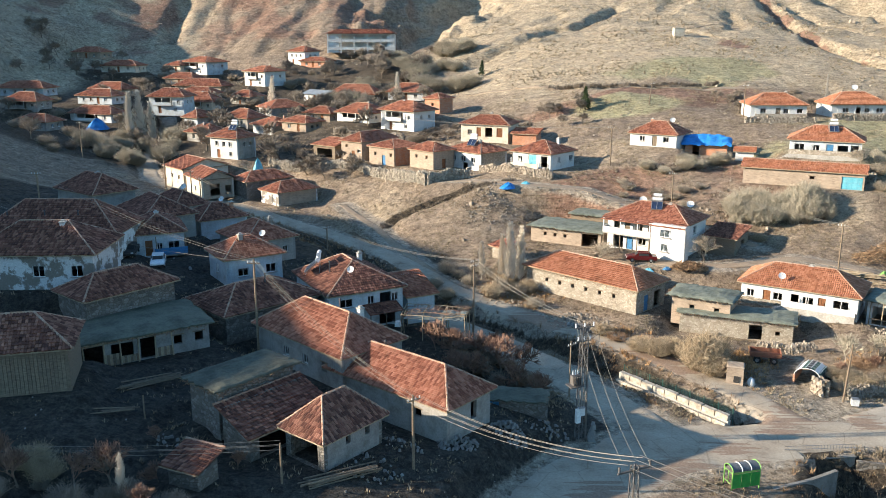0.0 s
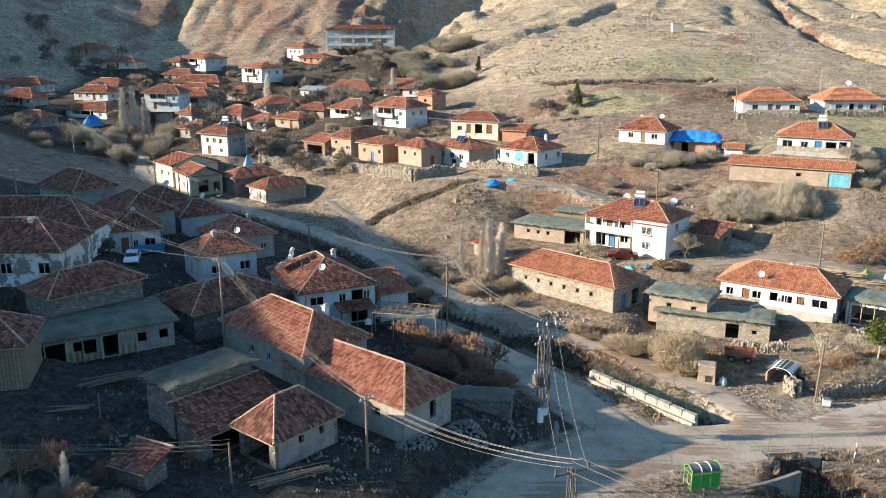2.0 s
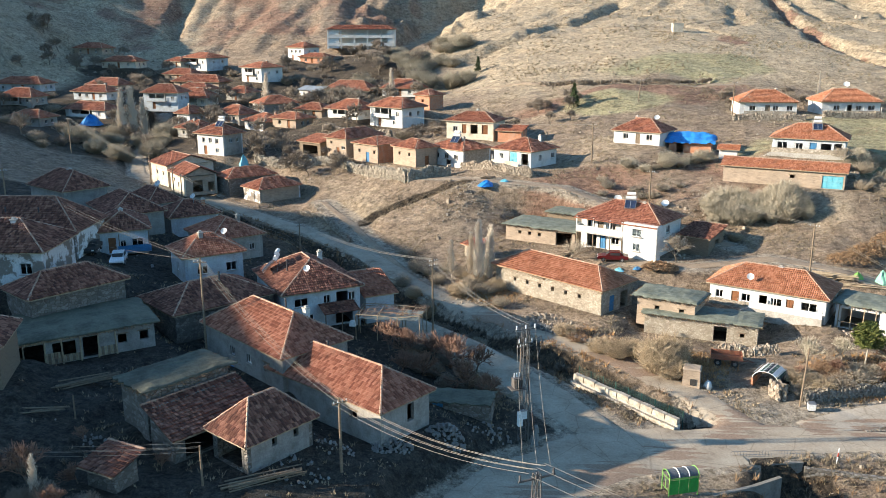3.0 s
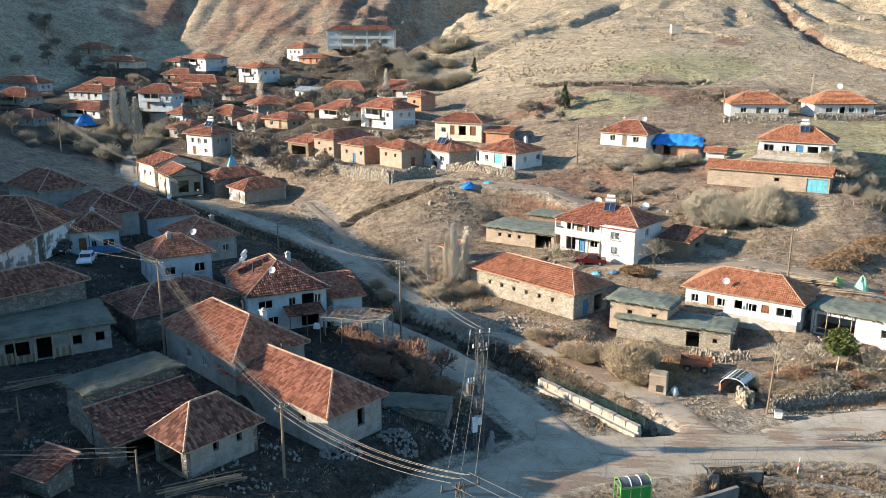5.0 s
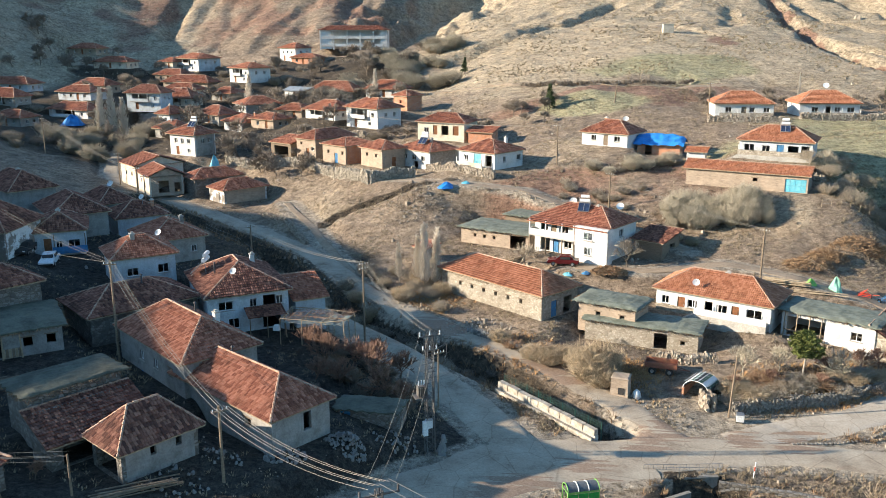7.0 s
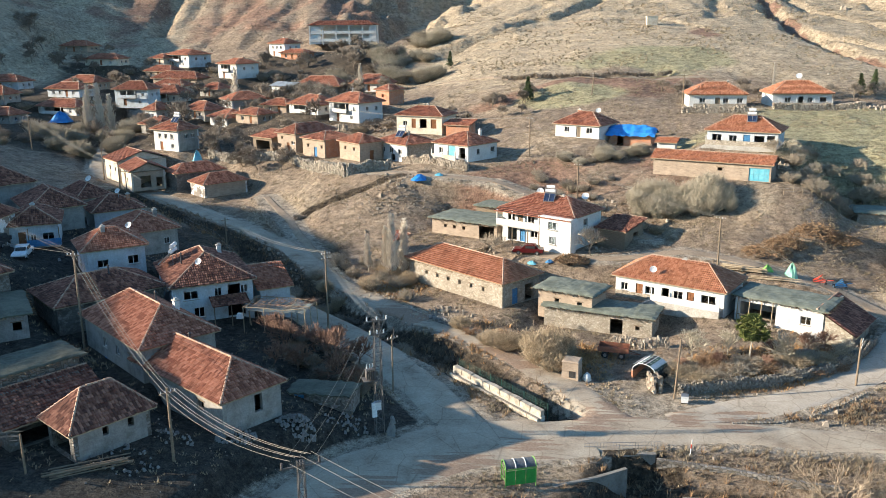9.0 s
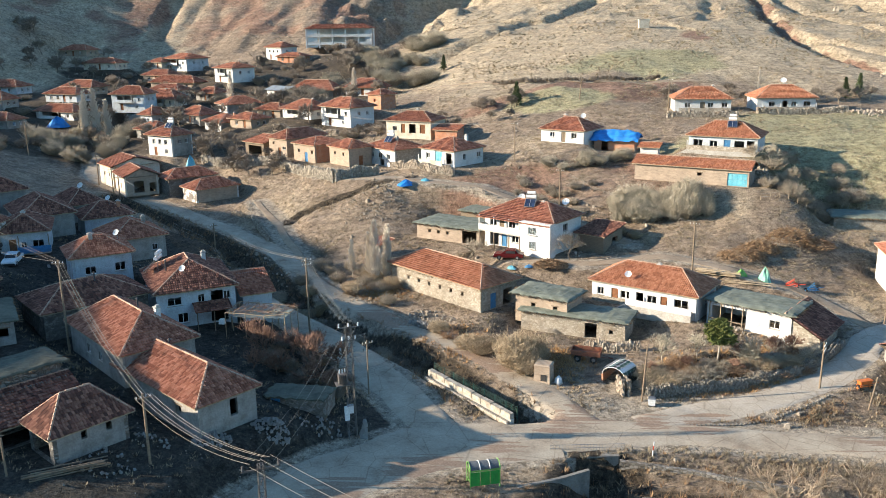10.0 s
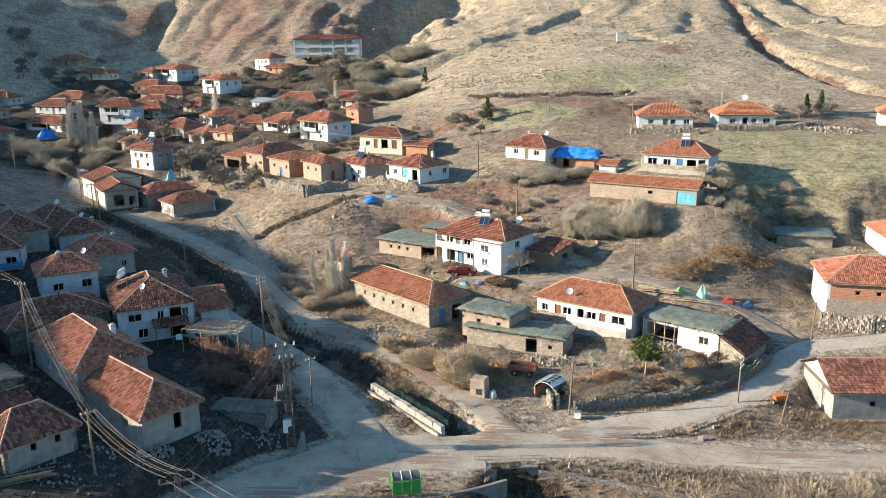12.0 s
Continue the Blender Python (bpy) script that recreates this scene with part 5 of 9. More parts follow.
def cap_line(s, p, q, rnd, scale=1.0):
    """Bedded ridge tiles from p to q."""
    p, q = Vector(p), Vector(q)
    d = (q - p)
    n = max(1, int(d.length / (0.42 * scale)))
    for i in range(n):
        a, b = p + d * (i / n), p + d * ((i + 0.93) / n)
        r = 0.105 * scale * rnd.uniform(0.85, 1.2)
        s.tube(a + Vector((0, 0, 0.06)), b + Vector((0, 0, 0.04)), r, r * 0.9, 6, True)

def slab(L, W, z, thick, sag, rnd, over, rough=0.18, nx=16, ny=9):
    """A hand-made flat roof: domed, with a drooping uneven edge."""
    s = Shape()
    sd = rnd.randint(0, 999)
    def pt(i, j, low):
        u, v = i / nx * 2 - 1, j / ny * 2 - 1
        e = max(abs(u), abs(v))
        x, y = u * L / 2, v * W / 2
        wob = noise.noise(Vector((x * 0.8 + sd, y * 0.8, 0)))
        wob2 = noise.noise(Vector((x * 2.3, y * 2.3 + sd, 5)))
        if e > 0.99:
            x += wob2 * rough * (1 if abs(u) > 0.99 else 0)
            y += wob2 * rough * (1 if abs(v) > 0.99 else 0)
        h = z + sag * (1 - e ** 4) + 0.09 * wob + 0.06 * wob2 - (0.06 if e > 0.99 else 0)
        return (x, y, (h - thick * (0.75 if e > 0.99 else 1.0)) if low else h)
    g = [[len(s.v) + j * (nx + 1) + i for i in range(nx + 1)] for j in range(ny + 1)]
    s.v += [pt(i, j, False) for j in range(ny + 1) for i in range(nx + 1)]
    g2 = [[len(s.v) + j * (nx + 1) + i for i in range(nx + 1)] for j in range(ny + 1)]
    s.v += [pt(i, j, True) for j in range(ny + 1) for i in range(nx + 1)]
    for j in range(ny):
        for i in range(nx):
            s.f.append((g[j][i], g[j][i + 1], g[j + 1][i + 1], g[j + 1][i]))
            s.f.append((g2[j][i], g2[j + 1][i], g2[j + 1][i + 1], g2[j][i + 1]))
    for i in range(nx):
        s.f.append((g2[0][i], g2[0][i + 1], g[0][i + 1], g[0][i]))
        s.f.append((g[ny][i], g[ny][i + 1], g2[ny][i + 1], g2[ny][i]))
    for j in range(ny):
        s.f.append((g[j][0], g[j + 1][0], g2[j + 1][0], g2[j][0]))
        s.f.append((g2[j][nx], g2[j + 1][nx], g[j + 1][nx], g[j][nx]))
    return s

def draped(L, W, z, rise, rnd, nx=26, ny=16):
    """A tarpaulin thrown over a crooked ridge, creased and hanging down at the edges."""
    s, sd = Shape(), rnd.randint(0, 99)
    def pt(i, j, drop):
        u, v = i / nx * 2 - 1, j / ny * 2 - 1
        x, y = u * L / 2, v * W / 2
        h = rise * (1 - abs(v) ** 1.15) * (1 - 0.3 * u * u) + 0.25 * noise.noise(Vector((x * 0.7 + sd, y * 0.9, 0))) + 0.13 * abs(noise.noise(Vector((x * 2.1, y * 0.6 + sd, 3))))
        e = max(abs(u), abs(v))
        if e > 0.9:
            h -= (e - 0.9) * 6.0 * (0.7 + 0.5 * noise.noise(Vector((x * 1.3, y * 1.3, 7))))
        return (x, y, z + h - drop)
    m = (nx + 1) * (ny + 1)
    s.v = [pt(i, j, d) for d in (0.0, 0.03) for j in range(ny + 1) for i in range(nx + 1)]
    for j in range(ny):
        for i in range(nx):
            a = j * (nx + 1) + i
            s.f += [(a, a + 1, a + nx + 2, a + nx + 1), (m + a, m + a + nx + 1, m + a + nx + 2, m + a + 1)]
    return s

def fringe(L, W, z, rnd):
    """Brushwood ends poking out under the edge of a flat roof."""
    s = Shape()
    for along, sx, sy in ((L, 0, -1), (L, 0, 1), (W, 1, 0), (W, -1, 0)):
        for i in range(int(along / 0.09)):
            t = rnd.uniform(-0.5, 0.5) * along
            p = Vector((t, sy * (W / 2 - 0.25), z)) if sy else Vector((sx * (L / 2 - 0.25), t, z))
            d = Vector((sx + rnd.gauss(0, 0.35), sy + rnd.gauss(0, 0.35), rnd.uniform(-0.6, 0.1)))
            s.tube(p, p + d * rnd.uniform(0.3, 0.55), 0.022, 0.012, 3, False)
    return s

def window(parent, m, w, h, thin=1.0):
    fr = Shape()
    t = 0.07 * thin
    for c, sz in (((0, 0, t / 2), (w, 0.09, t)), ((0, 0, h - t / 2), (w, 0.09, t)), ((-w / 2 + t / 2, 0, h / 2), (t, 0.088, h - 2 * t)), ((w / 2 - t / 2, 0, h / 2), (t, 0.088, h - 2 * t)), ((0, 0, h / 2), (t, 0.08, h - 2 * t))):
        fr.box(c, sz)
    ob = part("window", fr, WHITEP, parent)
    ob.matrix_basis = m
    for sx in (-1, 1):
        pw = w / 2 - 1.5 * t
        p = Shape().box((sx * w / 4, 0.0, h / 2), (pw + 0.02, 0.02, h - 2 * t + 0.02))
        part("pane", p, GLASS, ob)
    sill = Shape().box((0, -0.14, -0.04), (w + 0.2, 0.24, 0.06))
    part("sill", sill, CONCRETE, ob)
    return ob

DOORS = {'door': WOOD, 'brown': WOODR, 'blue': BLUEP, 'turq': TURQ}

def door(parent, m, w, h, mat):
    s = Shape()
    s.box((0, 0, h / 2), (w, 0.06, h))
    n = 2 if w < 1.3 else 4
    panels = []
    for i in range(n):
        x = -w / 2 + w * (i + 0.5) / n
        panels += [((x, -0.045, h * 0.28), (w / n - 0.12, 0.03, h * 0.36)), ((x, -0.045, h * 0.72), (w / n - 0.12, 0.03, h * 0.36))]
    ob = part("door", s, mat, parent)
    ob.matrix_basis = m
    for c, sz in panels:
        part("panel", Shape().box(c, sz), mat, ob)
    part("handle", Shape().box((w * 0.36, -0.09, h * 0.5), (0.05, 0.06, 0.16)), STEEL, ob)
    return ob

def add_wall(parent, name, length, height, openings, mat, m, thick=0.35):
    w = part(name, wall_shape(length, height, thick, openings), mat, parent)
    w.matrix_basis = m
    for u, z, ww, hh, kind in openings:
        at = m @ Matrix.Translation((u, thick * 0.45, z))
        if kind == 'win':
            window(parent, at, ww, hh)
        elif kind in DOORS:
            door(parent, at, ww, hh, DOORS[kind])
        elif kind == 'hole' and hh < 1.0:
            part("lintel", Shape().box((u, 0.1, z + hh + 0.06), (ww + 0.4, 0.26, 0.12)), WOOD, w)
    return w

def chimney(parent, x, y, z, rnd, h=1.0):
    s = Shape().box((x, y, z + h / 2 - 0.4), (0.5, 0.5, h + 0.8))
    ob = part("chimney", s, rnd.choice((BRICK, GREYR, WHITE)), parent)
    part("chimney_cap", Shape().box((x, y, z + h + 0.06), (0.66, 0.66, 0.1)).box((x, y, z + h + 0.2), (0.3, 0.3, 0.18)), CONCRETE, ob)
    return ob

def house(d):
    rnd = random.Random(int(d["x"] * 7 + d["y"] * 13))
    ob = thing(d["name"], (d["x"], d["y"], d["base"]), d["label"], d["category"], d["group"], "", d["yaw"])
    L, W, H, rise, ov = d["L"], d["W"], d["eave"] - d["base"], d["rise"], d["over"]
    l, w = L - 2 * ov, W - 2 * ov
    side = d["side"] or d["wall"]
    top = H - 0.04
    def fit(ops, length):
        return [(min(max(u, ww / 2 + 0.25), length - ww / 2 - 0.25), z, ww, min(hh, top - z - 0.12), k) for u, z, ww, hh, k in ops if ww > 0 and ww < length - 0.5]
    T = 0.35
    add_wall(ob, "wall", l, top, fit(d["F"], l), d["wall"], Matrix.Translation((-l / 2, -w / 2, 0)))
    add_wall(ob, "wall", w - 2 * T - 0.006, top, fit(d["R"], w - 2 * T), side, Matrix.Translation((l / 2, -w / 2 + T + 0.003, 0)) @ pose(0, 0, 0, 0, 0, 90))
    add_wall(ob, "wall", l, top, (), d["wall"], Matrix.Translation((l / 2, w / 2, 0)) @ pose(0, 0, 0, 0, 0, 180))
    add_wall(ob, "wall", w - 2 * T - 0.006, top, fit(d["K"], w - 2 * T), d["wall"], Matrix.Translation((-l / 2, w / 2 - T - 0.003, 0)) @ pose(0, 0, 0, 0, 0, -90))
    x, y, sc = L / 2, W / 2, d["scale"]
    tiles_, caps = Shape(), Shape()
    wear = 1.0 if d["tile"] is TILE_OLD else 0.45
    kind = d["roof"]
    c = [(-x, -y, H), (x, -y, H), (x, y, H), (-x, y, H)]
    zr = H + rise
    lines = []
    if kind == 'hip':
        if L >= W:
            r = max((L - W * 0.92) / 2, 0.35)
            a, b = (-r, 0, zr), (r, 0, zr)
            planes = [(c[0], c[1], b, a), (c[1], c[2], b, b), (c[2], c[3], a, b), (c[3], c[0], a, a)]
            lines = [(a, b), (c[0], a), (c[3], a), (c[1], b), (c[2], b)]
        else:
            r = max((W - L * 0.92) / 2, 0.35)
            a, b = (0, -r, zr), (0, r, zr)
            planes = [(c[0], c[1], a, a), (c[1], c[2], b, a), (c[2], c[3], b, b), (c[3], c[0], a, b)]
            lines = [(a, b), (c[0], a), (c[1], a), (c[2], b), (c[3], b)]
    elif kind == 'gable':
        a, b = (-x, 0, zr), (x, 0, zr)
        planes = [(c[0], c[1], b, a), (c[2], c[3], a, b)]
        lines = [(a, b)]
        for sx in (-1, 1):
            g = Shape()
            xx = sx * (l / 2 - 0.02)
            for xo in (xx, xx - sx * 0.3):
                g.face((xo, -w / 2, H - 0.05), (xo, w / 2, H - 0.05), (xo, 0, zr - 0.12))
            part("gable_wall", g, side, ob)
    elif kind == 'mono':
        t2, t3 = (x, y, zr), (-x, y, zr)
        planes = [(c[0], c[1], t2, t3)]
        for sx in (-1, 1):
            xx = sx * (l / 2 - 0.02)
            g = Shape()
            for xo in (xx, xx - sx * 0.3):
                g.face((xo, -w / 2, H - 0.05), (xo, w / 2, H - 0.05), (xo, w / 2, zr - 0.15))
            part("gable_wall", g, side, ob)
        part("back_wall", Shape().box((0, w / 2 - 0.17, H + rise / 2 - 0.15), (l - 0.1, 0.3, rise)), d["wall"], ob)
        lines = [(t3, t2)]
    if kind in ('hip', 'gable', 'mono'):
        under = Shape()
        for p in planes:
            q = [Vector(v) - Vector((0, 0, 0.07)) for v in p]
            under.face(*(q if (q[2] - q[3]).length > 1e-3 else q[:3]))
            lay_tiles(tiles_, *p, rnd, sc, wear)
        under.face(*[(v[0], v[1], v[2] - 0.09) for v in reversed(c)]) if kind != 'mono' else None
        roof = tagged(part("roof", tiles_, d["tile"], ob), kind="stuff")
        part("soffit", under, WOOD, roof)
        for p, q in lines:
            cap_line(caps, p, q, rnd, 1.0 if sc < 1.2 else 1.15)
        tagged(part("ridge_cap", caps, MORTAR, roof), kind="stuff")
        fas = Shape()
        edges = ((c[0], c[1]), (c[1], c[2]), (c[2], c[3]), (c[3], c[0])) if kind == 'hip' else ((c[0], c[1]),)
        for p, q in edges:
            m_ = (Vector(p) + Vector(q)) / 2
            horizontal = abs(p[0] - q[0]) > abs(p[1] - q[1])
            fas.box((m_.x, m_.y, H - 0.07), (L - 0.1, 0.05, 0.14) if horizontal else (0.05, W - 0.1, 0.14))
        part("fascia", fas, WOODL, roof)
    elif kind == 'flat':
        part("roof", slab(L, W, H + 0.22, 0.2, rise, rnd, ov, 0.22, 30, 14), MUDROOF if d.get("felt") else MEMBRANE, ob)
        tagged(part("brush_fringe", fringe(L, W, H + 0.06, rnd), BRUSHM, ob), kind="stuff")
        n = int(l / 0.8)
        for i in range(n):
            bx = -l / 2 + l * (i + 0.5) / n + rnd.uniform(-0.1, 0.1)
            part("roof_beam", Shape().tube((bx, -y + 0.1 + rnd.uniform(-0.2, 0.1), H - 0.1), (bx, y - 0.1, H - 0.1), 0.075, 0.07, 6), WOOD, ob)
    elif kind == 'tarp':
        part("roof", draped(L + 0.6, W + 0.8, H, rise, rnd), TARPB, ob)
    elif kind == 'sheet':
        a, b = (-x, 0, zr), (x, 0, zr)
        s = Shape()
        for p in ((c[0], c[1], b, a), (c[2], c[3], a, b)):
            s.face(*p)
            s.face(*[(q[0], q[1], q[2] - 0.06) for q in reversed(p)])
            for i in range(int(L / 0.5)):
                f = (i + 0.5) / int(L / 0.5)
                s.tube(Vector(p[0]).lerp(Vector(p[1]), f), Vector(p[3]).lerp(Vector(p[2]), f), 0.03, 0.03, 4)
        tagged(part("roof", s, SHEETM, ob), kind="stuff")
    for i in range(d["chimney"]):
        chimney(ob, rnd.uniform(-0.25, 0.25) * L, rnd.uniform(-0.1, 0.25) * W, H + rise * 0.62, rnd, rnd.uniform(0.7, 1.0))
    d["ob"] = ob
    return ob

def nearest(x, y):
    return min(BUILDINGS, key=lambda d: (d["x"] - x) ** 2 + (d["y"] - y) ** 2)

for d in BUILDINGS:
    house(d)

def gallery(d, x, width, z):
    """A projecting balcony before a recess in the front wall."""
    y0 = -d["W"] / 2 + d["over"]
    b = part("balcony", Shape().box((x, y0 - 0.5, z - 0.07), (width + 0.4, 1.0, 0.14)), CONCRETE, d["ob"])
    part("parapet", Shape().box((x, y0 - 0.96, z + 0.4), (width + 0.4, 0.08, 0.8)), d["wall"], b)
    for k in (-0.5, 0.0, 0.5):
        part("post", Shape().box((x + k * width, y0 - 0.9, z + 1.2), (0.12, 0.1, 1.6)), WHITEP, b)

for d, x, width, z in BALCONIES:
    gallery(d, x, width, z)

def solar_heater(d, lx, ly, lz, turn=0.0, size=1.0):
    """Rooftop collectors with a white tank above them."""
    ob = thing("solar_heater", (0, 0, 0), "solar water heater with dark collectors and white tank", "solar heater", "roof heaters")
    ob.matrix_basis = pose(d["x"], d["y"], d["base"], 0, 0, d["yaw"]) @ pose(lx, ly, lz, 0, 0, turn)
    for sx in (-0.52, 0.52):
        p = part("collector", Shape().box((0, 0, 0), (0.95 * size, 1.9 * size, 0.09)), PIPE, ob)
        p.matrix_basis = pose(sx * size, -0.3, 0.55, 42, 0, 0)
        fr = Shape()
        for c, s in (((0, 0.97 * size, 0), (1.0 * size, 0.06, 0.13)), ((0, -0.97 * size, 0), (1.0 * size, 0.06, 0.13)), ((0.5 * size, 0, 0), (0.05, 1.88 * size, 0.13)), ((-0.5 * size, 0, 0), (0.05, 1.88 * size, 0.13))):
            fr.box(c, s)
        part("collector_frame", fr, STEEL, p)
    part("tank", Shape().tube((-0.95 * size, 0.5, 1.35), (0.95 * size, 0.5, 1.35), 0.27, 0.27, 12), WHITEP, ob, smooth=False)
    part("cold_tank", Shape().tube((-0.8 * size, 0.62, 1.95), (0.8 * size, 0.62, 1.95), 0.24, 0.24, 12), WHITEP, ob)
    for sx in (-0.8, 0.8):
        part("stand", Shape().tube((sx, 0.7, -0.5), (sx, 0.62, 1.8), 0.03).tube((sx, -1.0, -0.4), (sx, 0.64, 1.2), 0.03), STEEL, ob)
    return ob

def dish(d, lx, ly, lz, r=0.55, az=-105):
    ob = thing("satellite_dish", (0, 0, 0), "white satellite dish on a short mast on the roof", "satellite dish", "satellite dishes")
    ob.matrix_basis = pose(d["x"], d["y"], d["base"], 0, 0, d["yaw"]) @ pose(lx, ly, lz)
    a = radians(az - d["yaw"])
    n = Vector((math.cos(a), math.sin(a), 0.75)).normalized()
    c = Vector((0, 0, 1.0)) + n * 0.1
    part("bowl", Shape().disc(c, r, n, 16, 0.16), WHITEP, ob, smooth=True)
    part("mast", Shape().tube((0, 0, -0.6), (0, 0, 1.0), 0.035), STEEL, ob)
    part("feed_arm", Shape().tube(c - Vector((0, 0, r * 0.8)), c + n * 0.6, 0.02).box(c + n * 0.6, (0.08, 0.08, 0.12)), STEEL, ob)
    return ob

def stovepipe(d, lx, ly, lz, h=1.1):
    ob = thing("stovepipe", (0, 0, 0), "dark stovepipe standing out of the tiles", "stovepipe", "stovepipes")
    ob.matrix_basis = pose(d["x"], d["y"], d["base"], 0, 0, d["yaw"]) @ pose(lx, ly, lz)
    part("pipe", Shape().tube((0, 0, -0.5), (0, 0, h), 0.09, 0.09, 8), DARKM, ob)
    part("cowl", Shape().tube((0, 0, h + 0.06), (0, 0, h + 0.22), 0.17, 0.03, 8), DARKM, ob)

farm, orange, mid_house, teal = nearest(29, 125), nearest(47, 106), nearest(-8, 98), nearest(21, 160)
solar_heater(farm, 0.4, -1.2, 6.1, 20, 0.75)
solar_heater(mid_house, -1.5, -3.6, 5.6, -25)
solar_heater(nearest(6, 171), 0.5, -1.6, 4.6, 15, 0.8)
solar_heater(nearest(66, 148), 1.0, -1.4, 4.0, 10, 0.7)
solar_heater(nearest(-43, 192), 1.0, -0.6, 6.2, 10, 0.8)
dish(farm, -3.0, 1.5, 5.6), dish(farm, 3.8, 3.2, 5.4)
dish(orange, -2.2, -3.2, 3.0, 0.45)
dish(mid_house, 3.6, -1.0, 5.4, 0.4)
dish(nearest(87, 183), 0.4, 0.6, 4.8, 0.62)
dish(nearest(-33, 126), 1.2, 0.6, 4.4, 0.42)
dish(nearest(-23, 101), -0.5, 2.6, 4.0, 0.42)
dish(nearest(38, 163), 2.0, 1.0, 3.6, 0.5)
dish(nearest(-40, 135), 1.2, 0.4, 4.4, 0.5)
longh = nearest(-46, 102)
for lx in (-5.5, -1.0, 3.0):
    stovepipe(longh, lx, -2.2, 4.6)
stovepipe(nearest(-4, 71), -3.2, 0.6, 4.6), stovepipe(nearest(-11, 79), 1.6, 0.4, 5.6), stovepipe(mid_house, 1.0, -2.6, 5.8), stovepipe(nearest(-29, 91), 1.0, 1.0, 4.6)

def farm_balcony():
    """Balcony along the farmhouse front with posts and a solid parapet."""
    L, W = farm["L"], farm["W"]
    y0 = -W / 2 + 0.45
    bal = part("balcony", Shape().box((-2.4, y0 - 0.75, 2.45), (7.6, 1.5, 0.18)), CONCRETE, farm["ob"])
    par = Shape().box((-2.4, y0 - 1.45, 2.98), (7.6, 0.12, 0.88)).box((-6.15, y0 - 0.75, 2.98), (0.12, 1.28, 0.88))
    part("parapet", par, WHITE, bal)
    for px in (-6.1, -3.4, -0.7, 1.2):
        part("post", Shape().tube((px, y0 - 1.3, -0.4), (px, y0 - 1.3, 2.36), 0.09, 0.09, 8), WOOD, bal)
        part("column", Shape().box((px, y0 - 1.38, 4.05), (0.16, 0.16, 1.3)), WHITE, bal)
    part("end_wall", Shape().box((1.55, y0 - 0.75, 3.4), (0.2, 1.5, 2.7)).box((4.1, y0 - 0.75, 2.1), (5.0, 1.5, 5.4)), WHITE, farm["ob"])
    w1 = part("bay", Shape().box((4.1, y0 - 1.51, 2.1), (4.9, 0.03, 5.3)), WHITE, farm["ob"])
    for z, ww in ((3.0, 1.5), (0.9, 1.1)):
        window(farm["ob"], Matrix.Translation((3.6, y0 - 1.56, z)), ww, 1.15)
    ov = Shape()
    lay_tiles(ov, (-L / 2, -W / 2 - 1.15, 4.45), (L / 2, -W / 2 - 1.15, 4.45), (L / 2, -W / 2 + 0.05, 4.86), (-L / 2, -W / 2 + 0.05, 4.86), random.Random(4))
    part("roof_skirt", ov, TILE, farm["ob"])
farm_balcony()

def veranda(d, u0, u1, deck, deep, mat_par):
    """Raised deck with a white parapet, posts and steps in front of a house."""
    y0 = -d["W"] / 2 + 0.45
    mid, span = (u0 + u1) / 2, u1 - u0
    v = part("veranda", Shape().box((mid, y0 - deep / 2, deck / 2 - 0.4), (span, deep, deck + 0.8)), CONCRETE, d["ob"])
    part("parapet", Shape().box((mid, y0 - deep + 0.06, deck + 0.4), (span, 0.12, 0.8)), mat_par, v)
    for i in range(4):
        x = u0 + 0.1 + (span - 0.2) * i / 3
        part("post", Shape().box((x, y0 - deep + 0.08, deck + 1.2), (0.12, 0.12, 0.84)), WHITE, v)
    for i in range(5):
        part("step", Shape().box((u0 - 0.2 - 0.28 * i, y0 - deep + 0.6, deck - 0.16 * (i + 1) - 0.3), (0.28, 1.1, 0.6)), CONCRETE, v)
veranda(orange, -1.6, 6.9, 0.7, 1.6, WHITE)
part("plinth", Shape().box((-4.4, -orange["W"] / 2 + 0.40, 0.2), (5.0, 0.14, 1.2)), STONE, orange["ob"])
veranda(teal, -3.6, 2.4, 0.35, 1.5, CREAM)
veranda(nearest(66, 148), -5.6, 5.6, 0.4, 1.7, STONE)
veranda(nearest(70, 183), -5.0, 5.4, 0.1, 1.6, STONE)
veranda(nearest(87, 183), -5.2, 5.6, 0.1, 1.6, STONE)

tall = nearest(80, 112)
part("stone_base", Shape().box((tall["L"] / 2 - 0.45 + 0.03, 0, 0.9), (0.12, tall["W"] - 0.9, 3.4)), STONE, tall["ob"], "rubble-stone lower storey")

shop = nearest(56, 100)
def outhouse_porch():
    """Crooked posts and a plank rail before the open bay."""
    y0 = -shop["W"] / 2 + 0.2
    for x in (-4.7, -3.3, -1.9, -0.6):
        part("post", Shape().tube((x, y0, -0.4), (x + 0.06, y0, shop["eave"] - shop["base"]), 0.08, 0.06, 6), WOODL, shop["ob"])
    part("rail", Shape().box((-2.6, y0, 0.85), (4.2, 0.07, 0.12)), WOOD, shop["ob"])
outhouse_porch()

barn = nearest(14.8, 110.3)
eave_brush = fringe(barn["L"] - 0.5, barn["W"] - 0.5, barn["eave"] - barn["base"] - 0.22, random.Random(14))
tagged(part("brush_fringe", eave_brush, BRUSHM, barn["ob"]), kind="stuff")

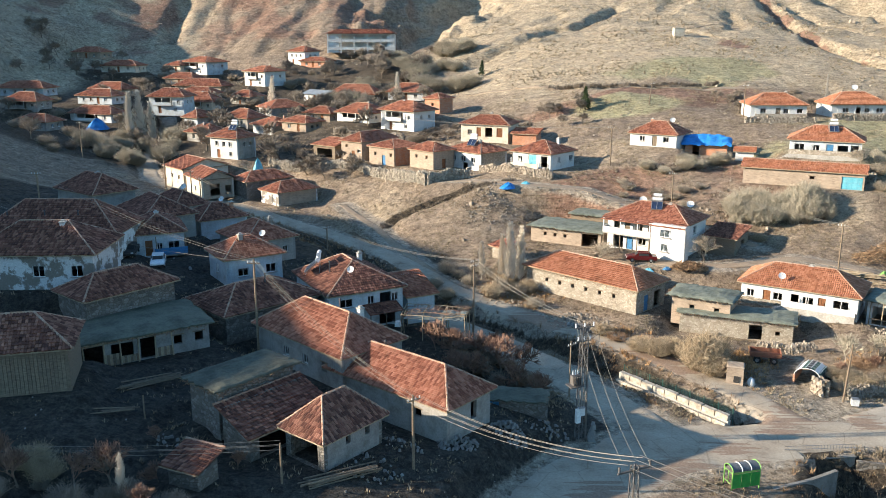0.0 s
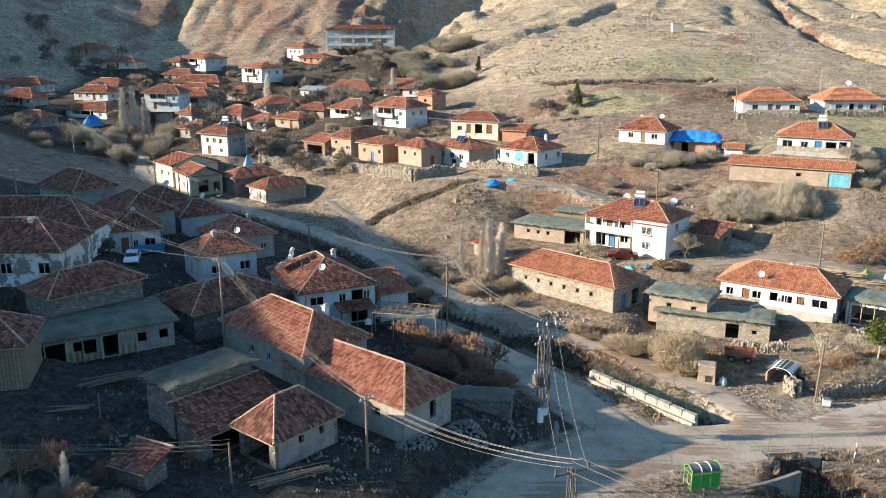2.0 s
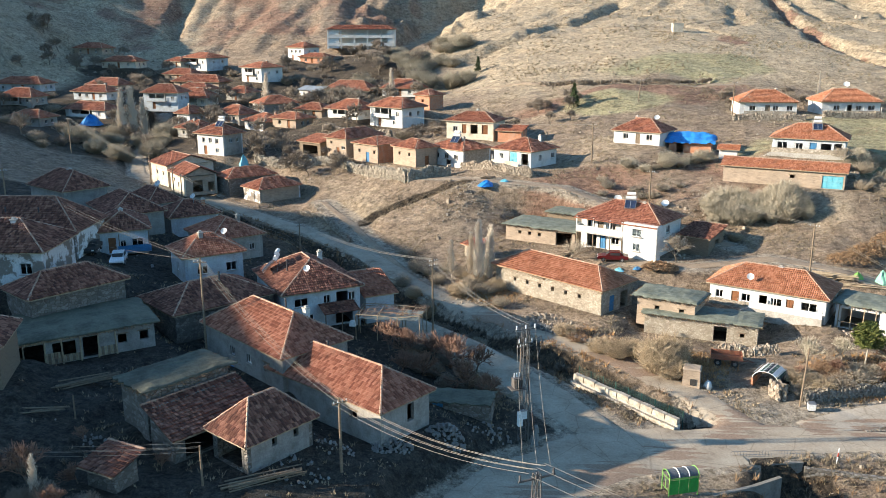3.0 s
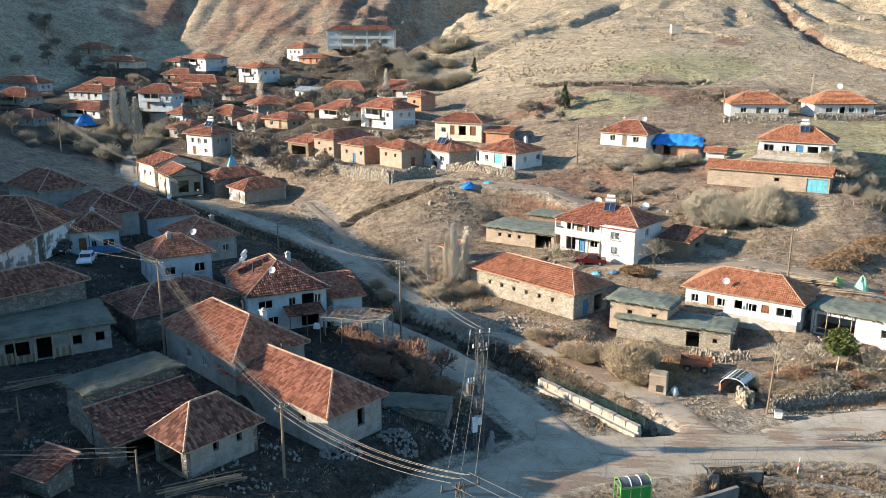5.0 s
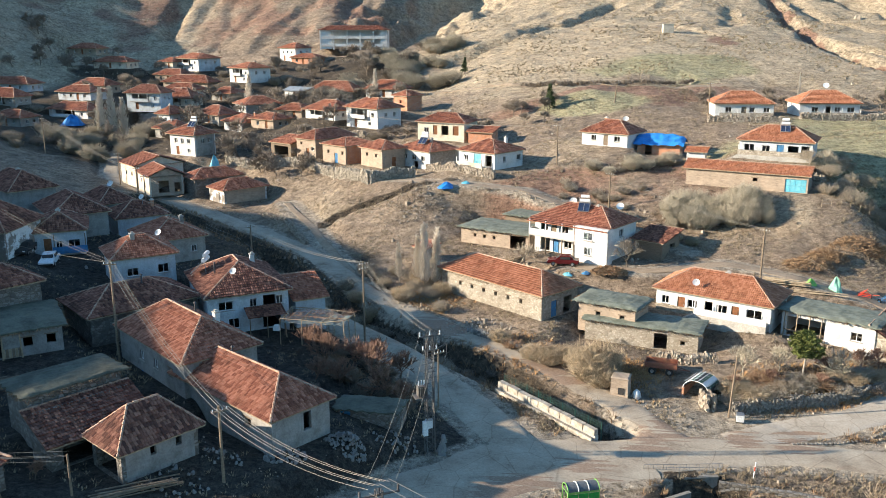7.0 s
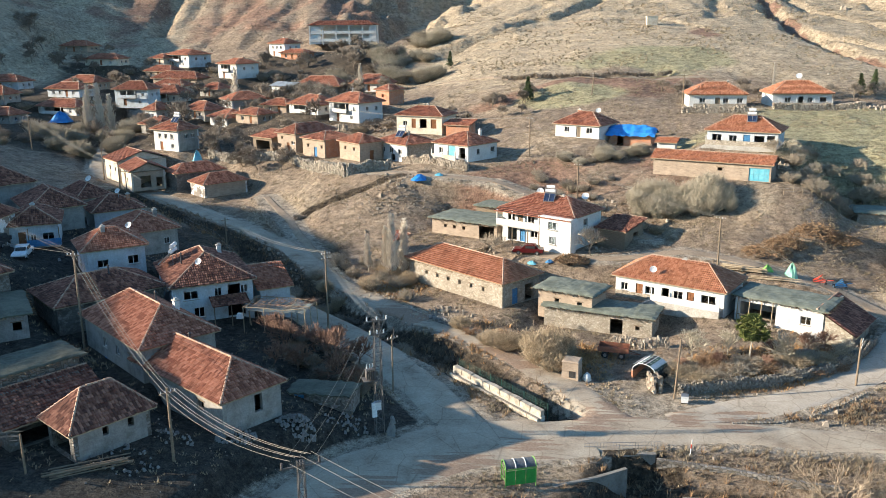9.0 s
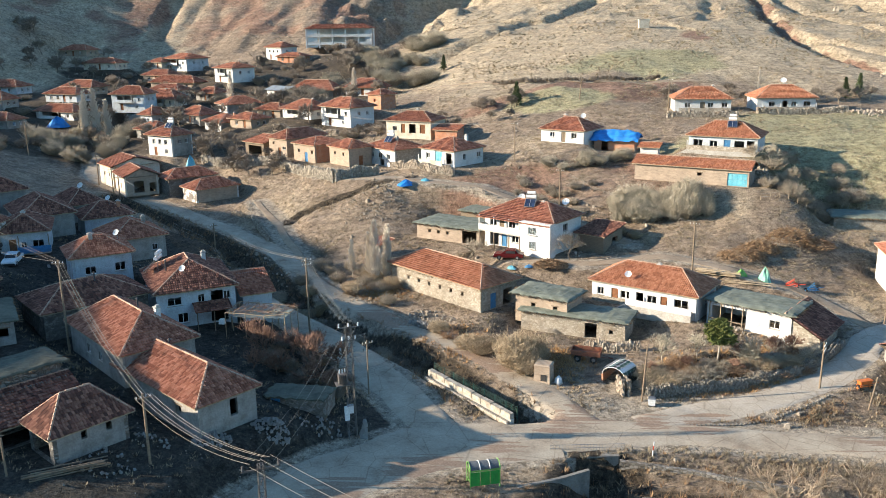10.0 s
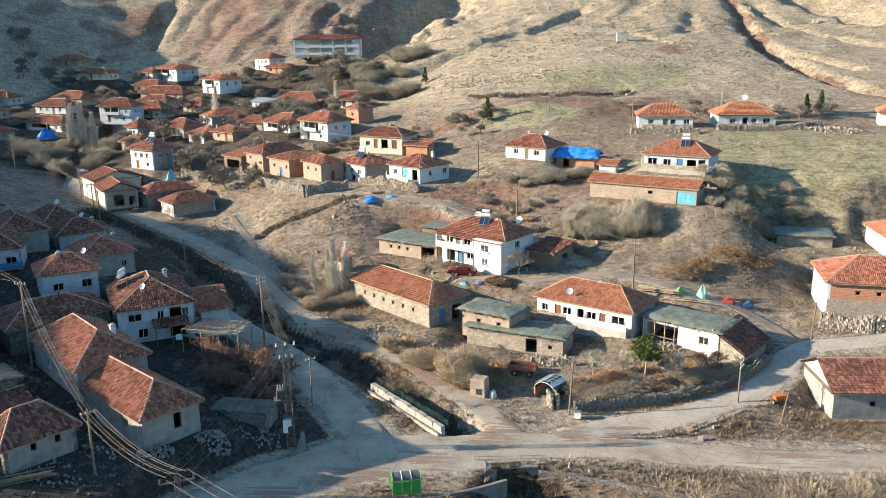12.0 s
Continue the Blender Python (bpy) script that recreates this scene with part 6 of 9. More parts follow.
def timber_front(d, x0, x1, rnd):
    """Crooked posts, a beam, plank infill and stacked wood along an open shed front."""
    y0, top = -d["W"] / 2 + 0.25, d["eave"] - d["base"]
    part("eave_beam", Shape().tube((x0, y0, top - 0.16), (x1, y0, top - 0.1), 0.1, 0.09, 7), WOODL, d["ob"])
    n = int((x1 - x0) / 1.5)
    for i in range(n + 1):
        x = x0 + (x1 - x0) * i / n + rnd.uniform(-0.15, 0.15)
        part("post", Shape().tube((x, y0, -0.4), (x + rnd.uniform(-0.1, 0.1), y0, top - 0.12), 0.085, 0.07, 6), WOODL, d["ob"])
        if i < n and i % 3 != 1:
            w = (x1 - x0) / n
            lo, hi = (0.1, rnd.uniform(0.8, 1.5))
            for k in range(6):
                part("plank", Shape().box((x + w * (k + 0.5) / 6, y0 + 0.12, (lo + hi) / 2), (w / 6 - 0.03, 0.04, hi - lo)), WOOD if k % 2 else WOODL, d["ob"])

long_shed, plank_barn = nearest(-30.3, 78), nearest(-34.4, 65.6)
timber_front(long_shed, -6.6, 3.0, random.Random(21))

def boarding(d):
    """Vertical weathered boards over the front of the barn."""
    rnd = random.Random(31)
    y0, l, top = -d["W"] / 2 + d["over"], d["L"] - 2 * d["over"], d["eave"] - d["base"]
    n = int(l / 0.28)
    for i in range(n):
        x = -l / 2 + l * (i + 0.5) / n
        part("board", Shape().box((x, y0 - 0.035, top / 2 - 0.2 + rnd.uniform(-0.05, 0.05)), (l / n - 0.03, 0.05, top - 0.1)), WOOD, d["ob"])
boarding(plank_barn)

def blue_balcony():
    d = nearest(-41, 108)
    x0 = d["L"] / 2 - 0.45
    b = part("balcony", Shape().box((x0 + 0.55, 1.2, 0.5), (1.1, 4.0, 0.16)), CONCRETE, d["ob"])
    part("cladding", Shape().box((x0 + 1.12, 1.2, 0.95), (0.06, 4.0, 0.9)), BLUEP, b, "blue sheet cladding")
    for yy in (-0.6, 3.0):
        part("post", Shape().tube((x0 + 1.0, yy, 0.56), (x0 + 1.0, yy, 2.9), 0.06), WOOD, b)
blue_balcony()

def school():
    """The long two-storey school with open galleries."""
    ob = thing("school_building", SCHOOL, "long two-storey white building with galleries and a red roof", "school")
    L, W, H = 26.0, 8.0, 6.0
    part("back_block", Shape().box((0, 1.6, H / 2 - 0.5), (L, W - 3.2, H + 1.0)), WHITE, ob)
    for z in (0.0, 2.9, 5.8):
        part("floor_slab", Shape().box((0, -W / 2 + 1.6, z), (L, 3.2, 0.25)), WHITE, ob)
    for i in range(6):
        x = -L / 2 + 0.25 + (L - 0.5) * i / 5
        part("pier", Shape().box((x, -W / 2 + 0.3, H / 2 - 0.7), (0.5, 0.56, H + 1.4)), WHITE, ob)
    for i in range(5):
        for j in (0, 1):
            x = -L / 2 + 0.25 + (L - 0.5) * (i + 0.5) / 5
            z = j * 2.9
            if (i, j) not in ((0, 0), (2, 0)):
                w_ = part("gallery_wall", Shape().box((x, 0.05, z + 0.65), (4.5, 0.1, 1.0)), GREYR, ob)
                window(ob, Matrix.Translation((x - 1.0, -0.06, z + 1.2)), 1.4, 1.2)
            part("railing", Shape().box((x, -W / 2 + 0.1, z + 0.55), (4.4, 0.1, 0.8)), WHITE, ob)
    part("end_bay", Shape().box((-L / 2 + 2.6, -W / 2 + 0.9, H / 2 - 0.6), (4.0, 1.2, H + 1.0)), WHITE, ob)
    part("end_bay", Shape().box((L / 2 - 1.6, -W / 2 + 0.9, H / 2 - 0.6), (2.4, 1.2, H + 1.0)), WHITE, ob)
    t, x, y, zr = Shape(), L / 2 + 0.4, W / 2 + 0.4, H + 1.7
    rnd = random.Random(5)
    c = [(-x, -y, H), (x, -y, H), (x, y, H), (-x, y, H)]
    a, b = (-x + 4, 0, zr), (x - 4, 0, zr)
    for p in ((c[0], c[1], b, a), (c[1], c[2], b, b), (c[2], c[3], a, b), (c[3], c[0], a, a)):
        lay_tiles(t, *p, rnd, 1.9, 0.3)
    part("roof", t, TILE, ob)
school()

def street_porch():
    """Tiled porch on posts against the two-storey house."""
    d = mid_house
    x0 = d["L"] / 2 - 0.45
    t = Shape()
    lay_tiles(t, (x0 + 2.2, -0.6, 2.15), (x0 + 2.2, 3.6, 2.15), (x0, 3.6, 2.75), (x0, -0.6, 2.75), random.Random(8))
    p = part("porch_roof", t, TILE_OLD, d["ob"], "small tiled porch roof")
    for y in (-0.4, 1.5, 3.4):
        part("post", Shape().tube((x0 + 2.0, y, -0.6), (x0 + 2.0, y, 2.2), 0.07, 0.06, 6), WOOD, p)
street_porch()

# ---------------------------------------------------------------- trees and shrubs
def bare_crown(rnd, height, spread, levels, twigs, up=0.5, r0=0.11, first=0.3, fat=1.0):
    """Trunk and branches as two shapes; the branches fork down to thin twigs."""
    trunk, crown = Shape(), Shape()
    def grow(p, d, length, r, level):
        bends = 3 if level < 2 else 2
        for i in range(bends):
            q = p + d * (length / bends)
            s = trunk if level == 0 else crown
            r1 = max(r * (0.86 if level == 0 else 0.78), (0.036 if level < levels else 0.026) * fat)
            s.tube(p, q, r, r1, 5 if level == 0 else 3, False)
            p, r = q, r1
            d = (d + Vector((rnd.gauss(0, 0.22), rnd.gauss(0, 0.22), rnd.gauss(0.06 * up, 0.12)))).normalized()
        if level < levels:
            n = twigs if level else twigs + 1
            for i in range(n):
                a = rnd.uniform(0, 6.283)
                tilt = rnd.uniform(0.35, 0.95) * spread
                side = d.orthogonal().normalized()
                side.rotate(Matrix.Rotation(a, 3, d))
                e = (d * math.cos(tilt) + side * math.sin(tilt) + Vector((0, 0, 0.25 * up))).normalized()
                grow(p - d * rnd.uniform(0, length * 0.35), e, length * rnd.uniform(0.72, 0.95), r * rnd.uniform(0.55, 0.8), level + 1)
    grow(Vector((0, 0, -0.25)), Vector((rnd.gauss(0, 0.06), rnd.gauss(0, 0.06), 1)).normalized(), height * first, r0, 0)
    return trunk, crown

def shrub_shape(rnd, height, width, stems, forks=3, k=1.0):
    """Many thin stems from one root, each with side twigs."""
    s = Shape()
    for i in range(stems):
        a = rnd.uniform(0, 6.283)
        lean = rnd.uniform(0.05, 1.0) ** 0.6
        base = Vector((math.cos(a), math.sin(a), 0)) * rnd.uniform(0, width * 0.2)
        base.z = -0.1
        d = Vector((math.cos(a) * lean * width * 0.46, math.sin(a) * lean * width * 0.46, height * rnd.uniform(0.5, 1.0) * math.sqrt(1.02 - 0.8 * lean * lean)))
        kn = base + d * 0.5 + Vector((rnd.gauss(0, 0.12), rnd.gauss(0, 0.12), 0.1)) * width * 0.3
        t = base + d
        s.tube(base, kn, 0.04 * k, 0.034 * k, 3, False)
        s.tube(kn, t, 0.034 * k, 0.018 * k, 3, False)
        for j in range(forks):
            f = rnd.uniform(0.3, 1.0)
            p = base.lerp(kn, f) if j % 2 else kn.lerp(t, f)
            e = Vector((rnd.gauss(0, 1), rnd.gauss(0, 1), rnd.uniform(0.2, 1.4))).normalized()
            q = p + e * height * rnd.uniform(0.12, 0.3)
            s.tube(p, q, 0.026 * k, 0.014 * k, 3, False)
            e2 = (e + Vector((rnd.gauss(0, 0.7), rnd.gauss(0, 0.7), 0.3))).normalized()
            m = p.lerp(q, 0.5)
            s.tube(m, m + e2 * height * rnd.uniform(0.08, 0.18), 0.02 * k, 0.012 * k, 3, False)
    return s

def poplar_shapes(rnd, height):
    trunk, crown = Shape(), Shape()
    trunk.tube((0, 0, -0.3), (0, 0, height * 0.55), 0.11, 0.07, 7).tube((0, 0, height * 0.55), (0.1, 0, height * 0.97), 0.07, 0.02, 5)
    for i in range(430):
        f = rnd.uniform(0.08, 0.97)
        z = height * f
        a = rnd.uniform(0, 6.283)
        ln = height * rnd.uniform(0.10, 0.2) * (1.05 - 0.8 * f) * min(1.0, 0.5 + 2.5 * f)
        out = rnd.uniform(0.2, 0.5)
        p = Vector((0, 0, z))
        q = p + Vector((math.cos(a) * ln * out * 1.6, math.sin(a) * ln * out * 1.6, ln * 0.6))
        r = q + Vector((math.cos(a) * ln * out * 0.5, math.sin(a) * ln * out * 0.5, ln * 0.6))
        crown.tube(p, q, 0.04, 0.032, 3, False)
        crown.tube(q, r, 0.032, 0.016, 3, False)
        for j in range(2):
            e = q + Vector((rnd.gauss(0, 0.2), rnd.gauss(0, 0.2), rnd.uniform(0.3, 0.9) * (1.1 - 0.7 * f)))
            crown.tube(q.lerp(p, 0.3 * j), e, 0.026, 0.014, 3, False)
    return trunk, crown

def needle_shapes(rnd, trunk_h, w, h, n, cone=False):
    """A pine with tufts of needles in ragged clumps."""
    trunk, crown = Shape(), Shape()
    trunk.tube((0, 0, -0.3), (0.12, 0.05, trunk_h), 0.10, 0.07, 7).tube((0.12, 0.05, trunk_h), (0.1, 0, trunk_h + h * 0.85), 0.07, 0.02, 6)
    for i in range(n):
        a = rnd.uniform(0, 6.283)
        t = rnd.random()
        if cone:
            c = Vector((math.cos(a), math.sin(a), 0)) * w / 2 * (1 - t) * rnd.uniform(0.3, 1.0) + Vector((0, 0, trunk_h + h * t))
        else:
            r = w / 2 * rnd.uniform(0.3, 1.0) * (1 - 0.5 * abs(2 * t - 0.8) ** 2)
            lump = 1 + 0.28 * math.sin(3 * a + 5 * t) + 0.16 * math.sin(7 * a - 3 * t)
            c = Vector((math.cos(a) * r * lump, math.sin(a) * r * lump, trunk_h + h * t * (0.85 + 0.15 * lump)))
        trunk.tube((0.1, 0.03, c.z - 0.25), c, 0.018, 0.01, 3, False)
        for j in range(26):
            d = Vector((rnd.gauss(0, 1), rnd.gauss(0, 1), rnd.gauss(0.5, 0.8))).normalized()
            p = c + d * rnd.uniform(0.0, 0.14)
            q = p + d * rnd.uniform(0.2, 0.42)
            side = d.orthogonal().normalized() * 0.06
            crown.face(p - side, p + side, q)
    return trunk, crown

def variants(n, make):
    return [make(random.Random(100 + i)) for i in range(n)]

def mesh_of(shape, name, mat):
    me = shape.mesh(name)
    me.materials.append(mat)
    return me

def library(kind, n, make, trunk_mat, crown_mat):
    out = []
    for t, c in variants(n, make):
        out.append((mesh_of(t, "trunk", trunk_mat), mesh_of(c, "crown", crown_mat)))
    return out

TREES = library("tree", 4, lambda r: bare_crown(r, 5.4, 0.95, 4, 4), BARK, TWIG)
TREES_RED = library("tree", 4, lambda r: bare_crown(r, 4.6, 0.85, 4, 4, 0.7, 0.09, 0.22, 0.85), BARK, TWIG_RED)
TREES_PALE = library("tree", 3, lambda r: bare_crown(r, 5.2, 0.85, 4, 4, 0.8, 0.10, 0.28), BARK_PALE, TWIG_PALE)
WILLOWS = library("tree", 4, lambda r: bare_crown(r, 6.4, 0.8, 4, 3, 0.6, 0.085, 0.26, 0.7), BARK_PALE, TWIG_WIL)
POPLARS = library("poplar", 3, lambda r: poplar_shapes(r, 10.0), BARK_PALE, TWIG_POP)
FAR_TREES = library("tree", 4, lambda r: bare_crown(r, 5.4, 0.95, 4, 4, 0.5, 0.16, 0.28, 1.7), BARK, TWIG_DARK)
PINES = library("pine", 1, lambda r: needle_shapes(r, 2.4, 2.9, 2.5, 300), BARK_PALE, NEEDLE)
FIRS = library("fir", 1, lambda r: needle_shapes(r, 0.5, 3.2, 4.8, 150, True), BARK, CONIFER)
SHRUBS = [mesh_of(shrub_shape(random.Random(i), 2.4, 3.4, 170, 5, 0.75), "stems", TWIG) for i in range(3)]
SHRUBS_PALE = [mesh_of(shrub_shape(random.Random(20 + i), 2.6, 3.8, 230, 7, 0.7), "stems", TWIG_PALE) for i in range(3)]
SHRUBS_TAN = [mesh_of(shrub_shape(random.Random(60 + i), 2.6, 3.4, 260, 8, 0.6), "stems", TWIG_TAN) for i in range(3)]
SHRUBS_DARK = [mesh_of(shrub_shape(random.Random(80 + i), 2.2, 3.0, 120, 5, 0.75), "stems", TWIG_DARK) for i in range(3)]
SHRUBS_RED = [mesh_of(shrub_shape(random.Random(40 + i), 1.8, 3.2, 150, 6, 0.65), "stems", RUSSET) for i in range(3)]
RT = random.Random(77)

def tree(lib, x, y, size, name="bare_tree", label="leafless tree with fine twigs", group="bare trees", category="tree", squeeze=1.0):
    t, c = RT.choice(lib)
    ob = new(name)
    ob.matrix_basis = pose(x, y, land_at(x, y), RT.uniform(-3, 3), RT.uniform(-3, 3), RT.uniform(0, 360)) @ Matrix.Diagonal((size * squeeze, size * squeeze, size, 1))
    tagged(ob, label, category, group)
    part("trunk", t, None, ob)
    part("crown", c, None, ob)
    return ob

def shrub(lib, x, y, size, tall=1.0, label="leafless shrub of thin stems", group="shrubs"):
    me = RT.choice(lib)
    ob = new("shrub", me)
    ob.matrix_basis = pose(x, y, land_at(x, y), 0, 0, RT.uniform(0, 360)) @ Matrix.Diagonal((size, size, size * tall, 1))
    return tagged(ob, label, "shrub", group)

def brush_mass(name, lib, places, label):
    """Uncountable far brush joined into one mesh: places are x, y, size, height factor."""
    vs, fs, k = [], [], 0
    for x, y, size, tall in places:
        me = RT.choice(lib)
        co = np.empty(len(me.vertices) * 3)
        me.vertices.foreach_get("co", co)
        co = co.reshape(-1, 3) * (size, size, size * tall)
        a = RT.uniform(0, 6.283)
        c, sn = math.cos(a), math.sin(a)
        co = np.stack([co[:, 0] * c - co[:, 1] * sn + x, co[:, 0] * sn + co[:, 1] * c + y, co[:, 2] + land_at(x, y)], 1)
        li = np.empty(len(me.loops), np.int32)
        me.loops.foreach_get("vertex_index", li)
        vs.append(co)
        fs.append(li.reshape(-1, 4) + k)
        k += len(co)
    v, f = np.concatenate(vs), np.concatenate(fs)
    out = bpy.data.meshes.new(name)
    out.vertices.add(len(v))
    out.vertices.foreach_set("co", v.ravel())
    out.loops.add(f.size)
    out.loops.foreach_set("vertex_index", f.ravel().astype(np.int32))
    out.polygons.add(len(f))
    out.polygons.foreach_set("loop_start", (np.arange(len(f)) * 4).astype(np.int32))
    out.update(calc_edges=True)
    out.materials.append(lib[0].materials[0])
    return tagged(new(name, out), label, "brush", kind="stuff")

def inside(x, y, grow=0.6):
    return any(float(rect_distance(np.array([x]), np.array([y]), d, grow)[0]) <= 0 for d in BUILDINGS)

def scatter(n, x0, x1, y0, y1, rnd, keep=0.8):
    """n places clear of buildings and roads."""
    out = []
    while len(out) < n:
        x, y = rnd.uniform(x0, x1), rnd.uniform(y0, y1)
        if inside(x, y, keep):
            continue
        if any(float(to_line(np.array([x]), np.array([y]), l)[0][0]) < h + 0.4 for l, h in ROADS):
            continue
        out.append((x, y))
    return out

POP = "slender leafless poplar with pale upright branches"
for x, y, s in ((9.3, 114.2, 0.93), (10.6, 115.4, 0.85), (8.4, 116.0, 0.7), (5.6, 117.5, 0.55)):
    tree(POPLARS, x, y, s, "poplar", POP, "poplars", squeeze=0.95)
for x, y, s in ((-81.5, 222, 1.25), (-78.5, 223, 1.3), (-76.0, 224, 1.15), (-79.6, 218, 1.0), (-49, 246, 1.05), (-13, 250, 0.8)):
    tree(POPLARS, x, y, s, "poplar", POP, "poplars", squeeze=1.0)
tree(POPLARS, 84.5, 190, 0.8, "poplar", POP, "poplars", squeeze=0.4)
tree(PINES, 50.3, 87.6, 1.0, "pine_tree", "small green pine on a thin pale trunk", "pines", squeeze=1.05)
tree(FIRS, 32.0, 194, 1.0, "fir_tree", "dark green conifer on the slope", "conifers")
for x, y in ((104, 192), (108, 195), (12, 270)):
    tree(FIRS, x, y, 0.9, "fir_tree", "dark green conifer on the slope", "conifers")
REDT = "leafless reddish fruit tree in a shaded yard"
for x, y, s in ((1.0, 84.5, 1.0), (3.6, 86.6, 0.95), (6.2, 84.0, 1.1), (3.0, 81.2, 0.9), (7.6, 80.6, 1.0), (9.6, 78.2, 0.7), (-0.8, 87.0, 0.9), (5.4, 89.0, 0.9), (8.6, 86.2, 0.95), (0.8, 80.0, 0.8)):
    tree(TREES_RED, x, y, s * 1.2, label=REDT)
for x, y in scatter(22, -1, 12, 76, 90, RT):
    shrub(SHRUBS_DARK, x, y, RT.uniform(0.35, 0.75), RT.uniform(0.7, 1.3), "dark leafless brush in a shaded yard")
for x, y, s in ((4.0, 82.8, 0.8), (6.6, 85.9, 0.8), (8.4, 81.6, 0.8), (1.6, 86.4, 0.7), (9.8, 79.0, 0.7)):
    shrub(SHRUBS_RED, x, y, s, 0.8, "reddish leafless thicket beside the street")
for x, y, s in ((-28.6, 51.6, 1.0), (-25.2, 52.4, 0.9), (-23.2, 53.6, 1.0), (-20.4, 55.2, 0.6), (-30.6, 53.8, 0.9), (-15.4, 58.0, 0.55), (-22.0, 60.2, 0.5), (-19.6, 50.5, 0.8)):
    tree(TREES_RED, x, y, s, label="leafless brown garden tree")
for x, y, s in ((-28.4, 53.6, 0.8), (-27.2, 52.8, 0.7)):
    shrub(SHRUBS_TAN, x, y, s, 0.9, "straw-coloured bush in a garden corner")
for x, y, s in ((-25, 50.5, 0.8), (-29.5, 50.0, 0.8), (-21.4, 52.0, 0.7), (-24.2, 55.2, 0.5), (-18.6, 51.2, 0.6)):
    shrub(SHRUBS_DARK, x, y, s, 0.9, "dark brown brush in a garden")
tree(POPLARS, -21.6, 51.6, 0.36, "poplar", "small leafless poplar in a garden", "poplars")
for x, y in scatter(14, -31, -17, 47, 56, RT):
    shrub(SHRUBS_DARK, x, y, RT.uniform(0.4, 0.7), RT.uniform(0.9, 1.4), "dark leafless thicket in a garden")
for x, y, s in ((42.5, 85.6, 0.6), (44.5, 88.2, 0.7), (46.5, 86.2, 0.65), (48.4, 89.0, 0.6), (52.6, 88.4, 0.8), (54.6, 87.4, 0.8), (57.2, 89.4, 0.85), (59.4, 90.4, 0.8), (61.2, 88.4, 0.6), (51.4, 85.6, 0.6)):
    tree(TREES_RED if RT.random() < 0.6 else TREES_PALE, x, y, s * 1.05, label="leafless orchard tree inside the stone wall")
for x, y, s in ((41.8, 83.0, 0.8), (44.0, 83.6, 0.9), (46.4, 84.2, 0.9), (49.0, 85.2, 0.9), (52.0, 86.0, 0.9), (55.2, 87.0, 0.9), (58.0, 88.0, 0.9), (60.6, 89.4, 0.8), (43.4, 86.4, 0.7), (47.0, 88.0, 0.7), (42.4, 84.6, 1.0), (45.4, 85.4, 0.9), (50.4, 86.6, 0.8), (53.6, 85.4, 0.9), (56.6, 86.2, 0.9), (59.6, 87.4, 0.8), (62.4, 90.6, 0.8)):
    shrub(SHRUBS_TAN if RT.random() < 0.3 else SHRUBS_RED if RT.random() < 0.6 else SHRUBS, x, y, s, 0.6, "dry reddish brush along the stone wall")
for i in range(34):
    f = RT.random()
    x, y = 43.0 + 20.0 * f + RT.uniform(-0.5, 0.5), 83.4 + 2.2 * f + 5.2 * f * f + RT.uniform(0.3, 3.6)
    shrub(SHRUBS_RED if i % 3 else SHRUBS, x, y, RT.uniform(0.5, 0.85), RT.uniform(0.5, 0.8), "reddish-brown leafless brush in the walled garden")
shrub(SHRUBS_TAN, 28.2, 87.9, 1.35, 1.2, "big tan leafless bush beside the road")
shrub(SHRUBS_TAN, 29.8, 89.0, 1.25, 1.25, "big tan leafless bush beside the road")
shrub(SHRUBS_TAN, 29.4, 86.4, 1.0, 1.05, "big tan leafless bush beside the road")
for x, y, s in ((22.8, 92.6, 0.9), (24.6, 91.4, 1.0), (26.2, 92.6, 0.9), (20.6, 95.6, 0.8), (19.2, 97.2, 0.8), (27.4, 91.0, 0.8), (30.8, 90.4, 0.8), (23.8, 94.0, 0.9)):
    shrub(SHRUBS_RED if RT.random() < 0.6 else SHRUBS_TAN, x, y, s, 0.8, "russet leafless bush below the barn")
GREYB = "dense silver-grey leafless thicket on the bank"
for i in range(26):
    f, g = (i % 9) / 8, i // 9
    x, y = 45.6 + 13.0 * f + RT.uniform(-0.6, 0.6), 129.4 - 2.4 * f + 1.7 * g + RT.uniform(-0.7, 0.7)
    if not inside(x, y, 0.9):
        shrub(SHRUBS_PALE, x, y, 0.62 + 0.45 * math.sin(2.8 * f + 0.2) + 0.16 * math.sin(9 * f) + RT.uniform(-0.22, 0.22), RT.uniform(1.05, 1.6), GREYB)
for x, y, sz in ((45.0, 125.4, 0.7), (42.8, 124.6, 0.6), (47.4, 124.2, 0.65), (44.0, 127.2, 0.7)):
    shrub(SHRUBS_TAN, x, y, sz, 0.75, "low tan brush on the worn bank")
for x, y in scatter(16, 68, 84, 129, 142, RT):
    tree(TREES_PALE if RT.random() < 0.4 else TREES, x, y, RT.uniform(0.55, 0.8), label="leafless brown tree in a hedged garden")
for x, y in scatter(16, 68, 86, 128, 139, RT):
    shrub(SHRUBS, x, y, RT.uniform(0.8, 1.2), 0.9, "brown leafless shrub in a hedged garden")
for x, y in scatter(12, 44, 80, 58, 66, RT):
    shrub(SHRUBS, x, y, RT.uniform(0.5, 0.9), 0.9, "bare brown scrub beside the creek")
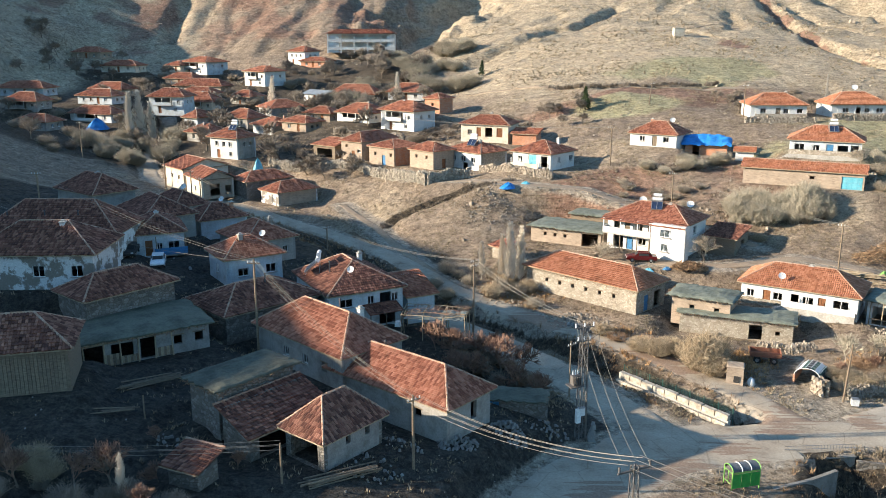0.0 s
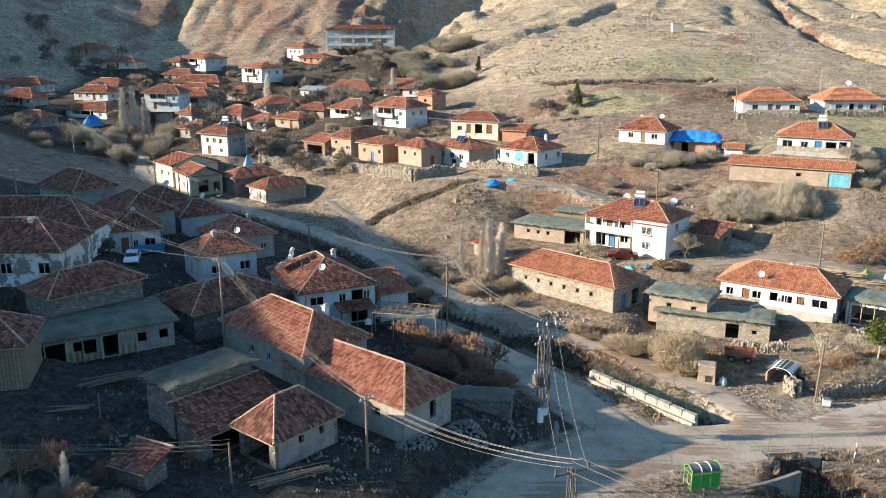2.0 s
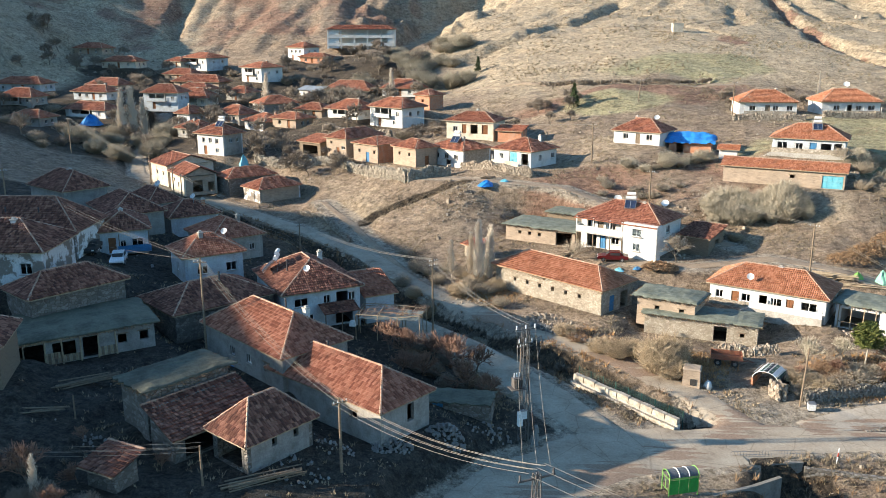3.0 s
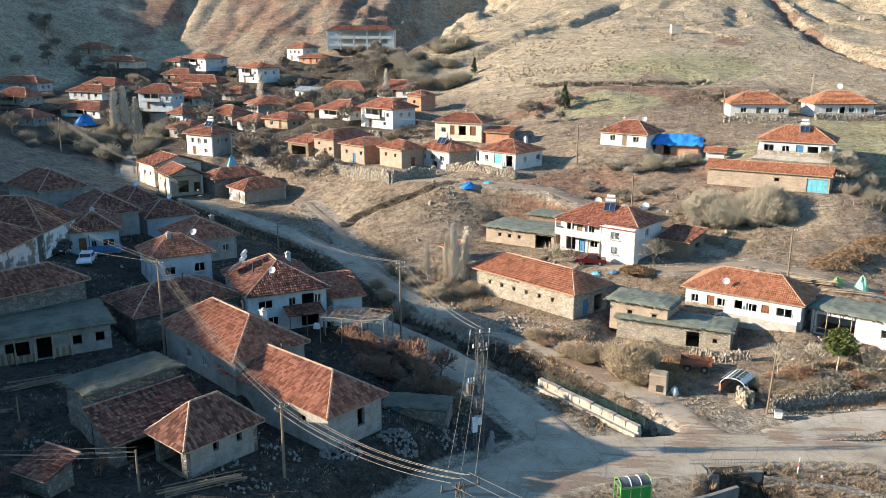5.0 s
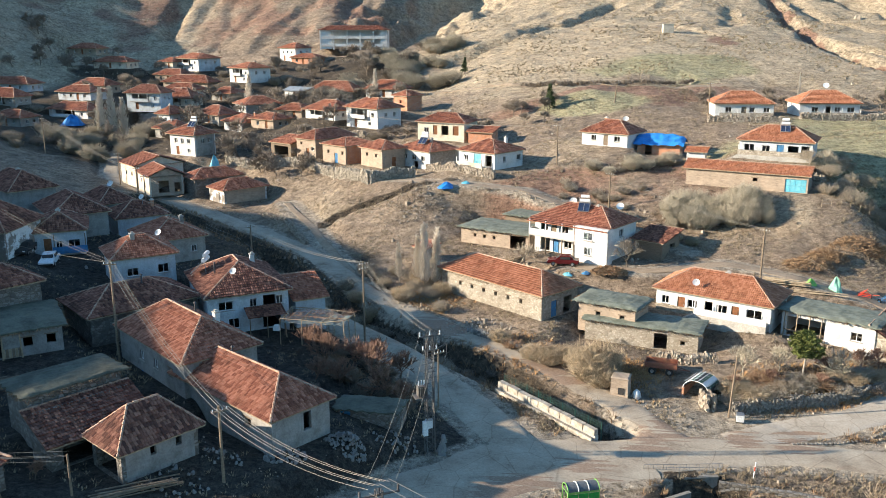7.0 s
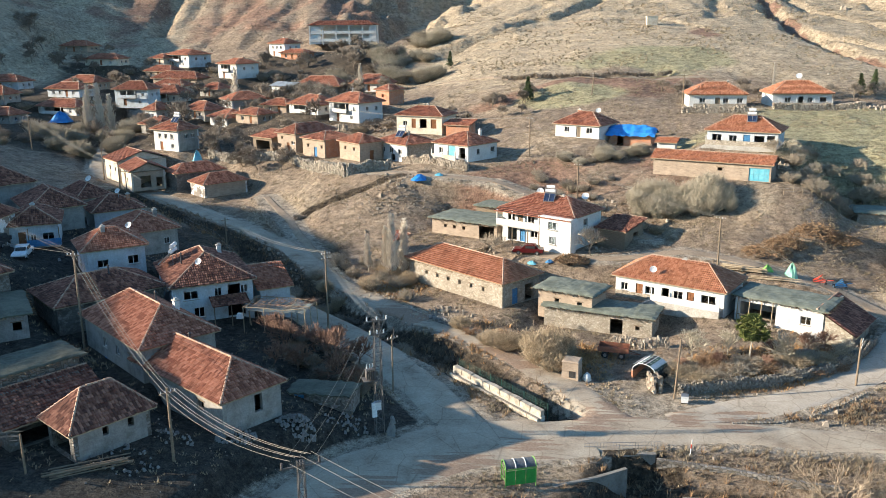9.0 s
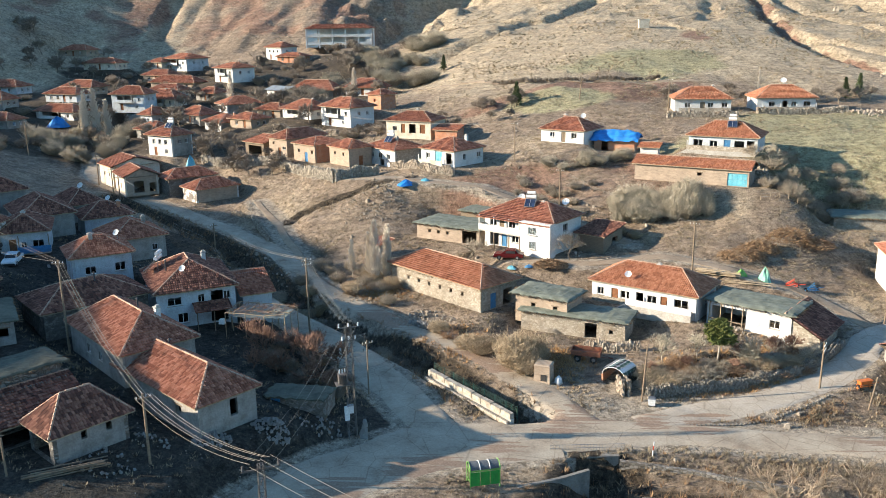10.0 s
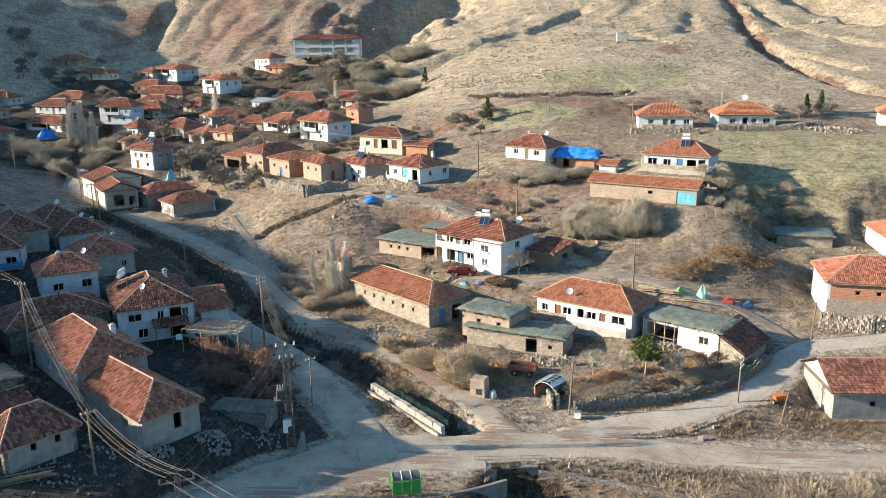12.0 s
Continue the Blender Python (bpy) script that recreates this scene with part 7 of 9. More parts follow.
for x, y, s in ((46.0, 63.0, 0.8), (49.6, 63.6, 1.0), (52.4, 64.6, 0.9), (55.2, 63.4, 1.05), (58.2, 64.6, 0.95), (61.6, 63.8, 1.0), (65.0, 65.0, 0.95), (68.4, 64.4, 1.05), (72.0, 65.8, 0.95), (51.0, 61.4, 0.9), (57.0, 61.6, 1.0), (63.4, 62.0, 0.9), (70.0, 62.6, 0.9)):
    tree(WILLOWS, x, y, s, label="bare tan willow with whitish stems beside the creek")
for x, y in scatter(26, -2, 14, 104, 121, RT):
    shrub(SHRUBS_TAN if RT.random() < 0.4 else SHRUBS, x, y, RT.uniform(0.5, 0.9), 1.0, "dry brown shrub on the bank")
for x, y in scatter(14, 30, 44, 131, 150, RT):
    shrub(SHRUBS, x, y, RT.uniform(0.5, 0.9), 0.9, "dry brown shrub on the slope")
for x, y in scatter(10, 36, 52, 148, 154, RT):
    shrub(SHRUBS_PALE, x, y, RT.uniform(0.6, 1.0), 0.9, "pale leafless shrub below the houses")
for x, y in scatter(26, -4, 34, 184, 200, RT):
    tree(FAR_TREES, x, y, RT.uniform(0.5, 0.8), label="leafless orchard tree behind the houses")
for x, y in scatter(18, 60, 118, 186, 198, RT):
    tree(FAR_TREES, x, y, RT.uniform(0.5, 0.9), label="leafless tree behind the bungalows")
brush_mass("valley_brush", SHRUBS_PALE, [(x, y, RT.uniform(1.3, 2.2), 1.0) for x, y in scatter(30, -34, 10, 250, 312, RT)], "broad grey leafless brush in the valley")
for x, y in scatter(26, -48, -6, 228, 305, RT):
    tree(FAR_TREES, x, y, RT.uniform(0.8, 1.3), label="leafless tree in the valley")
for x, y in scatter(60, -125, -5, 195, 335, RT, 0.3):
    tree(FAR_TREES, x, y, RT.uniform(0.8, 1.3), label="leafless tree between the far houses")
brush_mass("village_brush", SHRUBS_DARK, [(x, y, RT.uniform(0.8, 1.4), RT.uniform(0.7, 1.0)) for x, y in scatter(40, -118, -2, 190, 330, RT, 0.2)], "dark leafless brush between the far houses")
brush_mass("village_brush", SHRUBS, [(x, y, RT.uniform(0.8, 1.4), RT.uniform(0.7, 1.0)) for x, y in scatter(40, -118, -2, 190, 330, RT, 0.2)], "brown leafless brush between the far houses")
brush_mass("roadside_brush", SHRUBS_PALE, [(x, y, RT.uniform(1.0, 1.7), 1.0) for x, y in scatter(22, -88, -64, 196, 222, RT)], "pale brush beside the far road")
for x, y in scatter(16, -38, -18, 168, 196, RT, 0.3):
    tree(FAR_TREES, x, y, RT.uniform(0.6, 1.0), label="leafless tree beside the terrace wall")
for x, y in scatter(14, -178, -120, 290, 345, RT):
    tree(FAR_TREES, x, y, RT.uniform(0.9, 1.4), label="leafless tree on the shaded hillside")
tree(FAR_TREES, -36.0, 187.5, 1.4, label="large leafless walnut tree beside a white house")
tree(TREES, 22.5, 121.0, 0.8, label="small leafless tree before the farmhouse")
tree(TREES, 36.8, 116.0, 0.8, label="small leafless tree before the farmhouse")
for i in range(26):
    f = i / 25
    k = min(int(f * 7) + 3, len(DITCH) - 2)
    a, b = DITCH[k], DITCH[k + 1]
    t = (f * 7) % 1
    x, y = a[0] + (b[0] - a[0]) * t + RT.uniform(-2.4, 1.2), a[1] + (b[1] - a[1]) * t + RT.uniform(-1.8, 1.2)
    shrub(SHRUBS, x, y, RT.uniform(0.35, 0.7), 0.8, "dry brush along the stream ditch")
ditch_brush = []
for i in range(130):
    f = RT.uniform(1.6, 10.0)
    a, b, t = DITCH[int(f)], DITCH[int(f) + 1], f % 1
    x, y = a[0] + (b[0] - a[0]) * t + RT.uniform(-1.6, 1.6), a[1] + (b[1] - a[1]) * t + RT.uniform(-1.2, 1.2)
    if all(float(to_line(np.array([x]), np.array([y]), l)[0][0]) > h + 0.5 for l, h in ROADS):
        ditch_brush.append((x, y, RT.uniform(0.3, 0.6), RT.uniform(0.5, 0.9)))
brush_mass("ditch_brush", SHRUBS_DARK, ditch_brush, "dark leafless brush in the stream ditch")

# ---------------------------------------------------------------- poles and wires
TIPS = {}

def wood_pole(key, x, y, top, arms=1, yaw=0.0, lean=(0, 0), r=0.13):
    z = land_at(x, y)
    h = top - z
    ob = thing("utility_pole", (x, y, z), "weathered wooden utility pole with insulators", "utility pole", "utility poles", yaw=yaw)
    t = Vector((lean[0], lean[1], h))
    part("pole", Shape().tube((0, 0, -0.5), t, r, r * 0.72, 9), POLEW, ob)
    for k in range(arms):
        c = t - Vector((0, 0, 0.35 + 0.55 * k))
        part("crossarm", Shape().box(c + Vector((0, -0.12, 0)), (1.3, 0.09, 0.1)), WOOD, ob)
        for sx in (-0.55, -0.2, 0.2, 0.55):
            part("insulator", Shape().tube(c + Vector((sx, -0.12, 0.05)), c + Vector((sx, -0.12, 0.22)), 0.045, 0.03, 7), WHITEP, ob)
    TIPS[key] = (x + lean[0], y + lean[1], top - 0.2)
    return ob

def lattice_mast(key, x, y, top, w0=0.55, w1=0.28, yaw=0.0, gear=False, label="steel lattice mast"):
    """Four angle-iron legs with crossed bracing."""
    z = land_at(x, y)
    h = top - z
    ob = thing("lattice_mast", (x, y, z), label, "power mast", "power masts", yaw=yaw)
    n = 14
    def at(i, sx, sy):
        f = i / n
        w = w0 + (w1 - w0) * f
        return Vector((sx * w / 2, sy * w / 2, -0.2 + (h + 0.2) * f))
    for sx in (-1, 1):
        for sy in (-1, 1):
            part("leg", Shape().tube(at(0, sx, sy), at(n, sx, sy), 0.045, 0.035, 4), MASTM, ob)
    for (a, b) in (((-1, -1), (1, -1)), ((1, -1), (1, 1)), ((1, 1), (-1, 1)), ((-1, 1), (-1, -1))):
        s = Shape()
        for i in range(n):
            p, q = (a, b) if i % 2 else (b, a)
            s.tube(at(i, *p), at(i + 1, *q), 0.022, 0.022, 4)
            s.tube(at(i + 1, *a), at(i + 1, *b), 0.018, 0.018, 4)
        tagged(part("bracing", s, MASTM, ob), kind="stuff")
    arms = ((h - 0.15, 1.9), (h - 1.4, 1.3)) if gear else ((h - 0.3, 2.4),)
    for zz, ln in arms:
        part("crossarm", Shape().box((0, 0, zz), (ln, 0.1, 0.1)), MASTM, ob)
        for sx in (-0.5, 0.0, 0.5):
            ins = Shape()
            for k in range(4):
                ins.tube((sx * ln * 0.92, 0, zz + 0.08 + 0.09 * k), (sx * ln * 0.92, 0, zz + 0.14 + 0.09 * k), 0.08, 0.05, 9)
            part("insulator", ins, DARKM if not gear else WHITEP, ob)
    if gear:
        tr = part("transformer", Shape().box((-0.75, 0, h * 0.55), (0.75, 0.6, 0.85)), MASTM, ob, "grey finned transformer")
        for k in range(5):
            part("cooling_fin", Shape().box((-1.1 + 0.17 * k, -0.45, h * 0.55), (0.05, 0.14, 0.8)), MASTM, tr)
        for sx in (-1.0, -0.75, -0.5):
            part("bushing", Shape().tube((sx, 0, h * 0.55 + 0.5), (sx, 0, h * 0.55 + 0.9), 0.07, 0.04, 8), WHITEP, tr)
        part("platform", Shape().box((-0.75, 0, h * 0.55 - 0.57), (1.3, 1.1, 0.1)), MASTM, ob)
        part("switch_box", Shape().box((-0.5, -0.3, h * 0.24), (0.42, 0.35, 1.3)), WHITEP, ob, "white switch box")
        for k in range(9):
            zz = h * (0.60 + 0.04 * k)
            part("bracket", Shape().tube((-0.55, 0.1 * (k % 3 - 1), zz), (0.55, 0.1 * (k % 3 - 1), zz + 0.12), 0.03), MASTM, ob)
        part("conduit", Shape().tube((0.42, -0.1, 0), (0.30, -0.1, h * 0.62), 0.05), MASTM, ob)
        part("guard_rail", Shape().path([(0.5, 0, h - 1.4), (1.5, 0, h - 0.9), (1.5, 0, h - 1.9), (1.25, 0, h - 2.7)], 0.03), MASTM, ob)
    TIPS[key] = (x, y, top + 0.25)
    return ob

lattice_mast("mast", 12.5, 71.1, 11.3, 0.75, 0.5, 20, True, "steel lattice mast carrying a grey transformer")
lattice_mast("front", 11.2, 45.1, 11.75, 0.6, 0.35, 25, False, "slim lattice power mast with a crossarm")
wood_pole("a", -18.5, 80.4, 14.9)
wood_pole("b", -2.3, 60.2, 9.5, 1, 40)
wood_pole("c", -11.7, 55.9, 7.7, 0, r=0.1)
wood_pole("d", 3.6, 95.6, 11.0, 2, 40)
wood_pole("e", -17.9, 128.0, 7.8, 1, 40)
wood_pole("f", -21.2, 126.6, 5.0, 0, r=0.08)
wood_pole("g", 37.0, 135.5, 15.0, 1, -20)
wood_pole("h", 30.3, 153.4, 20.5, 1, -20)
wood_pole("i", 45.9, 192.0, 26.2, 1, 0, (0.5, 0))
wood_pole("j", 52.2, 108.4, 12.4, 1, -30)
wood_pole("k", 41.0, 80.9, 5.9, 0, 0, (0.35, 0), r=0.11)
wood_pole("l", -53.0, 110.0, 19.0)
wood_pole("m", 59.9, 83.4, 5.2, 2, 60, (0.2, 0), r=0.12)
wood_pole("n", 63.4, 79.8, 2.9, 0, 0, (0.7, 0.2), r=0.1)
wood_pole("o", 73.6, 99.8, 6.6, 0, 0, (0.3, 0), r=0.11)
wood_pole("p", 63.2, 180.6, 26.4)
wood_pole("q", 12.8, 80.2, 6.5, 1, 40, r=0.09)
wood_pole("r", -48.0, 160.4, 11.5)
wood_pole("s", -82.0, 193.0, 17.5)
wood_pole("t", -58.0, 176.0, 12.0)
wood_pole("u", -45.5, 157.5, 10.5)
wood_pole("v", -24.0, 63.2, 8.2, 0, r=0.08)

def rope(pts, r, n=4):
    """One continuous tube through the points."""
    s = Shape()
    for i, p in enumerate(pts):
        d = (pts[min(i + 1, len(pts) - 1)] - pts[max(i - 1, 0)]).normalized()
        a = Vector((-d.y, d.x, 0)).normalized()
        b = d.cross(a)
        s.v += [tuple(p + a * (r * math.cos(6.2832 * k / n)) + b * (r * math.sin(6.2832 * k / n))) for k in range(n)]
        if i:
            s.f += [((i - 1) * n + k, (i - 1) * n + (k + 1) % n, i * n + (k + 1) % n, i * n + k) for k in range(n)]
    return s

def wires(p, q, n, gap, sag, r=0.012):
    """A span of n cables; each is a part."""
    p, q = Vector(p), Vector(q)
    ob = thing("overhead_wires", (0, 0, 0), "span of thin overhead cables between poles", "cable", "overhead cables")
    d = Vector((q.x - p.x, q.y - p.y, 0)).normalized()
    side = Vector((-d.y, d.x, 0))
    for i in range(n):
        o = side * gap * (i - (n - 1) / 2) + Vector((0, 0, 0.12 * (i % 2)))
        pts = []
        for k in range(13):
            f = k / 12
            pts.append(p.lerp(q, f) + o - Vector((0, 0, sag * 4 * f * (1 - f))))
        part("cable", rope(pts, r), WIRE, ob)

WIRE = worn("pale_cable", (0.30, 0.27, 0.22), (0.22, 0.195, 0.165), rough=0.5)
T = TIPS
wires(T["a"], T["b"], 3, 0.3, 1.0, 0.014), wires(T["b"], T["front"], 5, 0.35, 0.9, 0.014), wires(T["front"], (38, 30, 9.5), 3, 0.9, 0.8, 0.016)
wires(T["front"], T["mast"], 3, 0.8, 0.9), wires(T["mast"], T["d"], 4, 0.28, 0.8, 0.013), wires(T["d"], T["e"], 4, 0.28, 1.0, 0.013)
wires(T["e"], T["u"], 4, 0.28, 0.9, 0.013), wires(T["u"], T["s"], 4, 0.28, 1.0, 0.013), wires(T["a"], (-60, 108, 16), 1, 0.2, 1.4, 0.014)
wires(T["h"], T["g"], 3, 0.3, 0.6), wires(T["g"], T["j"], 3, 0.3, 0.8), wires(T["h"], (-12, 186, 19.5), 3, 0.3, 1.0), wires(T["i"], T["p"], 2, 0.4, 0.6)
wires(T["p"], (64, 148, 19.6), 2, 0.3, 0.6), wires(T["h"], T["i"], 2, 0.3, 0.8), wires(T["j"], (62, 96, 7), 2, 0.3, 0.5), wires(T["l"], T["a"], 2, 0.3, 1.0)
wires((-40, 52, 9.5), T["c"], 4, 0.4, 0.5, 0.012)

# ---------------------------------------------------------------- walls of stone and concrete
def stone_wall(line, height, thick, label, size=0.36, mat=RUBBLE, seed=1, sink=0.15):
    rnd = random.Random(seed)
    size = size * 0.78
    s = Shape()
    for (ax, ay), (bx, by) in zip(line, line[1:]):
        ln = math.hypot(bx - ax, by - ay)
        n = max(1, int(ln / (size * 0.8)))
        nx, ny = -(by - ay) / ln, (bx - ax) / ln
        xs = np.array([ax + (bx - ax) * (i + 0.5) / n for i in range(n)])
        ys = np.array([ay + (by - ay) * (i + 0.5) / n for i in range(n)])
        g = land(xs, ys)
        for i in range(n):
            h = height * (1 + 0.22 * math.sin(i * 0.37 + seed) * math.sin(i * 0.11))
            k = 0
            z = -sink
            while z < h:
                for w in (-0.5, 0.5) if thick > 0.45 else (0.0,):
                    s.rock((xs[i] + nx * thick * w + rnd.gauss(0, 0.05), ys[i] + ny * thick * w + rnd.gauss(0, 0.05), g[i] + z + size * 0.3), size * rnd.uniform(0.8, 1.35), rnd)
                z += size * 0.62
    return lone("stone_wall", s, mat, label, "stone wall", "dry-stone walls")

stone_wall([(-38, 185), (-30, 180), (-22, 176.4), (-16.2, 172.2), (-12.2, 166.8)], 1.5, 0.6, "tumbled dry-stone wall below the terrace houses", 0.45, PALE_STONE, 1)
stone_wall([(-12, 166.4), (-6.6, 159.0), (-3.0, 154.2), (1.5, 156.0), (5.0, 156.6)], 1.8, 0.6, "curving dry-stone retaining wall", 0.45, PALE_STONE, 2)
stone_wall([(41.6, 81.6), (46, 82.6), (52, 84.0), (58.4, 86.6), (63.2, 90.2), (66.0, 93.6)], 0.95, 0.5, "brown-grey dry-stone retaining wall along the lane", 0.27, WALLST, 3, 0.3)
stone_wall([(39.6, 81.9), (39.2, 83.6)], 1.6, 0.7, "whitish pile of stacked stones at the lane corner", 0.45, ROCKS, 4)
stone_wall([(15.5, 99.8), (19.6, 96.9), (22.0, 94.6)], 0.45, 0.5, "low row of stones beside the road", 0.36, RUBBLE, 5)
stone_wall([(36.6, 93.6), (40.0, 92.4), (42.8, 92.2)], 0.9, 0.6, "loose rubble wall before the byre", 0.4, ROCKS, 6)
stone_wall([(62.0, 176.2), (76.0, 174.6)], 1.1, 0.5, "stone terrace wall before the bungalow", 0.4, ROCKS, 7)
stone_wall([(80.0, 176.0), (98.0, 175.6)], 1.1, 0.5, "stone terrace wall before the bungalow", 0.4, ROCKS, 8)
stone_wall([(58.5, 142.6), (70.5, 137.2)], 1.0, 0.5, "stone terrace wall before the veranda house", 0.4, ROCKS, 9)
stone_wall([(7.0, 159.6), (9.6, 157.0), (15.6, 151.2), (19.4, 149.0)], 1.2, 0.5, "pale stone plinth wall below the white house", 0.4, ROCKS, 10)
stone_wall([(-26, 204), (-17, 198.6), (-9, 195)], 1.2, 0.5, "stone plinth wall below white houses", 0.45, ROCKS, 11)
stone_wall([(2.0, 172.8), (12.5, 171.2)], 1.2, 0.5, "stone plinth wall below the cream house", 0.42, ROCKS, 12)
stone_wall([(76.0, 103.6), (82.0, 101.0), (92.0, 100.6)], 1.9, 0.6, "stone retaining wall below the brick house", 0.45, ROCKS, 13)
stone_wall([(-22.0, 152.6), (-17.0, 147.6), (-13.2, 140.0), (-11.2, 136.0)], 0.6, 0.5, "low crumbling wall along the path", 0.36, ROCKS, 14)

def wall_run(name, line, height, thick, top_z, mat, label, category="concrete wall"):
    """A cast wall that follows a line, its top at given heights."""
    s = Shape()
    for (a, za), (b, zb) in zip(zip(line, top_z), zip(line[1:], top_z[1:])):
        d = Vector((b[0] - a[0], b[1] - a[1], 0)).normalized()
        n = Vector((-d.y, d.x, 0)) * thick / 2
        p, q = Vector((*a, za)), Vector((*b, zb))
        lo = Vector((0, 0, -height))
        for f in ((p + n, p - n, q - n, q + n), (p - n, p - n + lo, q - n + lo, q - n), (q + n, q + n + lo, p + n + lo, p + n), (p + n, p + n + lo, p - n + lo, p - n), (q - n, q - n + lo, q + n + lo, q + n)):
            s.face(*f)
    return lone(name, s, mat, label, category)

wall_run("channel_wall", [(20.0, 61.2), (26.8, 63.8), (31.0, 65.2), (33.9, 66.5)], 3.2, 0.35, [-0.75, -0.6, -0.4, -0.2], DAMPCON, "damp concrete wing wall of the stream channel")
wall_run("channel_wall", [(37.0, 69.2), (39.0, 68.8), (43.0, 68.0), (47.7, 66.7), (52.0, 65.9)], 2.6, 0.4, [-0.75, -0.8, -0.95, -1.2, -1.45], STONE_DARK, "rough stone wall of the creek bank")

def culvert():
    """Headwall with a low arched mouth, and the dark pipe behind it."""
    ob = thing("culvert", (35.5, 69.3, -3.3), "concrete culvert mouth under the road edge", "culvert", yaw=6)
    face, n = Shape(), 12
    arc = [(1.1 * math.cos(math.pi * i / n), 1.5 + 0.75 * math.sin(math.pi * i / n)) for i in range(n + 1)]
    for y in (0.0, 0.4):
        for (ax, az), (bx, bz) in zip(arc, arc[1:]):
            face.face((ax, y, az), (ax, y, 2.75), (bx, y, 2.75), (bx, y, bz))
        face.face((1.1, y, 0), (1.45, y, 0), (1.45, y, 2.75), (1.1, y, 2.75))
        face.face((-1.45, y, 0), (-1.1, y, 0), (-1.1, y, 2.75), (-1.45, y, 2.75))
    face.face((-1.45, 0, 2.75), (1.45, 0, 2.75), (1.45, 0.4, 2.75), (-1.45, 0.4, 2.75))
    part("headwall", face, DAMPCON, ob)
    pipe = Shape()
    ring = [(1.1, 0.0)] + arc + [(-1.1, 0.0)]
    for (ax, az), (bx, bz) in zip(ring, ring[1:]):
        pipe.face((ax, 0.0, az), (bx, 0.0, bz), (bx, 2.4, bz), (ax, 2.4, az))
    pipe.face(*[(x, 2.4, z) for x, z in ring])
    part("pipe", pipe, DAMPCON, ob)
    part("kerb", Shape().box((0, 0.15, 2.8), (3.0, 0.45, 0.12)), DAMPCON, ob)
culvert()
lone("concrete_slab", Shape().box((0, 0, 0), (9.0, 3.4, 0.25)).box((0, 1.6, -0.9), (9.0, 0.2, 1.8)).box((0, -1.6, -0.9), (9.0, 0.2, 1.8)), DAMPCON, "low concrete-topped tank beside the creek", "tank", place=(42.6, 62.4, -1.7), yaw=-3)

def railing():
    ob = thing("bridge_railing", (34.2, 70.3, land_at(34.2, 70.6)), "rusty iron railing over the culvert", "railing", yaw=4)
    for z in (0.3, 0.62):
        part("rail", Shape().tube((-3.4, 0, z), (3.4, 0, z), 0.022), STEEL, ob)
    for i in range(25):
        x = -3.4 + 6.8 * i / 24
        part("bar", Shape().tube((x, 0, -0.2), (x, 0, 0.62), 0.014, 0.014, 4), STEEL, ob)
railing()

def parapet():
    """Stone-faced parapet along the stream with a low kerb before it, and the green fence behind."""
    a, b = Vector((18.7, 84.6, 0.62)), Vector((27.3, 75.2, -0.1))
    ob = thing("stream_parapet", tuple(a), "pale limestone parapet blocks along the stream edge", "parapet")
    d = (b - a)
    u = d.normalized()
    n = Vector((-u.y, u.x, 0)).normalized()
    yaw = math.atan2(u.y, u.x)
    m = Euler((0, -math.asin(u.z), yaw)).to_matrix()
    rnd = random.Random(3)
    k = 9
    for i in range(k):
        c = d * ((i + 0.5) / k)
        ln = d.length / k
        part("block", Shape().box(c + n * 0.25 + Vector((0, 0, 0.6 + rnd.uniform(-0.06, 0.04))), (ln - 0.07, 0.56 + rnd.uniform(-0.05, 0.06), 0.6), m, 0.97), PARAPET, ob)
        part("kerb", Shape().box(c - n * 0.38 + Vector((0, 0, -0.02 + rnd.uniform(-0.03, 0.03))), (ln - 0.06, 0.24, 0.42), m), PARAPET, ob)
        part("footing", Shape().box(c + n * 0.25 + Vector((0, 0, -0.6)), (ln + 0.01, 0.5, 1.8), m), CONCRETE, ob)
    fence = thing("mesh_fence", tuple(a + n * 0.95), "green wire-mesh fence behind the parapet", "fence")
    for i in range(9):
        c = d * (i / 8)
        part("post", Shape().tube(c + Vector((0, 0, -0.8)), c + Vector((0, 0, 1.45)), 0.04), FENCEG, fence)
        if i < 8:
            s = Shape()
            e = d * ((i + 1) / 8)
            for j in range(6):
                z = 0.1 + 1.25 * j / 5
                s.tube(c + Vector((0, 0, z)), e + Vector((0, 0, z)), 0.009, 0.009, 3, False)
            for j in range(9):
                p = c.lerp(e, (j + 0.5) / 9)
                s.tube(p + Vector((0, 0, 0.1)), p + Vector((0, 0, 1.35)), 0.009, 0.009, 3, False)
            part("mesh_panel", s, FENCEG, fence)
parapet()

def picket(line, step, h, label, mat=WOOD, rails=2):
    ob = thing("fence", (0, 0, 0), label, "fence", "wire fences")
    for (ax, ay), (bx, by) in zip(line, line[1:]):
        n = max(1, int(math.hypot(bx - ax, by - ay) / step))
        prev = None
        for i in range(n + 1):
            x, y = ax + (bx - ax) * i / n, ay + (by - ay) * i / n
            z = land_at(x, y)
            part("post", Shape().tube((x, y, z - 0.3), (x + 0.03, y, z + h), 0.05, 0.04, 5), mat, ob)
            if prev:
                for r in range(rails):
                    f = 0.45 + 0.45 * r
                    part("wire", Shape().tube(prev + Vector((0, 0, h * f)), Vector((x, y, z + h * f)), 0.012, 0.012, 3, False), STEEL, ob)
            prev = Vector((x, y, z))
picket([(-2, 104), (-9, 112.5), (-17, 124), (-27, 135)], 3.0, 1.3, "rough post-and-wire fence along the ditch")
picket([(66.5, 127.5), (76, 127.0), (84.5, 131.0), (86.5, 139)], 1.2, 1.1, "brushwood garden fence of thin stakes", WOODL)
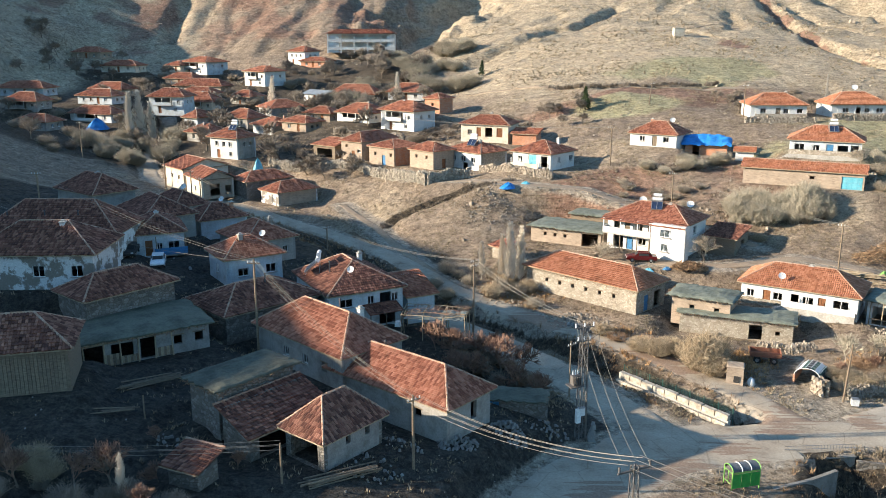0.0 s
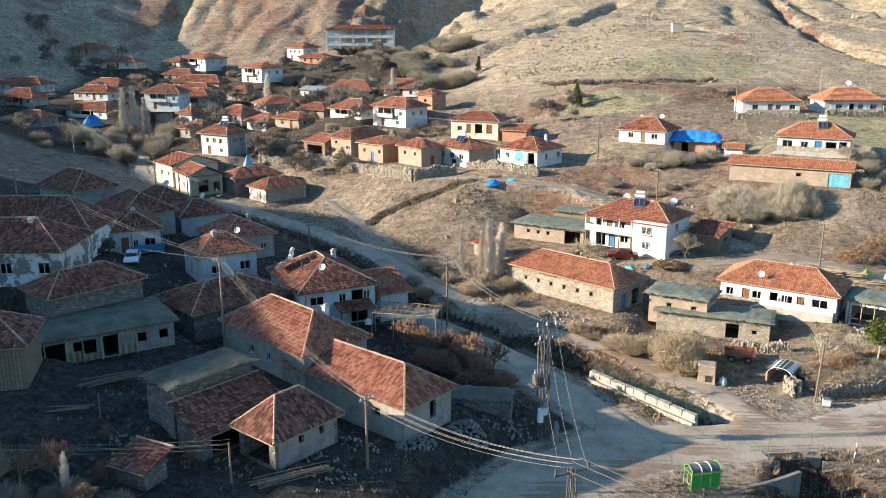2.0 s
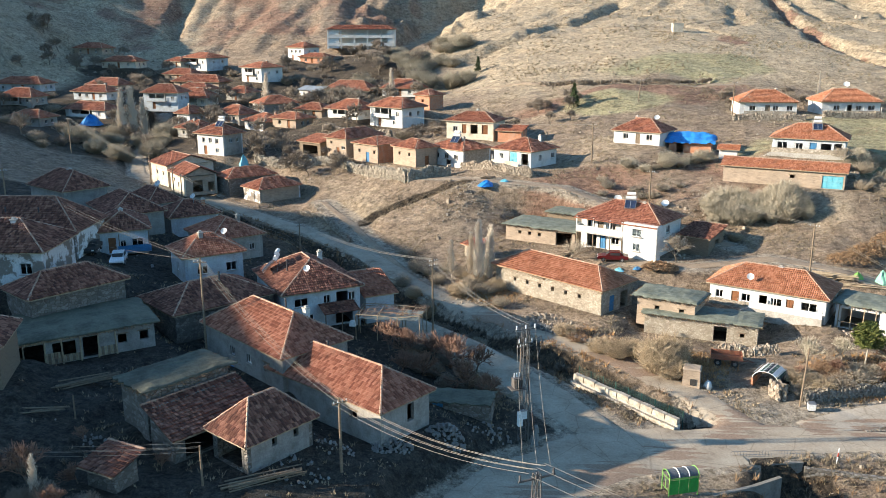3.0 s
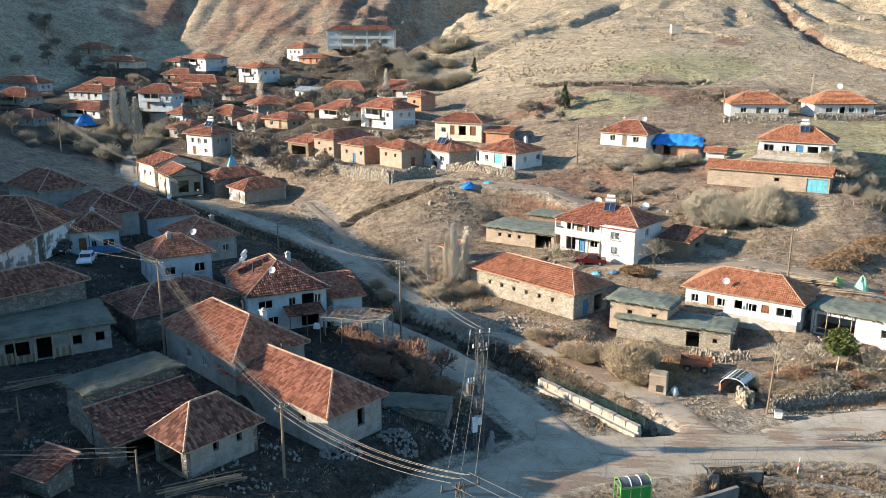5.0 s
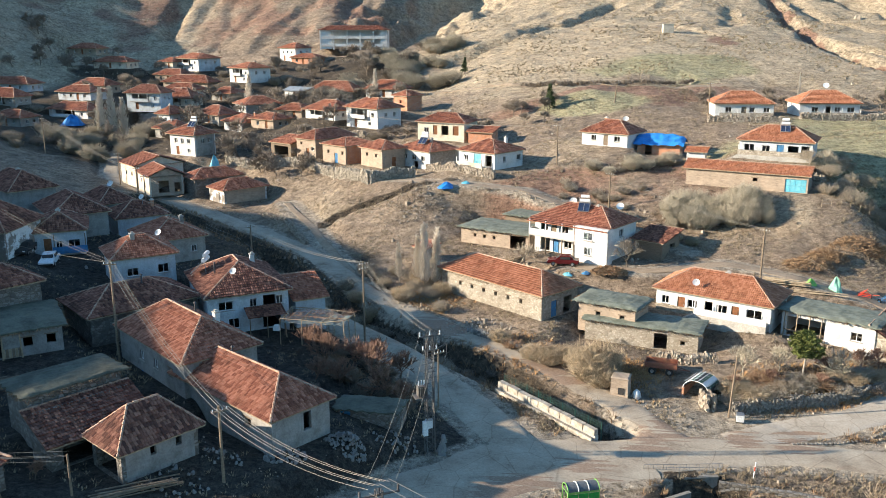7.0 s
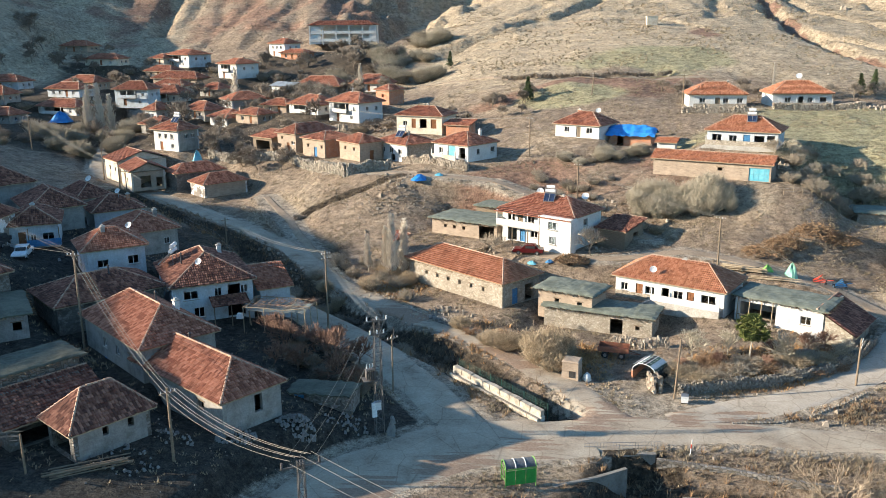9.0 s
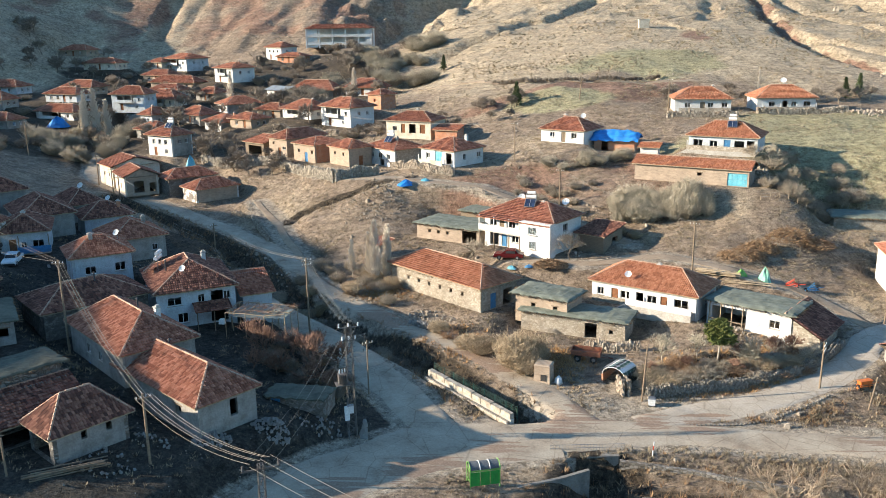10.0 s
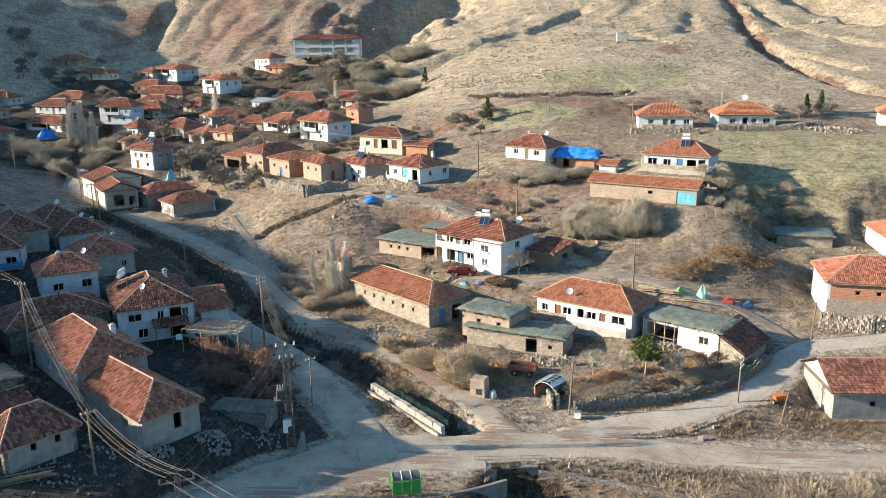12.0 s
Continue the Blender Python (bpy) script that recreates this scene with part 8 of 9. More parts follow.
picket([(36, 59.8), (48, 61.0), (62, 62.6)], 2.5, 1.2, "wire fence on posts beside the creek", FENCEG)

# ---------------------------------------------------------------- loose things
def at_ground(x, y, dz=0.0):
    return (x, y, land_at(x, y) + dz)

def bus_shelter():
    ob = thing("bus_shelter", at_ground(24.7, 63.7), "green steel bus shelter with an arched smoked canopy", "bus shelter", yaw=15)
    L, D = 3.3, 1.35
    for x in (-L / 2, -L / 6, L / 6, L / 2):
        rib = Shape()
        pts = [Vector((x, D / 2 * math.cos(radians(a)) * 1.08, 2.05 + 0.5 * math.sin(radians(a)))) for a in range(0, 181, 20)]
        part("rib", rope(pts, 0.05, 6), GREENL if abs(x) > 1 else WHITEP, ob)
    s = Shape()
    n = 10
    for i in range(n):
        a, b = math.pi * i / n, math.pi * (i + 1) / n
        p = [(x, D / 2 * math.cos(w) * 1.06, 2.05 + 0.48 * math.sin(w)) for x, w in ((-L / 2, a), (L / 2, a), (L / 2, b), (-L / 2, b))]
        s.face(*p)
        s.face(*[(q[0], q[1], q[2] - 0.03) for q in reversed(p)])
    part("canopy", s, CANOPY, ob)
    for x in (-L / 2, L / 2):
        for y in (-D / 2, D / 2):
            part("post", Shape().box((x, y, 1.02), (0.09, 0.09, 2.1)), GREENL, ob)
        part("end_frame", Shape().box((x, 0, 0.75), (0.05, D - 0.1, 0.06)).box((x, 0, 1.9), (0.05, D - 0.1, 0.06)).box((x, 0, 1.3), (0.05, 0.06, 1.2)), GREENL, ob)
    for i in range(3):
        x = -L / 2 + L * (i + 0.5) / 3
        part("back_panel", Shape().box((x, -D / 2, 1.05), (L / 3 - 0.06, 0.04, 1.45)), GREENP, ob)
    part("top_rail", Shape().box((0, -D / 2 - 0.01, 1.92), (L, 0.06, 0.16)), GREENL, ob)
    part("bench", Shape().box((0, 0.1, 0.5), (L - 0.4, 0.4, 0.06)), WOODL, ob)
    ob.scale = (0.78, 0.86, 0.86)
bus_shelter()

def waste_bin():
    ob = thing("waste_bin", at_ground(41.9, 80.2), "dented pale grey steel waste container beside the lane", "waste bin", yaw=-12)
    part("body", Shape().box((0, 0, 0.62), (0.95, 0.8, 0.9), taper=1.12), WHITEP, ob)
    part("lid", Shape().box((0, 0, 1.16), (1.12, 0.95, 0.14), taper=0.8), STEEL, ob)
    for x in (-0.4, 0.4):
        for y in (-0.3, 0.3):
            part("wheel", Shape().tube((x - 0.05, y, 0.1), (x + 0.05, y, 0.1), 0.11, 0.11, 10), RUBBER, ob)
    ob.scale = (0.7, 0.7, 0.75)
waste_bin()

def oven_hut():
    ob = thing("bread_oven", at_ground(31.2, 85.0), "small ochre mud-brick oven hut", "oven hut", yaw=-20)
    part("body", Shape().box((0, 0, 0.9), (1.8, 1.7, 2.0), taper=0.94), ADOBE, ob)
    part("roof", Shape().box((0, 0, 1.95), (1.86, 1.76, 0.14), taper=0.85), ADOBE, ob)
    # solid black box for the dark inside of the mouth; no hole is cut
    part("opening", Shape().box((0.2, -0.84, 0.6), (0.6, 0.12, 0.7)), BLACKP, ob)
oven_hut()
bag = Shape()
bag.rock((0, 0, 0.3), 1.0, random.Random(4))
lone("feed_sack", bag, WHITEP, "white sack lying beside the oven hut", "sack", place=at_ground(32.7, 84.3), smooth=True)

def trailer():
    ob = thing("farm_trailer", at_ground(36.4, 90.4), "rusty red farm trailer parked before the byre", "trailer", yaw=-15)
    part("bed", Shape().box((0, 0, 0.85), (3.3, 1.7, 0.12)), RUST, ob)
    for y in (-0.85, 0.85):
        part("side_board", Shape().box((0, y, 1.12), (3.3, 0.06, 0.5)), RUST, ob)
    for x in (-1.65, 1.65):
        part("end_board", Shape().box((x, 0, 1.12), (0.06, 1.64, 0.5)), RUST, ob)
    for x in (-0.9, 0.9):
        for y in (-0.75, 0.75):
            w = part("wheel", Shape().tube((x, y - 0.12, 0.4), (x, y + 0.12, 0.4), 0.4, 0.4, 14), RUBBER, ob)
            part("rim", Shape().tube((x, y - 0.13, 0.4), (x, y + 0.13, 0.4), 0.2, 0.2, 10), STEEL, w)
    part("drawbar", Shape().tube((1.6, 0.4, 0.7), (3.0, 0, 0.5), 0.05).tube((1.6, -0.4, 0.7), (3.0, 0, 0.5), 0.05), RUST, ob)
trailer()

def polytunnel():
    ob = thing("tunnel_shelter", at_ground(39.4, 85.2), "small hooped shelter with torn sheets and a netted roof", "shelter", yaw=-38)
    W, L, n = 2.7, 2.8, 9
    for k in range(5):
        y = -L / 2 + L * k / 4
        part("hoop", rope([Vector((W / 2 * math.cos(math.pi * i / n), y, 0.9 + 1.0 * math.sin(math.pi * i / n))) for i in range(n + 1)], 0.035, 5), WHITEP, ob)
    for i in range(n):
        a, b = math.pi * i / n, math.pi * (i + 1) / n
        s = Shape()
        q = [(W / 2 * math.cos(w) * 1.02, y, 0.9 + 1.02 * math.sin(w)) for w, y in ((a, -L / 2), (a, L / 2), (b, L / 2), (b, -L / 2))]
        s.face(*q)
        s.face(*[(p[0] * 0.98, p[1], p[2] - 0.03) for p in reversed(q)])
        part("sheet", s, (FENCEG, WHITEP, BLACKP)[(2, 0, 1, 0, 2, 0, 1, 1, 2)[i]], ob)
    for k in range(6):
        x = -1.2 + 2.4 * k / 5
        part("purlin", Shape().tube((x, -L / 2, 1.02 + 1.0 * math.sqrt(max(0, 1 - (x / 1.5) ** 2))), (x, L / 2, 1.02 + 1.0 * math.sqrt(max(0, 1 - (x / 1.5) ** 2))), 0.03), WHITEP, ob)
    part("side_wall", Shape().box((-W / 2, 0, 0.4), (0.2, L, 1.0)), BRICK, ob)
    part("side_wall", Shape().box((W / 2, 0, 0.4), (0.2, L, 1.0)), BLACKP, ob)
polytunnel()

def car(x, y, yaw, paint, label):
    ob = thing("car", at_ground(x, y), label, "car", "parked cars", yaw=yaw)
    def prism(prof, w0, w1):
        s = Shape()
        n = len(prof)
        def ww(z):
            return w0 if z < 0.85 else w1
        L_ = [(px, -ww(pz), pz) for px, pz in prof]
        R_ = [(px, ww(pz), pz) for px, pz in prof]
        for i in range(n):
            j = (i + 1) % n
            s.face(L_[i], L_[j], R_[j], R_[i])
        s.face(*reversed(L_))
        s.face(*R_)
        return s
    body = [(-2.1, 0.35), (2.1, 0.35), (2.15, 0.62), (1.95, 0.8), (0.95, 0.9), (-1.55, 0.92), (-2.12, 0.84)]
    part("body", prism(body, 0.82, 0.8), paint, ob)
    cabin = [(-1.5, 0.9), (1.0, 0.88), (0.35, 1.38), (-1.0, 1.4)]
    part("cabin", prism(cabin, 0.76, 0.66), paint, ob)
    for y0 in (-0.765, 0.765):
        sgn = 1 if y0 > 0 else -1
        part("side_window", Shape().box((-0.3, sgn * 0.73, 1.12), (1.35, 0.05, 0.34), Euler((sgn * 0.16, 0, 0)).to_matrix()), BLACKP, ob)
    part("windscreen", Shape().box((0.70, 0, 1.14), (0.03, 1.2, 0.52), Euler((0, radians(-52), 0)).to_matrix()), BLACKP, ob)
    part("rear_window", Shape().box((-1.27, 0, 1.15), (0.03, 1.15, 0.48), Euler((0, radians(45), 0)).to_matrix()), BLACKP, ob)
    for wx in (-1.3, 1.3):
        for wy in (-0.78, 0.78):
            w = part("wheel", Shape().tube((wx, wy - 0.09, 0.3), (wx, wy + 0.09, 0.3), 0.3, 0.3, 14), RUBBER, ob)
            part("rim", Shape().tube((wx, wy - 0.1, 0.3), (wx, wy + 0.1, 0.3), 0.17, 0.17, 10), STEEL, w)
    for wy in (-0.6, 0.6):
        part("headlight", Shape().box((2.12, wy, 0.66), (0.06, 0.3, 0.14)), WHITEP, ob)
        part("tail_light", Shape().box((-2.11, wy, 0.74), (0.05, 0.25, 0.14)), REDP, ob)
    part("bumper", Shape().box((2.16, 0, 0.45), (0.1, 1.6, 0.18)), RUBBER, ob)
    part("bumper", Shape().box((-2.13, 0, 0.45), (0.1, 1.6, 0.18)), RUBBER, ob)
car(28.3, 117.6, 172, MAROON, "maroon saloon car parked before the farmhouse")
car(-34.4, 99.4, -75, CARW, "white saloon car parked in a shaded yard")
car(-38.6, 101.8, -80, BLACKP, "dark car parked in a shaded yard")

def tarp_heap(x, y, mat, label, r=1.3, h=0.9, seed=0):
    s = Shape()
    n, m = 14, 5
    rings = []
    for j in range(m + 1):
        f = j / m
        k = len(s.v)
        for i in range(n):
            a = 6.283 * i / n
            w = 1 + 0.22 * noise.noise(Vector((math.cos(a) * 1.7 + seed, math.sin(a) * 1.7, f * 2)))
            s.v.append((r * w * math.cos(a) * (1 - f) ** 0.6, r * 0.7 * w * math.sin(a) * (1 - f) ** 0.6, h * f * (1 + 0.2 * math.sin(3 * a + seed)) - 0.1))
        rings.append(k)
    for a, b in zip(rings, rings[1:]):
        for i in range(n):
            j = (i + 1) % n
            s.f.append((a + i, a + j, b + j, b + i))
    return lone("tarpaulin", s, mat, label, "covered heap", "covered heaps", place=at_ground(x, y), yaw=seed * 40, smooth=False)
tarp_heap(11.2, 144.2, TARPB, "heap under a bright blue tarpaulin", 1.7, 0.9, 1)
tarp_heap(14.4, 146.4, TURQ, "heap under a turquoise tarpaulin", 1.3, 0.5, 2)
tarp_heap(61.8, 108.8, GREENT, "peaked heap under a pale green tarpaulin", 1.1, 1.7, 3)
tarp_heap(58.9, 109.4, GREENL, "small yellow-green covered heap", 0.8, 0.8, 4)
tarp_heap(-93.5, 231.0, TARPB, "stack under a blue tarpaulin below a house", 3.2, 2.6, 5)
tarp_heap(-14.8, 79.2, TARPB, "blue tarpaulin heap beside a shaded house", 1.4, 0.6, 6)
tarp_heap(44.5, 59.2, TURQ, "turquoise sheet heap beside the creek", 0.8, 0.6, 7)
tarp_heap(28.6, 114.0, TURQ, "heap of turquoise plastic before the farm", 0.8, 0.4, 8)
tarp_heap(31.0, 113.6, BLUEP, "crumpled blue plastic sheet before the farm", 0.7, 0.35, 9)
tarp_heap(-50, 172.5, RUST, "rusty scrap heaped beside the road", 0.9, 0.9, 10)
tarp_heap(-40.0, 182.6, TURQ, "turquoise sheet hanging over a heap", 1.6, 2.4, 11)

def implement(x, y, paint, label, yaw=0, hopper=True):
    """A mounted farm machine: frame, beam, wheels."""
    ob = thing("farm_implement", at_ground(x, y), label, "farm machine", "farm machines", yaw=yaw)
    part("frame", Shape().box((0, 0, 0.7), (2.0, 0.14, 0.14)).box((0, 0.8, 0.7), (2.0, 0.14, 0.14)).box((-0.9, 0.4, 0.7), (0.14, 0.9, 0.14)).box((0.9, 0.4, 0.7), (0.14, 0.9, 0.14)), paint, ob)
    if hopper:
        part("hopper", Shape().box((0, 0.4, 1.15), (1.7, 0.7, 0.6), taper=1.25), paint, ob)
    else:
        part("tine_bar", Shape().tube((-1.0, -0.3, 0.5), (1.0, -0.3, 0.5), 0.06).tube((-0.6, 0.4, 0.7), (0.2, -0.2, 1.5), 0.07).tube((0.6, 0.4, 0.7), (0.2, -0.2, 1.5), 0.07), paint, ob)
        for k in range(5):
            part("tine", Shape().tube((-0.9 + 0.45 * k, -0.3, 0.5), (-0.9 + 0.45 * k, -0.55, 0.05), 0.035), DARKM, ob)
    part("drawbar", Shape().tube((0.9, 0.4, 0.7), (2.2, 0.2, 0.9), 0.07).tube((-0.9, 0.4, 0.7), (0.4, 0.3, 1.7), 0.06), paint, ob)
    for sx in (-1.05, 1.05):
        w = part("wheel", Shape().tube((sx - 0.1, 0.4, 0.42), (sx + 0.1, 0.4, 0.42), 0.42, 0.42, 14), RUBBER, ob)
        part("rim", Shape().tube((sx - 0.11, 0.4, 0.42), (sx + 0.11, 0.4, 0.42), 0.2, 0.2, 10), paint, w)
    ob.scale = (0.75, 0.75, 0.75)
implement(65.0, 107.6, REDP, "red farm implement with tines on the slope", -30, False)
implement(67.6, 107.2, BLUEP, "blue farm implement on the slope", 10, False)
implement(64.6, 83.2, ORANGEP, "orange farm machine beside the lane", 20)

def brush_pile(x, y, r, h, seed):
    rnd = random.Random(seed)
    s = Shape()
    for i in range(420):
        a, rr = rnd.uniform(0, 6.283), r * math.sqrt(rnd.random())
        z = h * (1 - (rr / r) ** 2) * rnd.uniform(0.3, 1.0)
        p = Vector((rr * math.cos(a) * 1.5, rr * math.sin(a), z))
        d = Vector((rnd.gauss(0, 1), rnd.gauss(0, 1), rnd.gauss(0.2, 0.5))).normalized() * rnd.uniform(0.4, 1.0)
        s.tube(p - d * 0.5, p + d * 0.5, 0.03, 0.015, 3, False)
        for j in range(4):
            q = p + d * rnd.uniform(-0.4, 0.5)
            e = Vector((rnd.gauss(0, 1), rnd.gauss(0, 1), rnd.gauss(0.3, 0.6))).normalized() * 0.22
            sd = e.orthogonal().normalized() * 0.09
            s.face(q - sd, q + e, q + sd)
    return lone("brush_pile", s, BRUSHM, "pile of cut brown brushwood with dead leaves", "brushwood", "brushwood heaps", "stuff", place=at_ground(x, y, 0.05), yaw=-10)
brush_pile(60.4, 114.6, 2.2, 1.5, 1)
brush_pile(63.4, 116.6, 2.0, 1.6, 2)
brush_pile(68.4, 119.0, 2.4, 1.9, 3)
brush_pile(71.6, 118.6, 2.0, 1.5, 4)
brush_pile(34.0, 113.2, 1.6, 0.9, 5)
brush_pile(-25.0, 196.0, 3.0, 1.2, 6)

def timber_pile(x, y, yaw, n, length, label, mat=WOODL, spread=1.2):
    rnd = random.Random(n)
    ob = thing("timber_pile", at_ground(x, y), label, "timber pile", "timber piles", yaw=yaw)
    for i in range(n):
        o = rnd.uniform(-spread / 2, spread / 2)
        z = 0.1 + 0.12 * (i % 4)
        sk = rnd.uniform(-0.25, 0.25)
        part("pole", Shape().tube((-length / 2 + rnd.uniform(-0.5, 0.5), o - sk, z), (length / 2 + rnd.uniform(-0.5, 0.5), o + sk, z + rnd.uniform(-0.05, 0.05)), 0.07, 0.05, 6), mat, ob)
timber_pile(55.8, 109.2, -22, 18, 5.0, "scattered pale poles lying on the slope")
timber_pile(59.2, 107.2, -18, 3, 6.5, "long pale pole lying on the slope", spread=0.3)
timber_pile(-7.6, 57.0, 28, 14, 5.5, "grey logs stacked beside the stone house", WOOD)
timber_pile(-25.6, 69.2, 35, 12, 5.0, "grey planks stacked in the yard", WOOD)
timber_pile(-26.5, 62.5, 10, 6, 4.0, "grey planks lying in the yard", WOOD)
timber_pile(22.0, 122.6, 60, 14, 2.0, "stacked firewood beside the shed")

STONE_MESHES = {}

def stone_mesh(k, mat):
    """One of six rough stones about a metre across."""
    if (k, mat.name) not in STONE_MESHES:
        s = Shape()
        s.rock((0, 0, 0), 1.0, random.Random(k))
        STONE_MESHES[k, mat.name] = mesh_of(s, "stone", mat)
    return STONE_MESHES[k, mat.name]

def rubble_pile(x, y, r, n, label, mat=RUBBLE, seed=1, h=0.6, size=0.24):
    rnd = random.Random(seed)
    z0 = land_at(x, y)
    ob = thing("rubble_pile", (x, y, z0), label, "rubble", "rubble piles")
    a = np.array([rnd.uniform(0, 6.283) for _ in range(n)])
    rr = np.array([r * math.sqrt(rnd.random()) for _ in range(n)])
    px, py = rr * np.cos(a) * 1.4, rr * np.sin(a)
    g = land(x + px, y + py) - z0
    for i in range(n):
        s = size * rnd.uniform(0.5, 1.4)
        st = new("stone", stone_mesh(rnd.randint(0, 5), mat))
        st.parent = ob
        st.matrix_basis = pose(px[i], py[i], g[i] + h * (1 - rr[i] / r) * rnd.random() + 0.15 * s, rnd.uniform(-20, 20), rnd.uniform(-20, 20), rnd.uniform(0, 360)) @ Matrix.Diagonal((s, s, s, 1))
    return ob
rubble_pile(-6.2, 59.0, 2.0, 45, "grey rubble at the foot of the stone house", RUBBLE, 1)
rubble_pile(-3.2, 63.0, 1.2, 25, "grey rubble at the foot of the stone house", RUBBLE, 2)
rubble_pile(1.2, 65.0, 1.3, 140, "heap of broken masonry beside the house", RUBBLE, 3, 0.9)
rubble_pile(5.6, 68.0, 1.2, 170, "heap of pale building rubble beside the road", RUBBLE, 4, 1.0)
rubble_pile(9.4, 71.2, 1.5, 40, "scattered stones in the shaded yard", RUBBLE, 5)
rubble_pile(5.8, 140.6, 5.0, 130, "spill of stones down the slope", ROCKS, 6, 0.2)
rubble_pile(8.6, 109.5, 3.6, 120, "stones spilled below the poplars", ROCKS, 7, 0.3)
rubble_pile(16.5, 101.2, 3.0, 90, "stones spilled below the barn", ROCKS, 8, 0.3, 0.3)
rubble_pile(54.5, 96.6, 1.8, 70, "rubble at the foot of the white house", ROCKS, 9)
rubble_pile(104, 176, 4.0, 90, "spread of pale stones beside the bungalow", ROCKS, 10, 0.4, 0.45)
rubble_pile(31.0, 136.0, 4.0, 80, "stones on the reddish slope", ROCKS, 11, 0.2)
rubble_pile(-21.6, 60.6, 1.0, 20, "stones beside the byre wall", RUBBLE, 14)

def stacked_stones():
    ob = thing("stone_stack", at_ground(13.6, 71.2), "column of stacked round stones beside the mast", "stone stack")
    rnd = random.Random(8)
    z = 0.0
    for i, s in enumerate((0.95, 0.8, 0.62, 0.5, 0.55, 0.42, 0.36)):
        st = Shape()
        st.rock((rnd.uniform(-0.1, 0.1), rnd.uniform(-0.1, 0.1), z + s * 0.2), s, rnd)
        part("stone", st, RUBBLE, ob)
        z += s * 0.42
    cab = thing("meter_cabinet", (12.45, 70.72, 2.7), "white electric meter cabinet strapped to the mast", "cabinet", yaw=20)
    part("cabinet_body", Shape().box((0, 0, 0.6), (0.56, 0.3, 0.74)), WHITEP, cab)
    part("cabinet_door", Shape().box((0, -0.165, 0.6), (0.46, 0.03, 0.62)), WHITEP, cab)
    part("cabinet_roof", Shape().box((0, -0.03, 1.0), (0.64, 0.4, 0.05)), STEEL, cab)
stacked_stones()

def marker_post():
    ob = thing("marker_post", at_ground(40.0, 69.8), "leaning red-and-white road marker post", "marker post")
    for i in range(4):
        part("band", Shape().tube((0.03 * i, 0, 0.42 * i - 0.2), (0.03 * (i + 1), 0, 0.42 * (i + 1) - 0.2), 0.05, 0.05, 8), (WHITEP, WHITEP, REDP, WHITEP)[i], ob)
marker_post()

def yard_shed():
    """Low rubble shed with a blue door, against the street yard."""
    ob = thing("yard_shed", (6.9, 74.6, land_at(6.9, 73.8) - 0.7), "low rubble-stone shed with a bright blue door", "shed", yaw=-8)
    w = add_wall(ob, "wall", 6.0, 1.8, [(1.0, 0.05, 1.0, 1.6, 'blue')], STONE_DARK, Matrix.Translation((-3.0, -1.4, 0)))
    part("back_wall", Shape().box((0, 1.4, 0.7), (6.0, 0.35, 2.4)), STONE_DARK, ob)
    for sx in (-2.82, 2.82):
        part("end_wall", Shape().box((sx, 0.17, 0.7), (0.34, 2.1, 2.4)), STONE_DARK, ob)
    part("roof", slab(6.3, 3.3, 1.95, 0.16, 0.08, random.Random(2), 0.3, 0.4), MUDROOF, ob)
yard_shed()

def pergola():
    """Vine pergola of crooked poles beside the two-storey house."""
    ob = thing("vine_pergola", at_ground(-0.8, 90.8), "crooked pole pergola with dry vines", "pergola", yaw=-8)
    rnd = random.Random(12)
    tops = {}
    for i in range(4):
        for j in range(3):
            x, y = -3.6 + 2.4 * i, -2.0 + 2.0 * j
            t = Vector((x + rnd.uniform(-0.2, 0.2), y + rnd.uniform(-0.2, 0.2), 2.7 + rnd.uniform(-0.2, 0.3)))
            tops[i, j] = t
            part("post", Shape().tube((x, y, -0.4), t, 0.07, 0.05, 6), WOODL, ob)
    for i in range(4):
        part("beam", rope([tops[i, j] for j in range(3)], 0.05, 5), WOODL, ob)
    for j in range(3):
        part("beam", rope([tops[i, j] for i in range(4)], 0.05, 5), WOODL, ob)
    for k in range(10):
        f = (k + 0.5) / 10
        a, b = tops[0, 0].lerp(tops[3, 0], f), tops[0, 2].lerp(tops[3, 2], f)
        part("lath", Shape().tube(a + Vector((0, 0, 0.08)), b + Vector((0, 0, 0.08)), 0.03, 0.03, 4), WOODL, ob)
    sheet = slab(6.6, 3.6, 2.45, 0.04, -0.25, random.Random(6), 0.2, 0.3)
    part("awning", sheet, GREYT, ob, "sagging grey-green sheet")
    v = Shape()
    for k in range(260):
        p = Vector((rnd.uniform(-3.6, 3.6), rnd.uniform(-2, 2), 2.75 + rnd.uniform(-0.1, 0.25)))
        d = Vector((rnd.gauss(0, 1), rnd.gauss(0, 1), rnd.gauss(0, 0.35))) * 0.5
        v.tube(p, p + d, 0.022, 0.01, 3, False)
    part("vines", v, TWIG_RED, ob)
    part("hanging_bag", Shape().box((-3.9, -2.2, 1.9), (0.7, 0.5, 0.6), taper=0.7), WHITEP, ob, "white plastic bundle")
pergola()

hut = thing("hill_hut", at_ground(75.2, 280.5), "small pale block hut on the open hill", "hut")
part("wall", Shape().box((0, 0, 1.0), (3.2, 2.4, 2.6)), CREAM, hut)
part("roof", Shape().box((0, 0, 2.36), (3.5, 2.7, 0.14)), CONCRETE, hut)
for x, y, s in ((157, 338, 2.2), (136, 352, 1.6), (131, 300, 1.2), (112, 330, 1.0), (70, 318, 0.9), (44, 330, 0.9)):
    b = Shape()
    b.rock((0, 0, s * 0.25), s, random.Random(int(x)))
    lone("boulder", b, ROCKS, "large pale boulder on the hillside", "boulder", "boulders", place=at_ground(x, y))

